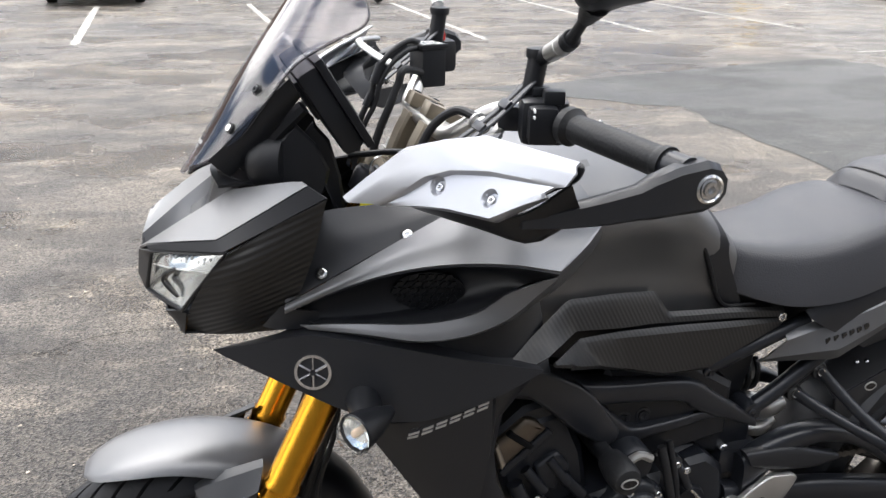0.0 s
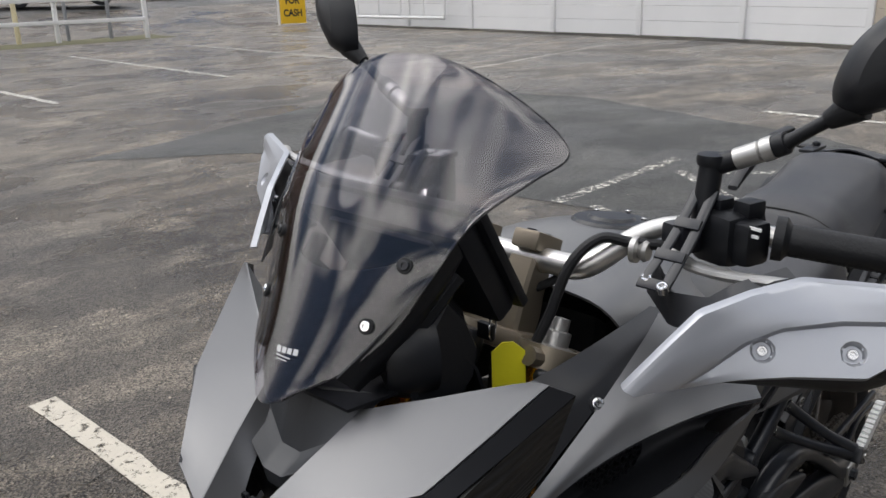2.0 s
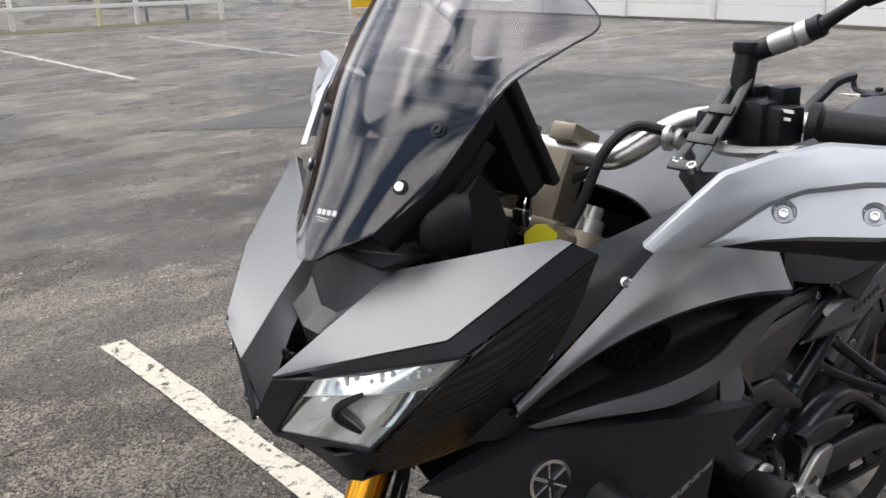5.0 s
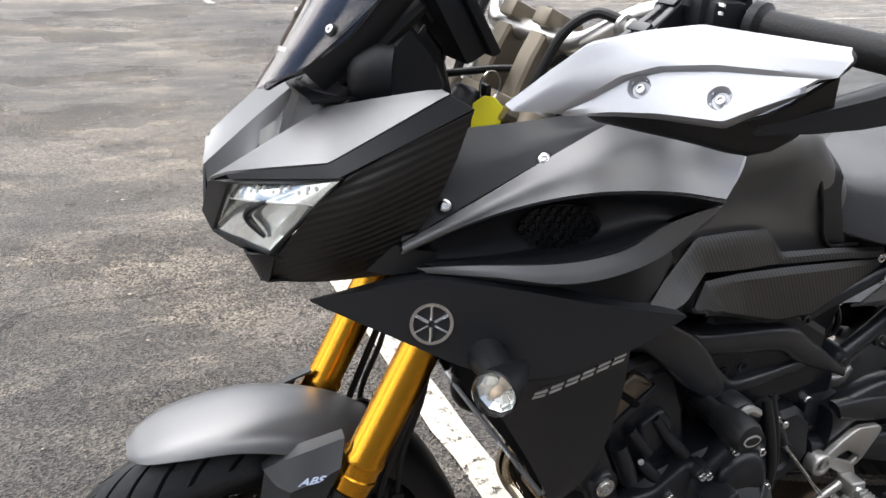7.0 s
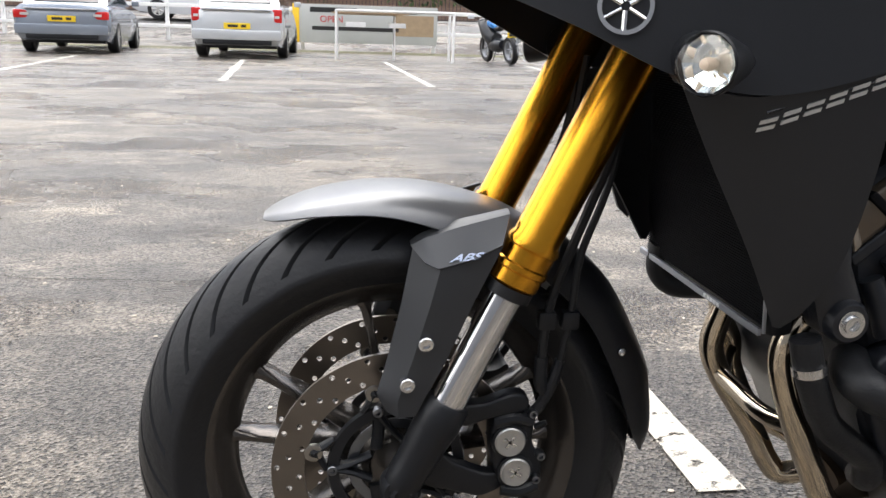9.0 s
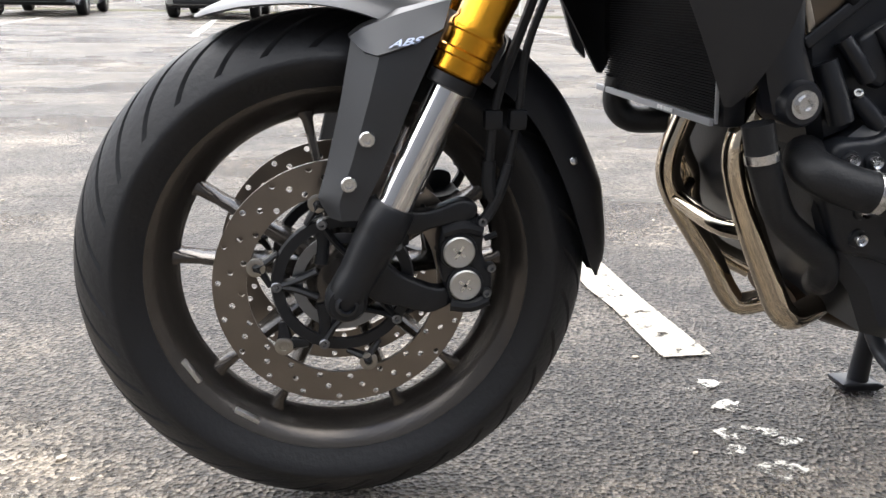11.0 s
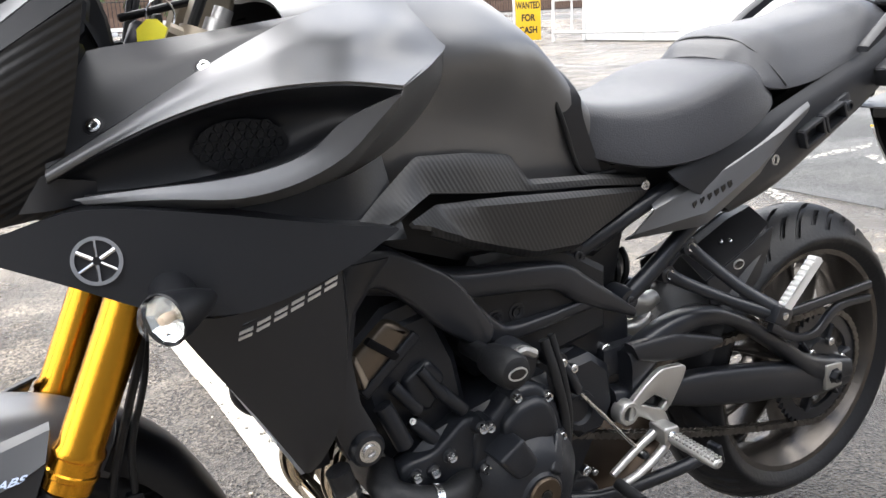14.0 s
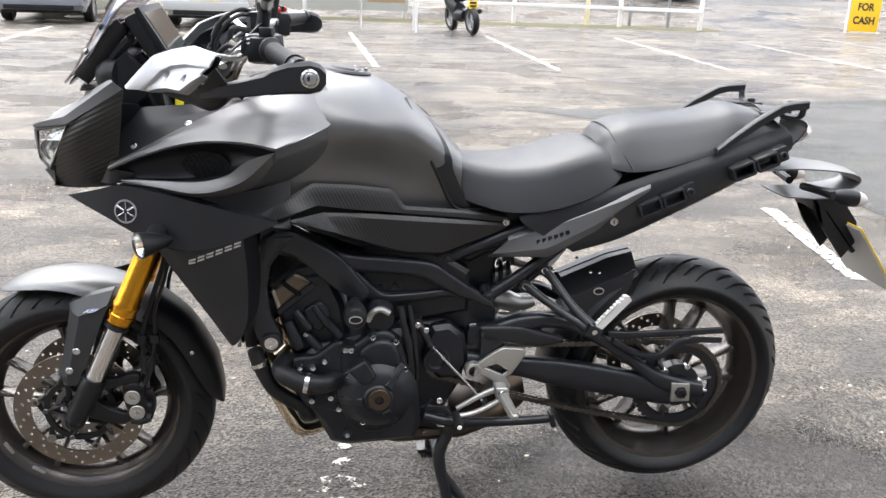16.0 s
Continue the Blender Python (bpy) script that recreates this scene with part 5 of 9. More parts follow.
for s in (-1, 1):
    crest = both([(0.010, -0.076, 0.579), (0.022, -0.082, 0.588), (0.060, -0.090, 0.603), (0.111, -0.096, 0.618)], s)
    low = both([(0.022, -0.100, 0.566), (0.036, -0.113, 0.563), (0.068, -0.117, 0.574), (0.100, -0.119, 0.590)], s)
    bm = sheet(B(), [both([(0.010, -0.066, 0.581), (0.020, -0.068, 0.590), (0.056, -0.074, 0.606), (0.112, -0.080, 0.620)], s), crest, low], 20, 4, 0.003, True, (1,), True)
    wing = part("mudguard_bracket", bm, M_GUARDSIDE, guard, "mudguard side bracket, its grey paint darkened as in shade", angle=20)
    edge = both([(0.010, -0.078, 0.578), (-0.002, -0.086, 0.514), (-0.018, -0.090, 0.446), (-0.028, -0.094, 0.414), (-0.016, -0.098, 0.394)], s)
    fold = both([(0.036, -0.113, 0.563), (0.026, -0.1155, 0.522), (0.009, -0.1145, 0.460), (-0.006, -0.113, 0.412), (-0.004, -0.112, 0.393)], s)
    rear = both([(0.100, -0.119, 0.590), (0.072, -0.1175, 0.527), (0.046, -0.1145, 0.460), (0.024, -0.112, 0.415), (0.014, -0.110, 0.393)], s)
    bm = sheet(B(), [edge, fold, rear], 24, 4, 0.003, True, (1,), True)
    part("bracket_leg", bm, M_GUARDSIDE, wing, angle=20)
    for px, pz in ((0.023, 0.481), (0.004, 0.434)):
        part("mudguard_bolt", bolt_mesh(B(), (px, s * 0.115, pz), (0, s, 0), 0.0085, 0.006), M_STEEL, guard)
    # fork guard behind the slider
    bm = B()
    plate(bm, [(0.112, 0.58), (0.13, 0.59), (0.125, 0.54), (0.108, 0.47), (0.085, 0.42), (0.07, 0.42)], s * 0.098, s * 0.094)
    part("inner_guard", bm, M_BLACK, guard)
    part("push_rivet", bolt_mesh(B(), (0.262, s * 0.066, 0.445), (0.2, s, 0.2), 0.005, 0.003, False), M_STEEL, ext)
    # brake hose and sensor lead
    bm = tube(B(), [(0.225, s * 0.085, 0.80), (0.222, s * 0.088, 0.70), (0.198, s * 0.090, 0.624), (0.182, s * 0.091, 0.578), (0.167, s * 0.092, 0.531), (0.160, s * 0.092, 0.488), (0.158, s * 0.092, 0.425), (0.164, s * 0.090, 0.402), (0.150, s * 0.088, 0.380)], 0.0055, 8, 6)
    hose = part("brake_hose", bm, M_RUBBER, bike)
    bm = tube(B(), [(0.235, s * 0.08, 0.78), (0.222, s * 0.084, 0.66), (0.194, s * 0.090, 0.572), (0.188, s * 0.092, 0.506), (0.179, s * 0.092, 0.444), (0.163, s * 0.091, 0.393), (0.146, s * 0.088, 0.374)], 0.0045, 8, 6)
    lead = part("sensor_lead", bm, M_RUBBER, bike)
    for hx, hz in ((0.160, 0.497), (0.187, 0.497)):
        bm = block(B(), (hx, s * 0.092, hz), (0.020, 0.016, 0.022), None, 0.004)
        part("hose_clip", bm, M_BLACK, hose)
    bm = tube(B(), [(0.158, s * 0.092, 0.452), (0.158, s * 0.092, 0.425), (0.161, s * 0.0915, 0.412)], [0.0075, 0.008, 0.0075], 10, 3)
    part("hose_sleeve", bm, M_BLACK, hose)
    bm = tube(B(), [(0.180, s * 0.092, 0.448), (0.172, s * 0.092, 0.420), (0.164, s * 0.091, 0.398)], [0.006, 0.007, 0.006], 10, 3)
    part("lead_sleeve", bm, M_BLACK, lead)
bpy.context.view_layer.update()
skins = [ob for ob in guard.children_recursive if ob.name.split(".")[0] in ("mudguard_bracket", "bracket_leg")]
trees = [BVHTree.FromPolygons([ob.matrix_world @ v.co for v in ob.data.vertices], [p.vertices for p in ob.data.polygons]) for ob in skins]
letters = text_mesh("lettering", "ABS", 0.0112, M_BLUEMARK, Matrix.Identity(4), guard, 0.0003, bold=0.02)
for vert in letters.data.vertices:
    u, v, lift = vert.co
    x, z = 0.0600 + 1.55 * u + 0.85 * v, 0.5750 + 0.26 * u + 0.92 * v
    hits = [tree.ray_cast(Vector((x, -0.5, z)), Vector((0, 1, 0)))[0] for tree in trees]
    vert.co = Vector((x, min(at.y for at in hits if at) - 0.0026 - lift, z))


# the front end leans a little away from the upright plane
LEANING = ("front_wheel", "brake_disc", "fork_tube", "stanchion", "fork_bottom", "axle_end", "caliper", "front_axle", "front_mudguard", "mudguard_extension", "brake_hose", "sensor_lead")
bpy.context.view_layer.update()
for ob in bike.children_recursive:
    line = [ob] + [p for p in (ob.parent, ob.parent.parent) if p]
    if any(p.name.split(".")[0] in LEANING for p in line):
        back = ob.matrix_world.inverted()
        for vert in ob.data.vertices:
            at = ob.matrix_world @ vert.co
            at.y += 0.018 * min(1.2, max(0.0, (0.95 - at.z) / 0.4))
            vert.co = back @ at


# ---- nose, lamps and screen ----
for s in (-1, 1):
    # upper cowl: inner edge, ridge, crease along the outside
    inner = both([(-0.030, -0.030, 0.962), (0.030, -0.048, 1.003), (0.095, -0.066, 1.045), (0.130, -0.135, 1.068), (0.172, -0.206, 1.092)], s)
    crease = both([(-0.018, -0.074, 0.981), (0.026, -0.121, 0.997), (0.070, -0.168, 1.012), (0.124, -0.193, 1.050), (0.178, -0.217, 1.0885)], s)
    fold = both([(-0.014, -0.080, 0.977), (0.031, -0.131, 0.989), (0.076, -0.181, 1.001), (0.137, -0.206, 1.039), (0.197, -0.230, 1.077)], s)
    bm = sheet(B(), [inner, crease], 26, 4, 0.003, straight=True)
    cowl = part("nose_cowl", bm, M_BODY, bike, "matt grey nose cowl half")
    bm = sheet(B(), [crease, fold], 26, 2, 0.003, straight=True)
    part("cowl_edge", bm, M_BODYBLACK, cowl)
    # ribbed side cheek
    top = both([(0.082, -0.185, 1.003), (0.137, -0.206, 1.039), (0.197, -0.230, 1.077)], s)
    mid = both([(0.049, -0.151, 0.951), (0.100, -0.190, 0.972), (0.180, -0.205, 0.995)], s)
    bot = both([(0.012, -0.078, 0.856), (0.074, -0.110, 0.860), (0.150, -0.140, 0.872)], s)
    bm = sheet(B(), [top, mid, bot], 12, 6, 0.003)
    part("nose_cheek", bm, M_CARBON, bike, "ribbed black vinyl-wrapped nose side")
    # chin
    bm = sheet(B(), [both([(0.024, -0.112, 0.898), (-0.004, -0.085, 0.890), (-0.002, -0.040, 0.890), (-0.002, 0.0, 0.890)], s), both([(0.018, -0.096, 0.858), (0.012, -0.075, 0.854), (0.014, -0.035, 0.856), (0.014, 0.0, 0.856)], s), both([(0.078, -0.104, 0.858), (0.078, -0.075, 0.856), (0.078, -0.03, 0.855), (0.078, 0.0, 0.855)], s)], 13, 3, 0.003, True, (1,), True)
    part("chin", bm, M_BLACK, bike, "black lower nose trim")
    # inner side of the cowl down to the dark middle
    bm = sheet(B(), [inner, both([(-0.022, -0.012, 0.905), (0.030, -0.028, 0.975), (0.085, -0.05, 1.02), (0.125, -0.10, 1.04), (0.172, -0.16, 1.05)], s)], 26, 2, 0.002, straight=True)
    part("cowl_inner", bm, M_BODY, cowl)

    # headlamp: clear four-cornered lens over a faceted bright bowl, with a black hook across it
    A, T, O, K = (np.array(q) for q in both([(-0.028, -0.020, 0.899), (-0.014, -0.066, 0.970), (0.078, -0.184, 1.0005), (0.018, -0.112, 0.900)], s))
    back = np.array((0.045, 0.03 if s < 0 else -0.03, 0.0))

    def in_lamp(u, v, depth=0.0):
        """A place in the lamp: u along it, v up it, and a depth behind the lens."""
        bow = np.array((-0.010, -0.006 if s < 0 else 0.006, 0.002)) * 16 * u * (1 - u) * v * (1 - v)
        return (A * (1 - u) + K * u) * (1 - v) + (T * (1 - u) + O * u) * v + bow + back * depth

    lid_edge = both([(-0.036, -0.004, 0.918), (-0.030, -0.030, 0.962), (-0.014, -0.080, 0.977), (0.031, -0.131, 0.989), (0.079, -0.185, 1.003)], s)
    bm = sheet(B(), [lid_edge, [tuple(A), tuple(T), tuple(T * 0.7 + O * 0.3), tuple(T * 0.35 + O * 0.65), tuple(O)]], 25, 2, 0.003, straight=True)
    part("lamp_surround", bm, M_BODYBLACK, bike, "black surround of the headlamp", angle=25)
    bm = sheet(B(), [[tuple(A), tuple((A + K) / 2), tuple(K)], both([(-0.012, -0.030, 0.888), (0.006, -0.070, 0.888), (0.030, -0.112, 0.896)], s)], 9, 2, 0.003, straight=True)
    part("lamp_floor", bm, M_BLACK, bike)
    k = 9
    bm = B()
    grid_faces(bm, [[in_lamp(i / k, j / k) for j in range(k + 1)] for i in range(k + 1)])
    lamp = part("headlamp", bm, M_LENS, bike, "clear headlamp lens with bright reflectors")
    lamp.visible_shadow = False
    bm = B()
    steps = ((0.015, 0.03), (0.20, 0.12), (0.40, 0.20), (0.58, 0.27), (0.645, 0.26), (0.66, 0.08), (0.80, 0.11), (0.985, 0.15))
    deep = [[in_lamp(0.01 + 0.98 * i / 16, v, d + (0.06 * abs(math.sin(2.4 * math.pi * i / 16)) if 0.1 < v < 0.65 else 0.0)) for v, d in steps] for i in range(17)]
    grid_faces(bm, deep)
    part("bowl", bm, M_REFLECTOR, lamp, angle=16)
    rim_uv = [(i / 8, 0.0) for i in range(8)] + [(1.0, i / 8) for i in range(8)] + [(1 - i / 8, 1.0) for i in range(8)] + [(0.0, 1 - i / 8) for i in range(8)]
    bm = B()
    grid_faces(bm, [[in_lamp(u, v, d) for u, v in rim_uv] for d in (0.0, 0.16)], close_v=True)
    part("bowl_side", bm, M_REFLECTOR, lamp, angle=10)
    for u in (0.26, 0.50, 0.74):
        bm = B()
        for q in range(4):
            lathe(bm, [(0.0, 0.0030), (0.0022, 0.0024), (0.0032, 0.0), (0.0032, -0.004), (0.0, -0.004)], 10, along(Vector(in_lamp(u + 0.035 * q, 0.80 + 0.06 * (q % 2), 0.15)), Vector((-0.86, s * 0.42, 0.28)).normalized()))
        part("lamp_cluster", bm, M_PEG, lamp)
    bm = tube(B(), [in_lamp(u, v, d) for u, v, d in ((0.52, 0.66, 0.10), (0.44, 0.57, 0.07), (0.42, 0.46, 0.06), (0.48, 0.36, 0.06), (0.62, 0.26, 0.06), (0.78, 0.17, 0.05))], [0.0022, 0.0042, 0.0048, 0.0046, 0.0040, 0.0024], 8, 4)
    part("lamp_divider", bm, M_BLACK, lamp)
    bm = tube(B(), [in_lamp(u, 0.655, 0.10) for u in (0.05, 0.3, 0.6, 0.95)], 0.0014, 8, 3)
    part("lamp_ridge", bm, M_PEG, lamp)
    bm = tube(B(), [tuple(in_lamp(u, v)) for u, v in rim_uv + rim_uv[:1]], 0.0026, 8, 1)
    part("lamp_seal", bm, M_BLACK, lamp)

# centre pieces between the cowl halves
bm = sheet(B(), [[(0.112, -0.080, 1.060), (0.080, -0.020, 1.062), (0.080, 0.020, 1.062), (0.112, 0.080, 1.060)], [(0.076, -0.060, 1.024), (0.058, -0.014, 0.998), (0.058, 0.014, 0.998), (0.076, 0.060, 1.024)], [(0.066, -0.060, 1.016), (0.050, -0.014, 0.992), (0.050, 0.014, 0.992), (0.066, 0.060, 1.016)], [(0.044, -0.056, 1.006), (0.034, -0.014, 0.982), (0.034, 0.014, 0.982), (0.044, 0.056, 1.006)], [(0.054, -0.050, 0.980), (0.036, -0.013, 0.966), (0.036, 0.013, 0.966), (0.054, 0.050, 0.980)]], 31, 3, 0.003, True, (1, 2, 3), True)
part("nose_centre", bm, M_GUARDSIDE, bike, "dark grey stepped centre piece under the screen", angle=14)
bm = B()
for i in range(5):
    for j in range(4):
        y, z = -0.024 + 0.012 * i + (0.006 if j % 2 else 0), 0.905 + 0.017 * j
        lathe(bm, [(0.0040, -0.002), (0.0062, -0.002), (0.0062, 0.002), (0.0040, 0.002)], 6, Matrix.Translation((-0.004 + 0.35 * (z - 0.905), y, z)) @ Matrix.Rotation(radians(90), 4, "Z"), True)
part("nose_mesh", bm, M_BLACK, bike, "black honeycomb mesh in the nose")
bm = B()
block(bm, (0.125, 0.0, 0.930), (0.13, 0.16, 0.11), Matrix.Rotation(radians(-20), 3, "Y"), 0.02)
part("lamp_housing", bm, M_BLACK, bike)

# tinted screen: sections from the foot to the rolled top edge
def screen_row(x, z, w, bow, n=11, lift=0.0):
    out = []
    for i in range(n):
        u = -1 + 2 * i / (n - 1)
        out.append((x + bow * abs(u) ** 1.9, w * u, z + lift * abs(u) ** 2))
    return out


rails = [screen_row(0.033, 1.056, 0.026, 0.010, lift=0.012), screen_row(0.048, 1.078, 0.066, 0.030, lift=0.014), screen_row(0.066, 1.106, 0.094, 0.047, lift=0.02), screen_row(0.088, 1.142, 0.112, 0.056, lift=0.028),
         screen_row(0.118, 1.190, 0.132, 0.062, lift=0.028), screen_row(0.145, 1.228, 0.160, 0.082, lift=0.022), screen_row(0.170, 1.262, 0.177, 0.086, lift=0.006), screen_row(0.195, 1.296, 0.165, 0.068, lift=-0.010),
         screen_row(0.216, 1.324, 0.132, 0.040, lift=-0.012), screen_row(0.232, 1.343, 0.090, 0.016, lift=-0.008), screen_row(0.241, 1.353, 0.045, 0.004, lift=-0.003)]
bm = sheet(B(), rails, 31, 4, 0.0035)
bm.normal_update()
inner = [v for v in bm.verts if all(f.normal.dot(v.link_faces[0].normal) > 0.8 for f in v.link_faces)]
for _ in range(30):
    bmesh.ops.smooth_vert(bm, verts=inner, factor=0.5, use_axis_x=True, use_axis_y=True, use_axis_z=True)
screen = part("windscreen", bm, M_SCREEN, bike, "smoked clear double-curved windscreen", angle=60)
for s in (-1, 1):
    edge = [r[0] if s < 0 else r[-1] for r in rails]
    part("screen_edge", tube(B(), edge, 0.0009, 8, 6), material("smoked_edge", (0.02, 0.02, 0.022), 0.12, 0, 0.1, 5, 90, 0), screen)
back_rows = [[(x + 0.009, y * 0.93, z - 0.002) for x, y, z in r] for r in rails[:4]] + [screen_row(0.113, 1.166, 0.110, 0.056, lift=0.028)]
part("screen_backing", sheet(B(), back_rows, 31, 4, 0.003), M_GLOSSBLACK, bike, "black panel behind the foot of the screen", angle=60)
SCREEN_TREE = BVHTree.FromPolygons([v.co for v in screen.data.vertices], [p.vertices for p in screen.data.polygons])


def on_screen(y, z):
    """Point and outward normal of the screen's front face at (y, z)."""
    at, nrm, *_ = SCREEN_TREE.ray_cast(Vector((-0.5, y, z)), Vector((1, 0, 0)))
    return at, (nrm if nrm.x < 0 else -nrm)


for py, pz in ((0.074, 1.131), (0.090, 1.182)):
    for s in (-1, 1):
        at, w = on_screen(s * py, pz)
        bm = lathe(B(), [(0.0075, -0.004), (0.0075, 0.0010), (0.0070, 0.0018), (0.0052, 0.0018), (0.0050, 0.0008)], 20, along(at, w), hollow=True)
        part("screw_washer", bm, M_RUBBER, screen)
        bm = bolt_mesh(B(), at, w, 0.0050, 0.0042)
        part("screen_screw", bm, M_CHROME if pz < 1.15 else M_FRAME, screen, "bright screw" if pz < 1.15 else "dark screw")
# printed mark, as a plain shape
for y0, z0, w0, h0 in ((-0.0165, 1.1015, 0.0060, 0.0048), (-0.009, 1.1010, 0.0060, 0.0044), (-0.0015, 1.1005, 0.0060, 0.0044), (0.006, 1.100, 0.0062, 0.0048), (-0.003, 1.0955, 0.020, 0.0008), (-0.003, 1.0930, 0.014, 0.0007)):
    bm = B()
    rows = []
    for i in range(5):
        row = []
        for dz in (-h0 / 2, h0 / 2):
            at, w = on_screen(y0 + w0 * (i / 4 - 0.5) + 0.15 * dz, z0 + dz)
            row.append(at + w * 0.0004)
        rows.append(row)
    grid_faces(bm, rows)
    part("printed_mark", bm, M_MARK, screen)

# screen bracket and dark cavity behind it
for s in (-1, 1):
    bm = sheet(B(), [both([(0.070, -0.062, 1.088), (0.112, -0.090, 1.134), (0.148, -0.108, 1.176), (0.172, -0.116, 1.200)], s), both([(0.080, -0.066, 1.078), (0.122, -0.092, 1.120), (0.156, -0.108, 1.160), (0.180, -0.114, 1.186)], s), both([(0.094, -0.060, 1.066), (0.130, -0.084, 1.104), (0.160, -0.100, 1.146), (0.184, -0.106, 1.176)], s)], 12, 3, 0.004)
    part("screen_bracket", bm, M_BLACK, bike)
    bm = tube(B(), both([(0.115, -0.055, 1.075), (0.135, -0.078, 1.098), (0.16, -0.092, 1.13), (0.19, -0.10, 1.16)], s), 0.010, 8, 5)
    part("stay", bm, M_BLACK, bike)
    bm = sheet(B(), [both([(0.176, -0.18, 1.045), (0.20, -0.13, 1.035)], s), both([(0.16, -0.14, 0.98), (0.21, -0.10, 0.99)], s), both([(0.15, -0.1, 0.88), (0.20, -0.07, 0.88)], s)], 5, 3, 0.004)
    part("inner_panel", bm, M_BLACK, bike)
bm = sheet(B(), [[(0.078, -0.066, 1.05), (0.07, 0, 1.055), (0.078, 0.066, 1.05)], [(0.13, -0.09, 1.06), (0.13, 0, 1.06), (0.13, 0.09, 1.06)], [(0.20, -0.10, 1.07), (0.2, 0, 1.065), (0.20, 0.10, 1.07)], [(0.235, -0.1, 1.0), (0.24, 0, 1.0), (0.235, 0.1, 1.0)]], 9, 3, 0.004)
part("cockpit_liner", bm, M_BLACK, bike)
for s in (-1, 1):
    bm = lathe(B(), [(0.0, -0.02), (0.040, -0.02), (0.045, 0.0), (0.040, 0.022), (0.032, 0.03), (0.0, 0.028)], 28, Matrix.Translation((0.155, s * 0.07, 1.085)) @ Matrix.Rotation(radians(60 * -s), 4, "Z"))
    part("lamp_motor_cover", bm, M_BLACK, bike)

# dark side of the cockpit between screen, panel and yoke
for s in (-1, 1):
    bm = B()
    plate(bm, [(0.130, 1.060), (0.140, 1.090), (0.155, 1.115), (0.178, 1.140), (0.205, 1.110), (0.222, 1.075), (0.215, 1.045), (0.190, 1.025), (0.14, 1.02)], s * 0.100, s * 0.092, 0.004)
    part("cockpit_side", bm, M_BLACK, bike)
for s in (-1, 1):
    bm = plate(B(), [(0.17, 1.00), (0.18, 1.105), (0.205, 1.135), (0.226, 1.110), (0.240, 1.060), (0.245, 1.01), (0.22, 0.97)], s * 0.078, s * 0.070, 0.004)
    part("dash_stay", bm, M_BLACK, bike)
# instrument panel
dash_m = Matrix.Translation((0.226, 0.0, 1.155)) @ Matrix.Rotation(radians(-31), 4, "Y")
bm = B()
block(bm, (-0.002, 0, 0), (0.030, 0.222, 0.122), None, 0.008)
block(bm, (-0.016, 0, 0.020), (0.014, 0.150, 0.060), None, 0.005)
bmesh.ops.transform(bm, matrix=dash_m, verts=bm.verts)
dash = part("instrument_panel", bm, M_BLACK, bike, "black instrument panel behind the screen")
bm = B()
block(bm, (0.018, 0, 0.0), (0.012, 0.236, 0.132), None, 0.004)
bmesh.ops.transform(bm, matrix=dash_m, verts=bm.verts)
part("bezel", bm, M_BLACK, dash)
bm = B()
block(bm, (0.0240, 0.0, 0.006), (0.003, 0.205, 0.090))
bmesh.ops.transform(bm, matrix=dash_m, verts=bm.verts)
part("display", bm, material("display_glass", (0.06, 0.07, 0.06), 0.08, 0, 0.1, 3, 90, 0), dash, "dark glossy display")

# ---- handlebar and controls ----
for s in (-1, 1):
    # riser and clamp
    bm = B()
    q = Matrix.Rotation(radians(25), 3, "Y")
    foot = on_fork(s * 0.045, 1.03) + Vector((0.0, 0, 0.0))
    plate_pts = [(-0.020, 0.0), (0.022, 0.0), (0.024, 0.03), (0.018, 0.07), (0.020, 0.092), (-0.020, 0.092), (-0.022, 0.06)]
    plate(bm, plate_pts, -0.017, 0.017, 0.004)
    block(bm, (0.0, 0, 0.112), (0.052, 0.036, 0.022), None, 0.004)
    bmesh.ops.transform(bm, matrix=Matrix.Translation(foot) @ q.to_4x4(), verts=bm.verts)
    riser = part("bar_riser", bm, M_RISER, bike, "grey-brown anodised bar riser with clamp")
    for d in (-0.016, 0.016):
        part("clamp_bolt", bolt_mesh(B(), foot + q @ Vector((d, 0, 0.122)), q @ Vector((0, 0, 1)), 0.006, 0.003), M_FRAME, riser)
BARC = on_fork(0, 1.03) + Matrix.Rotation(radians(25), 3, "Y") @ Vector((0, 0, 0.094))
bx, bz = BARC.x, BARC.z
BAR = [(0.520, -0.425, 1.150), (0.492, -0.34, 1.158), (0.468, -0.26, 1.164), (0.455, -0.205, 1.165), (0.425, -0.165, 1.158), (bx + 0.006, -0.115, bz + 0.004), (bx, -0.07, bz), (bx, 0, bz), (bx, 0.07, bz), (bx + 0.006, 0.115, bz + 0.004), (0.425, 0.165, 1.160), (0.455, 0.205, 1.168), (0.468, 0.26, 1.168), (0.492, 0.34, 1.164), (0.520, 0.425, 1.158)]
bm = tube(B(), BAR, [0.011] * 5 + [0.0143] * 5 + [0.011] * 5, 18, 6)
part("handlebar", bm, material("satin_alloy_bar", (0.62, 0.61, 0.59), 0.3, 0.9, 0.04), bike, "silver tapered alloy handlebar")
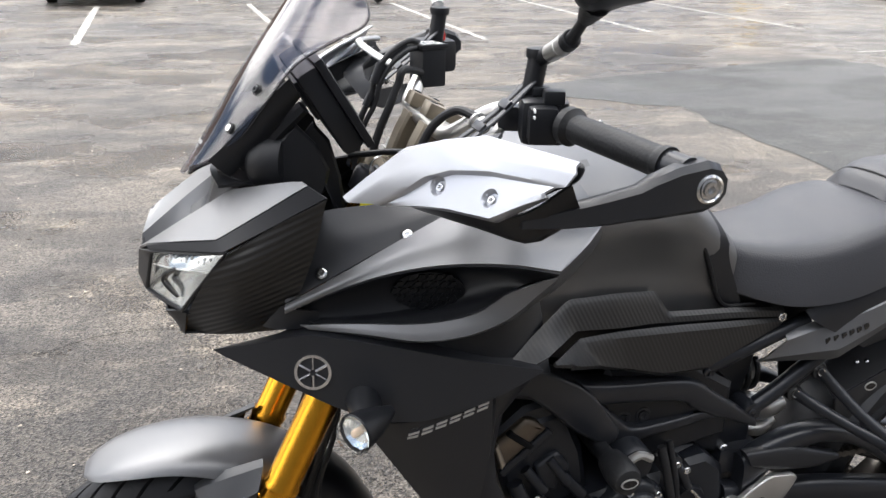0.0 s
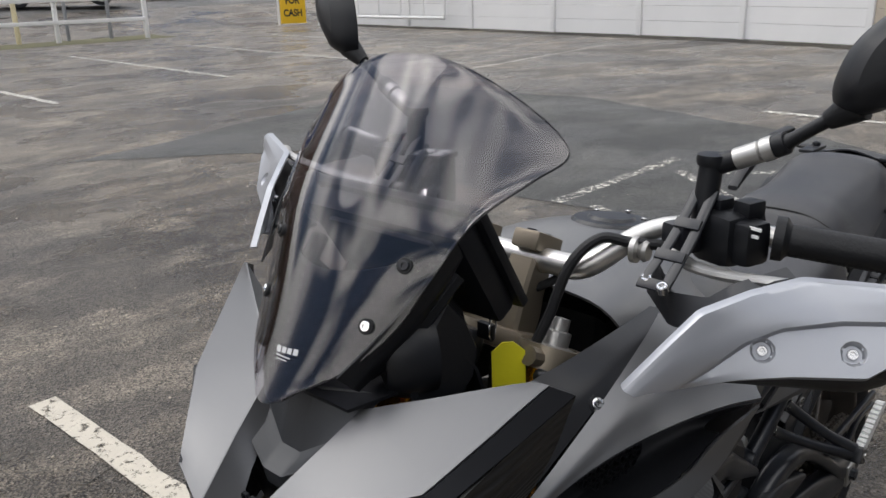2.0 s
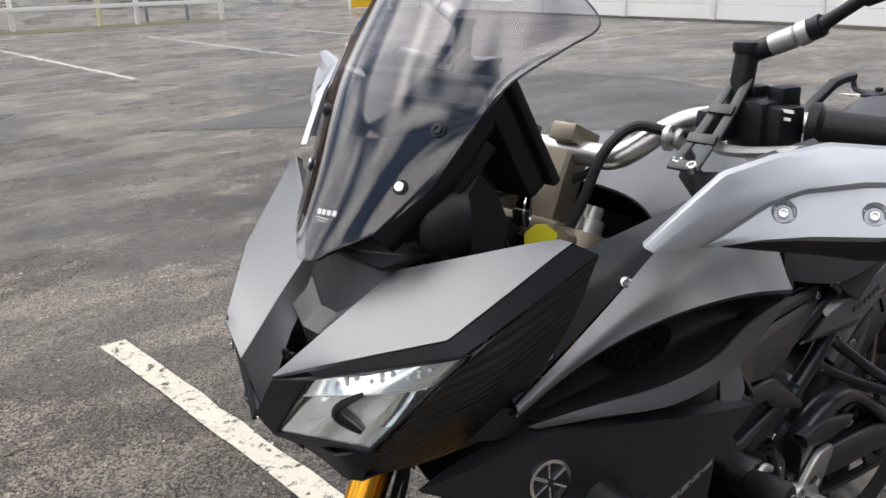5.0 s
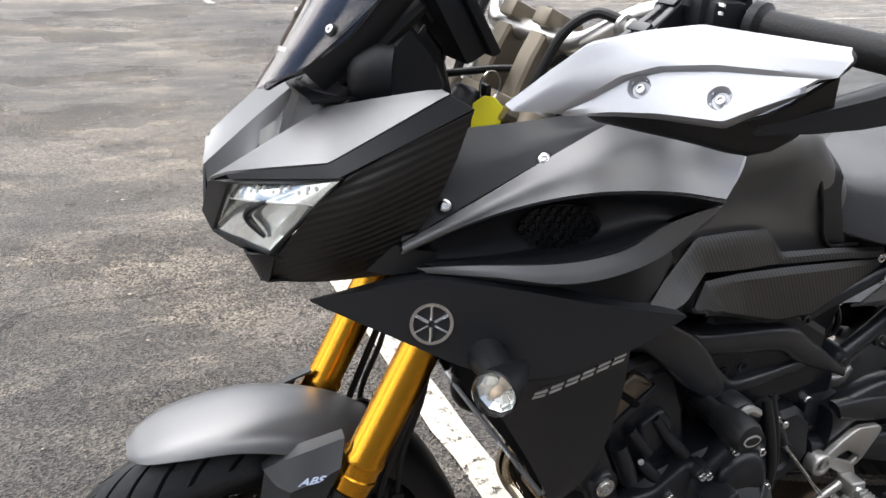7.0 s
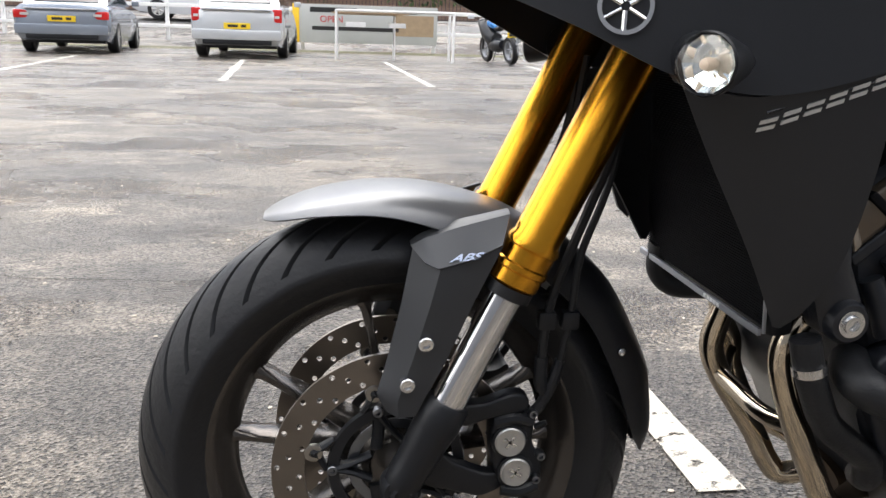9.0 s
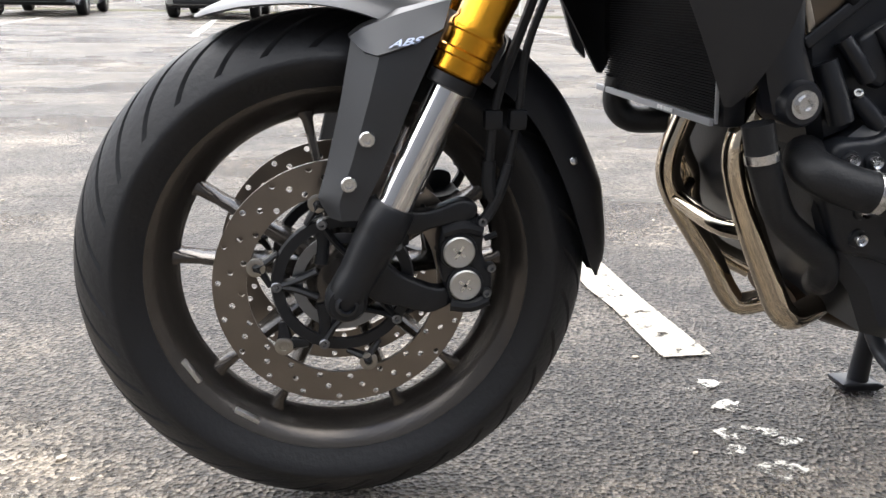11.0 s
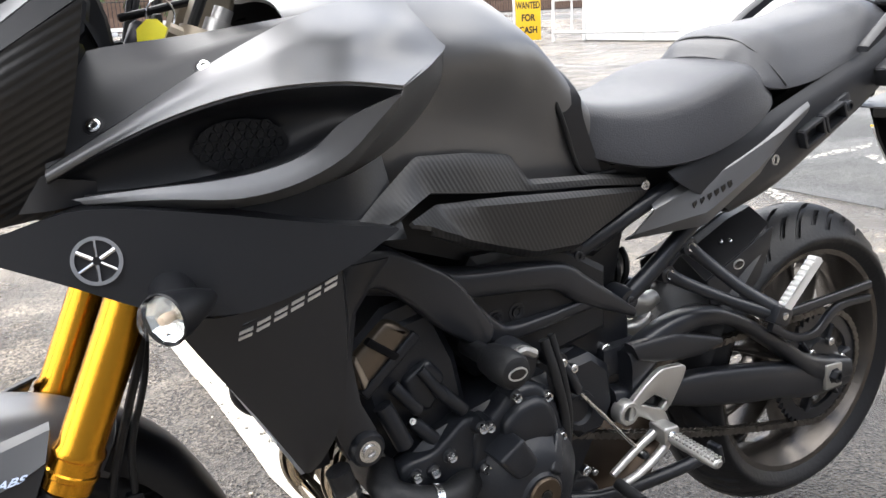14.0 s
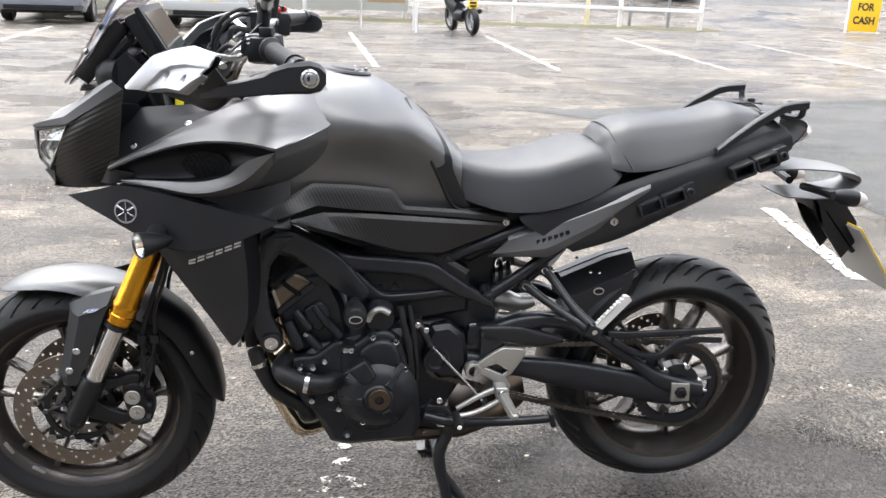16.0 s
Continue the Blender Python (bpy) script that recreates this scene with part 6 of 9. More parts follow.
for s in (-1, 1):
    a, b = Vector((0.474, s * 0.283, 1.162)), Vector((0.520, s * 0.430, 1.150))
    d = (b - a)
    bm = B()
    prof = [(0.012, 0.0), (0.023, 0.0), (0.023, 0.010), (0.0175, 0.014)]
    n = 26
    for i in range(n):
        y = 0.016 + (d.length - 0.024) * i / n
        prof += [(0.0165, y), (0.0172, y + (d.length - 0.024) / n * 0.5)]
    prof += [(0.0175, d.length - 0.006), (0.0195, d.length - 0.005), (0.0195, d.length + 0.002), (0.012, d.length + 0.002)]
    lathe(bm, prof, 24, along(a, d))
    part("grip", bm, M_RUBBER, bike, "black rubber handlebar grip")
    bm = lathe(B(), [(0.0, 0.0), (0.0165, 0.0), (0.0165, 0.03), (0.0, 0.03)], 20, along(b, d))
    part("bar_end_weight", bm, M_FRAME, bike)
    # switch block
    bm = B()
    c = Vector((0.462, s * 0.240, 1.160))
    q = Matrix.Rotation(radians(-17 * -s), 3, "Z")
    block(bm, c, (0.060, 0.052, 0.056), q, 0.012)
    block(bm, c + Vector((-0.012, s * 0.026, 0.0)), (0.036, 0.030, 0.046), q, 0.008)
    block(bm, c + Vector((0.004, s * 0.018, 0.031)), (0.026, 0.022, 0.018), q, 0.004)
    sw = part("switch_block", bm, M_BLACK, bike, "black handlebar switch block")
    bm = B()
    block(bm, c + Vector((0.0, s * -0.012, 0.033)), (0.022, 0.02, 0.012), q, 0.003)
    if s > 0:
        block(bm, c + Vector((0.012, s * 0.03, 0.03)), (0.022, 0.016, 0.012), q, 0.003)
    part("switch", bm, M_RED if s > 0 else M_BLACK, sw)
    if s < 0:
        for i in range(2):
            bm = B()
            block(bm, c + Vector((-0.0315 + 0.004, -0.036, 0.020 - i * 0.008)), (0.002, 0.022 - i * 0.006, 0.003), q)
            part("text_bar", bm, M_WHITEMARK, sw)
    # lever and perch
    bm = tube(B(), [(0.432, s * 0.185, 1.150), (0.407, s * 0.222, 1.140), (0.388, s * 0.256, 1.143), (0.367, s * 0.292, 1.151), (0.350, s * 0.345, 1.162), (0.374, s * 0.40, 1.156), (0.404, s * 0.445, 1.148)], [0.006, 0.009, 0.009, 0.0085, 0.0075, 0.007, 0.008], 10, 5, flat=0.65)
    part("lever", bm, M_ALU, bike, "bright alloy hand lever")
    bm = B()
    block(bm, (0.44, s * 0.205, 1.158), (0.046, 0.034, 0.032), Matrix.Rotation(radians(20 * s), 3, "Z"), 0.006)
    part("lever_perch", bm, M_FRAME, bike)
    # slotted stay from perch down to the hand guard
    bm = B()
    for o in (-0.0085, 0.0085):
        tube(bm, [(0.455, s * (0.215 + o), 1.205), (0.41, s * (0.214 + o * 1.2), 1.163), (0.360, s * (0.212 + o * 1.5), 1.127)], 0.0060, 10, 4, flat=0.42)
    for f in (0.0, 0.36, 0.70, 1.0):
        c = Vector((0.455 - 0.095 * f, s * (0.215 - 0.003 * f), 1.205 - 0.078 * f))
        block(bm, c, (0.012, 0.024 + 0.012 * f, 0.004), Matrix.Rotation(radians(-46), 3, "Y"), 0.0012)
    stay = part("guard_stay", bm, M_FRAME, bike, "slotted black steel stay")
    for o in (-0.015, 0.018):
        part("stay_bolt", bolt_mesh(B(), (0.360 - 0.4 * o, s * (0.212 + o * 0.75), 1.128), (-0.5, 0, 1), 0.006, 0.005), M_STEEL, stay)
    # mirror: stalk, bright extender, stem, head
    top = Vector((0.462, s * 0.216, 1.236))
    bm = B()
    rod(bm, (0.452, s * 0.214, 1.172), top, 0.0125, 16)
    lathe(bm, [(0.0, 0.0), (0.0155, 0.0), (0.0165, 0.006), (0.0155, 0.011), (0.0, 0.012)], 20, along(top - Vector((0, 0, 0.004)), Vector((0, 0, 1))))
    rod(bm, top - Vector((0, 0, 0.006)), (0.466, s * 0.242, 1.241), 0.011, 12)
    mir = part("mirror", bm, M_BLACK, bike, "black mirror on a stalk with a bright extender")
    e0, e1, e2, e3 = (Vector((x, s * y, z)) for x, y, z in ((0.466, 0.240, 1.240), (0.470, 0.276, 1.256), (0.470, 0.288, 1.262), (0.466, 0.338, 1.296)))
    d = e1 - e0
    part("mirror_extender", lathe(B(), [(0.0, 0.0), (0.0115, 0.0), (0.0115, d.length * 0.62), (0.0095, d.length * 0.66), (0.0125, d.length * 0.72), (0.0125, d.length), (0.0, d.length)], 16, along(e0, d)), M_ALU, mir, "bright alloy extender")
    bm = tube(B(), [e1, e2, e2 + (e3 - e2) * 0.1, e3], [0.0115, 0.0115, 0.0072, 0.0065], 12, 3)
    part("mirror_stem", bm, M_BLACK, mir)
    bm = tube(B(), [e3 - (e3 - e2) * 0.25, e3, e3 + (e3 - e2) * 0.3], [0.0095, 0.013, 0.017], 12, 3)
    part("mirror_boot", bm, M_RUBBER, mir)
    # head: a rounded shell, glass to the rear
    u = Vector((0.50, s * 0.84, 0.20)).normalized()
    v = (Vector((0.10, s * 0.10, 1.0)) - u * u.dot(Vector((0.10, s * 0.10, 1.0)))).normalized()
    c = e3 + u * 0.070 + v * 0.042
    w = u.cross(v).normalized()
    if w.x > 0:
        w = -w
    outline = [(-0.078, -0.030), (-0.070, -0.002), (-0.046, 0.026), (0.0, 0.048), (0.055, 0.055), (0.088, 0.046), (0.092, 0.030), (0.076, -0.004), (0.046, -0.034), (0.020, -0.041), (-0.030, -0.043), (-0.060, -0.046)]
    ring = resample(curve_pts(outline, 4, True) + [np.array(outline[0])], 49)[:-1]
    rows = []
    for f, dp in ((0.96, 0.004), (1.0, 0.0), (1.0, 0.010), (0.95, 0.024), (0.82, 0.036), (0.46, 0.044), (0.12, 0.047)):
        rows.append([c + u * (p[0] * f) + v * (p[1] * f) + w * dp for p in ring])
    bm = B()
    vs = grid_faces(bm, rows, close_v=True)
    cap(bm, vs[-1])
    part("mirror_shell", bm, M_BLACK, mir)
    bm = B()
    cap(bm, [bm.verts.new(c + u * (p[0] * 0.96) + v * (p[1] * 0.96) + w * 0.003) for p in ring])
    part("mirror_glass", bm, material("mirror_glass", (0.8, 0.82, 0.82), 0.03, 1.0, 0.01, 3, 50, 0.0), mir, "mirror glass")

    # hand guard: silver shield with two dished screws, black arm back to the bar end
    up = both([(0.211, -0.271, 1.088), (0.240, -0.289, 1.118), (0.270, -0.307, 1.147), (0.306, -0.334, 1.160), (0.342, -0.364, 1.169), (0.396, -0.477, 1.166)], s)
    ub = both([(0.214, -0.277, 1.085), (0.244, -0.297, 1.112), (0.276, -0.318, 1.137), (0.308, -0.348, 1.149), (0.340, -0.382, 1.156), (0.394, -0.483, 1.161)], s)
    groove = both([(0.243, -0.299, 1.088), (0.262, -0.315, 1.103), (0.287, -0.337, 1.127), (0.310, -0.360, 1.139), (0.340, -0.398, 1.145), (0.387, -0.479, 1.149)], s)
    g2 = both([(0.251, -0.300, 1.088), (0.270, -0.316, 1.101), (0.2945, -0.337, 1.123), (0.316, -0.358, 1.134), (0.3435, -0.396, 1.140), (0.381, -0.468, 1.145)], s)
    lo = both([(0.252, -0.301, 1.0875), (0.264, -0.315, 1.091), (0.280, -0.338, 1.096), (0.302, -0.374, 1.101), (0.331, -0.424, 1.104), (0.371, -0.463, 1.137)], s)
    lo2 = both([(0.262, -0.294, 1.085), (0.276, -0.306, 1.087), (0.292, -0.329, 1.091), (0.313, -0.364, 1.095), (0.342, -0.414, 1.098), (0.379, -0.454, 1.133)], s)
    bm = sheet(B(), [[(x + 0.006, y + (0.005 if s < 0 else -0.005), z + 0.001) for x, y, z in up], up, ub, groove, g2, lo, lo2], 64, 6, 0.003, True, (1, 2, 3, 4, 5), True)
    bmesh.ops.recalc_face_normals(bm, faces=bm.faces)
    tree = BVHTree.FromBMesh(bm)
    dishes = []
    for px, py, pz in ((0.295, -0.352, 1.119), (0.328, -0.415, 1.121)):
        at, nrm, *_ = tree.ray_cast(Vector((px - 0.2 * 0.82, s * (-py + 0.2 * 0.5), pz)), Vector((0.82, -s * 0.5, 0)))
        dishes.append((at.copy(), (nrm if nrm.x < 0 else -nrm).copy()))
    gone = [f for f in bm.faces if min((f.calc_center_median() - h).length for h, _ in dishes) < 0.0100]
    bmesh.ops.delete(bm, geom=gone, context="FACES")
    for vert in {q for e in bm.edges if e.is_boundary for q in e.verts}:
        for h, nrm in dishes:
            d = vert.co - h
            if d.length < 0.018 and d.dot(nrm) > -0.0016:
                flat = d - nrm * d.dot(nrm)
                vert.co = h + nrm * d.dot(nrm) + flat.normalized() * 0.0108
    hg = part("hand_guard", bm, M_SILVER, bike, "silver hand guard shield with black arm")
    for h, w in dishes:
        bm = lathe(B(), [(0.0112, -0.0006), (0.0098, -0.0016), (0.0076, -0.0065), (0.0, -0.0070)], 28, along(h, w), hollow=True)
        part("screw_dish", bm, M_SILVER, hg)
        part("guard_screw", bolt_mesh(B(), h - w * 0.0072, w, 0.0048, 0.0042), M_STEEL, hg)
    bm = sheet(B(), [both([(0.400, -0.195, 1.136), (0.366, -0.230, 1.122), (0.347, -0.278, 1.131), (0.346, -0.304, 1.152), (0.374, -0.336, 1.166)], s), both([(0.388, -0.192, 1.106), (0.364, -0.232, 1.088), (0.337, -0.265, 1.100), (0.312, -0.316, 1.136), (0.347, -0.368, 1.156)], s)], 20, 3, 0.004, straight=True)
    part("guard_tab", bm, M_BODYBLACK, hg)
    lining = [[(x + 0.0105, y + (0.0070 if s < 0 else -0.0070), z) for x, y, z in q] for q in (up, ub, groove, lo)]
    part("guard_lining", sheet(B(), lining, 24, 3, 0.002), M_BLACK, hg)
    # black carrier under the shield
    bm = sheet(B(), [both([(0.27, -0.30, 1.092), (0.318, -0.372, 1.096), (0.36, -0.43, 1.108), (0.395, -0.47, 1.150)], s), both([(0.30, -0.298, 1.078), (0.345, -0.36, 1.074), (0.382, -0.416, 1.074), (0.415, -0.452, 1.118)], s), both([(0.33, -0.285, 1.085), (0.38, -0.34, 1.088), (0.41, -0.40, 1.092), (0.43, -0.44, 1.12)], s)], 12, 4, 0.004)
    part("guard_carrier", bm, M_BLACK, hg)
    bm = B()
    rows = []
    for x, y, z, h, t in ((0.362, -0.425, 1.097, 0.010, 0.008), (0.400, -0.448, 1.108, 0.022, 0.010), (0.440, -0.458, 1.116, 0.030, 0.011), (0.470, -0.462, 1.122, 0.034, 0.011), (0.482, -0.465, 1.127, 0.042, 0.013), (0.510, -0.464, 1.133, 0.050, 0.014), (0.545, -0.458, 1.135, 0.054, 0.015), (0.562, -0.454, 1.134, 0.044, 0.014), (0.572, -0.452, 1.133, 0.020, 0.012)):
        yy = y if s < 0 else -y
        rows.append([(x, yy + t * a, z + h / 2 * b) for a, b in ((-1, -0.8), (-1, 0.75), (-0.5, 1), (0.6, 1), (1, 0.8), (1, -0.8), (0.5, -1), (-0.6, -1))])
    vs = grid_faces(bm, rows, close_v=True)
    cap(bm, vs[0])
    cap(bm, vs[-1])
    part("guard_arm", bm, M_BODYBLACK, hg, "black hand guard arm")
    bm = lathe(B(), [(0.0155, -0.002), (0.0155, 0.003), (0.013, 0.0045), (0.0105, 0.002), (0.008, 0.003), (0.0075, 0.006), (0.0045, 0.006), (0.004, 0.001), (0.0, 0.001)], 28, along(Vector((0.545, s * 0.472, 1.134)), Vector((0, s, 0))))
    part("bar_end_bolt", bm, M_STEEL, hg, "bright bar end bolt")

bpy.context.view_layer.update()
# brake reservoir with printed lid
q = Matrix.Rotation(radians(14), 3, "Z")
bm = B()
block(bm, (0.424, 0.152, 1.170), (0.044, 0.046, 0.062), q, 0.005)
res = part("brake_reservoir", bm, M_BLACK, bike, "black square brake fluid reservoir")
bm = B()
block(bm, (0.424, 0.152, 1.203), (0.048, 0.050, 0.008), q, 0.002)
part("lid", bm, M_BLACK, res)
for i in range(5):
    for j in range(2):
        bm = B()
        block(bm, Vector((0.424, 0.152, 1.2074)) + q @ Vector((-0.016 + 0.0078 * i, -0.011 + 0.022 * j - 0.003 * (i % 2), 0)), (0.0030, 0.018 - 0.004 * ((i + j) % 3), 0.0008), q)
        part("text_bar", bm, M_WHITEMARK, res)
# cables
for pts, r in (([(0.430, -0.195, 1.146), (0.404, -0.160, 1.150), (0.384, -0.132, 1.154), (0.356, -0.114, 1.128), (0.334, -0.104, 1.075), (0.316, -0.092, 1.03), (0.30, -0.08, 0.97)], 0.0060),
               ([(0.408, 0.150, 1.208), (0.386, 0.134, 1.212), (0.354, 0.122, 1.195), (0.332, 0.118, 1.166), (0.322, 0.115, 1.131), (0.304, 0.110, 1.096), (0.285, 0.10, 1.03)], 0.0048),
               ([(0.408, 0.142, 1.200), (0.384, 0.126, 1.199), (0.358, 0.116, 1.182), (0.338, 0.112, 1.154), (0.326, 0.108, 1.118), (0.308, 0.104, 1.085), (0.288, 0.095, 1.02)], 0.0042),
               ([(0.420, 0.140, 1.160), (0.374, 0.106, 1.172), (0.363, 0.101, 1.151), (0.349, 0.098, 1.120), (0.331, 0.095, 1.081), (0.317, 0.090, 1.041), (0.300, 0.085, 0.98)], 0.0066),
               ([(0.40, -0.12, 1.13), (0.37, -0.06, 1.085), (0.32, 0.0, 1.07), (0.27, 0.03, 1.06)], 0.005)):
    part("cable", tube(B(), pts, r, 10, 8), M_RUBBER, bike)
bm = lathe(B(), [(0.0, 0.0), (0.010, 0.0), (0.012, 0.004), (0.008, 0.01), (0.0145, 0.012), (0.0145, 0.018), (0.006, 0.02), (0.0, 0.03)], 16, along(Vector((0.408, -0.178, 1.142)), Vector((-0.1, 0.9, 0.0))))
part("cable_adjuster", bm, M_ALU, bike, "bright cable adjuster wheel")
for at, end, r in (((0.341, 0.119, 1.180), (0.328, 0.116, 1.150), 0.0085), ((0.323, 0.114, 1.134), (0.314, 0.112, 1.116), 0.0075)):
    part("cable_sleeve", rod(B(), at, end, r, 14), M_BLACK, bike)
# lock, key and yellow tag
bm = lathe(B(), [(0.0, -0.03), (0.026, -0.03), (0.026, 0.0), (0.022, 0.006), (0.0, 0.008)], 24, along(on_fork(-0.01, 1.03) + Vector((-0.045, 0, 0.012)), FORK))
part("ignition_lock", bm, M_FRAME, bike)
keys = thing("key_tag", "yellow plastic tag on a key ring in the ignition", "key")
bm = tube(B(), [Vector((0.300, -0.052, 1.060)) + Vector((0.018 * math.cos(a * 0.4488), 0.010 * math.cos(a * 0.4488), 0.018 * math.sin(a * 0.4488))) for a in range(15)], 0.0012, 6, 2)
part("key_ring", bm, M_STEEL, keys)
bm = B()
block(bm, (0.297, -0.045, 1.052), (0.008, 0.022, 0.02), None, 0.003)
part("key", bm, M_BLACK, keys)
bm = B()
plate(bm, [(-0.018, -0.046), (0.018, -0.046), (0.018, 0.010), (0.006, 0.020), (-0.006, 0.020), (-0.018, 0.010)], -0.0012, 0.0012)
bmesh.ops.transform(bm, matrix=Matrix.Translation((0.280, -0.090, 1.036)) @ Matrix.Rotation(radians(-42), 4, "Z") @ Matrix.Rotation(radians(-8), 4, "X"), verts=bm.verts)
part("tag", bm, M_YELLOW, keys)

# the bars stand a little high on the far side
for ob in bike.children_recursive:
    if ob.name.split(".")[0] in ("handlebar", "grip", "bar_end_weight", "switch_block", "switch", "lever", "lever_perch", "guard_stay", "stay_bolt", "mirror", "mirror_extender", "mirror_stem", "mirror_boot", "mirror_shell", "mirror_glass", "hand_guard", "screw_dish", "guard_screw", "guard_carrier", "guard_arm", "bar_end_bolt"):
        for vert in ob.data.vertices:
            vert.co.z += 0.085 * max(0.0, vert.co.y - 0.05)
    if ob.name.split(".")[0] in ("nose_cowl", "cowl_edge", "cowl_inner", "nose_cheek", "headlamp", "lamp_surround", "lamp_floor", "bowl", "bowl_side", "lamp_cluster", "lamp_divider", "lamp_ridge", "lamp_seal"):
        for vert in ob.data.vertices:
            out = max(0.0, vert.co.y - 0.02)
            vert.co.z += 0.075 * out
            vert.co.y += 0.10 * out

# ---- fairings ----
for s in (-1, 1):
    # black infill panel beside the yoke
    bm = sheet(B(), [both([(0.165, -0.118, 1.005), (0.205, -0.125, 1.026), (0.31, -0.140, 1.036), (0.43, -0.152, 1.050), (0.46, -0.15, 1.055)], s), both([(0.160, -0.140, 0.975), (0.205, -0.151, 0.990), (0.312, -0.172, 1.020), (0.42, -0.178, 1.048), (0.46, -0.17, 1.056)], s), both([(0.148, -0.172, 0.921), (0.222, -0.178, 0.960), (0.312, -0.184, 1.006), (0.42, -0.182, 1.047), (0.46, -0.172, 1.056)], s)], 16, 4, 0.003, True, (1,))
    infill = part("infill_panel", bm, M_BODYBLACK, bike, "black infill panel above the fairing")
    for px, py, pz in ((0.196, -0.150, 0.958), (0.306, -0.174, 1.006)):
        fm, at = skin_frame(infill, px, pz, s)
        way = fm.to_3x3() @ Vector((0, 1, 0))
        part("screw_collar", lathe(B(), [(0.0105, -0.002), (0.0105, 0.0008), (0.0085, 0.0012), (0.0078, 0.0004)], 22, along(at, way), hollow=True), M_BLACK, infill)
        part("panel_screw", bolt_mesh(B(), at, way, 0.0070, 0.0034), M_STEEL, infill)
    # grey wing
    w_top = both([(0.148, -0.176, 0.920), (0.224, -0.183, 0.960), (0.313, -0.187, 1.007), (0.412, -0.180, 1.049), (0.500, -0.158, 1.068), (0.575, -0.135, 1.078)], s)
    w_mid = both([(0.146, -0.180, 0.916), (0.215, -0.192, 0.950), (0.295, -0.207, 0.988), (0.390, -0.222, 1.019), (0.490, -0.222, 1.030), (0.588, -0.184, 1.012)], s)
    w_low = both([(0.145, -0.178, 0.912), (0.205, -0.191, 0.939), (0.270, -0.212, 0.964), (0.340, -0.240, 0.981), (0.415, -0.266, 0.984), (0.478, -0.284, 0.975)], s)
    bm = sheet(B(), [w_top, w_mid, w_low], 26, 6, 0.003)
    wing = part("fairing_wing", bm, M_BODY, bike, "matt grey upper fairing wing")
    # rear flank of the wing, falling back to the tank
    bm = sheet(B(), [both([(0.588, -0.184, 1.012), (0.545, -0.232, 0.995), (0.478, -0.284, 0.975)], s), both([(0.594, -0.172, 0.975), (0.545, -0.216, 0.962), (0.470, -0.268, 0.944)], s), both([(0.565, -0.160, 0.930), (0.505, -0.196, 0.905), (0.420, -0.235, 0.893)], s), both([(0.510, -0.150, 0.885), (0.455, -0.170, 0.870), (0.400, -0.19, 0.862)], s)], 16, 5, 0.003)
    part("wing_flank", bm, M_BODY, wing)
    # scoop: dark throat, mesh, lower lip
    bm = sheet(B(), [w_low, both([(0.150, -0.160, 0.905), (0.21, -0.165, 0.925), (0.275, -0.168, 0.945), (0.345, -0.180, 0.955), (0.41, -0.205, 0.955), (0.455, -0.245, 0.950)], s), both([(0.17, -0.162, 0.892), (0.24, -0.165, 0.890), (0.30, -0.170, 0.893), (0.35, -0.182, 0.903), (0.40, -0.21, 0.918), (0.44, -0.24, 0.938)], s), both([(0.185, -0.178, 0.889), (0.242, -0.200, 0.893), (0.300, -0.222, 0.896), (0.345, -0.238, 0.903), (0.385, -0.25, 0.918), (0.43, -0.262, 0.945)], s)], 22, 5, 0.002)
    part("scoop_throat", bm, M_BODYBLACK, wing)
    bm = sheet(B(), [both([(0.165, -0.174, 0.890), (0.242, -0.200, 0.893), (0.300, -0.222, 0.896), (0.345, -0.238, 0.903), (0.385, -0.252, 0.918), (0.415, -0.264, 0.945), (0.45, -0.276, 0.962)], s), both([(0.175, -0.178, 0.887), (0.245, -0.208, 0.885), (0.311, -0.236, 0.880), (0.365, -0.255, 0.890), (0.415, -0.268, 0.913), (0.450, -0.276, 0.945), (0.475, -0.283, 0.970)], s), both([(0.18, -0.170, 0.884), (0.25, -0.195, 0.874), (0.315, -0.215, 0.868), (0.375, -0.228, 0.875), (0.425, -0.238, 0.893), (0.452, -0.252, 0.920), (0.470, -0.268, 0.944)], s)], 22, 4, 0.003, True, (1,))
    part("scoop_lip", bm, M_BODY, wing)
    bm = lathe(B(), [(0.0, 0.0005), (0.044, 0.0005), (0.044, -0.003), (0.0, -0.003)], 36, Matrix.Translation((0.336, s * 0.182, 0.924)) @ Matrix.Rotation(radians(14 * s), 4, "Z") @ Matrix.Diagonal((1.1, 1, 0.62, 1)))
    part("scoop_hole", bm, M_BLACK, wing)
    bm = B()
    for i in range(8):
        for j in range(5):
            x, z = 0.292 + 0.0115 * i + (0.0058 if j % 2 else 0), 0.904 + 0.0098 * j
            if (x - 0.335) ** 2 / 0.046**2 + (z - 0.923) ** 2 / 0.026**2 < 1.0:
                lathe(bm, [(0.0042, -0.002), (0.0064, -0.002), (0.0064, 0.002), (0.0042, 0.002)], 6, Matrix.Translation((x, s * (0.1865 + 0.25 * (x - 0.336)), z)), True)
    part("scoop_mesh", bm, M_BLACK, wing, "black honeycomb mesh")
    bm = sheet(B(), [both([(0.120, -0.130, 0.925), (0.150, -0.166, 0.914), (0.190, -0.168, 0.905)], s), both([(0.115, -0.128, 0.875), (0.145, -0.160, 0.880), (0.190, -0.165, 0.886)], s)], 8, 3, 0.003)
    part("wing_root", bm, M_BODYBLACK, wing)
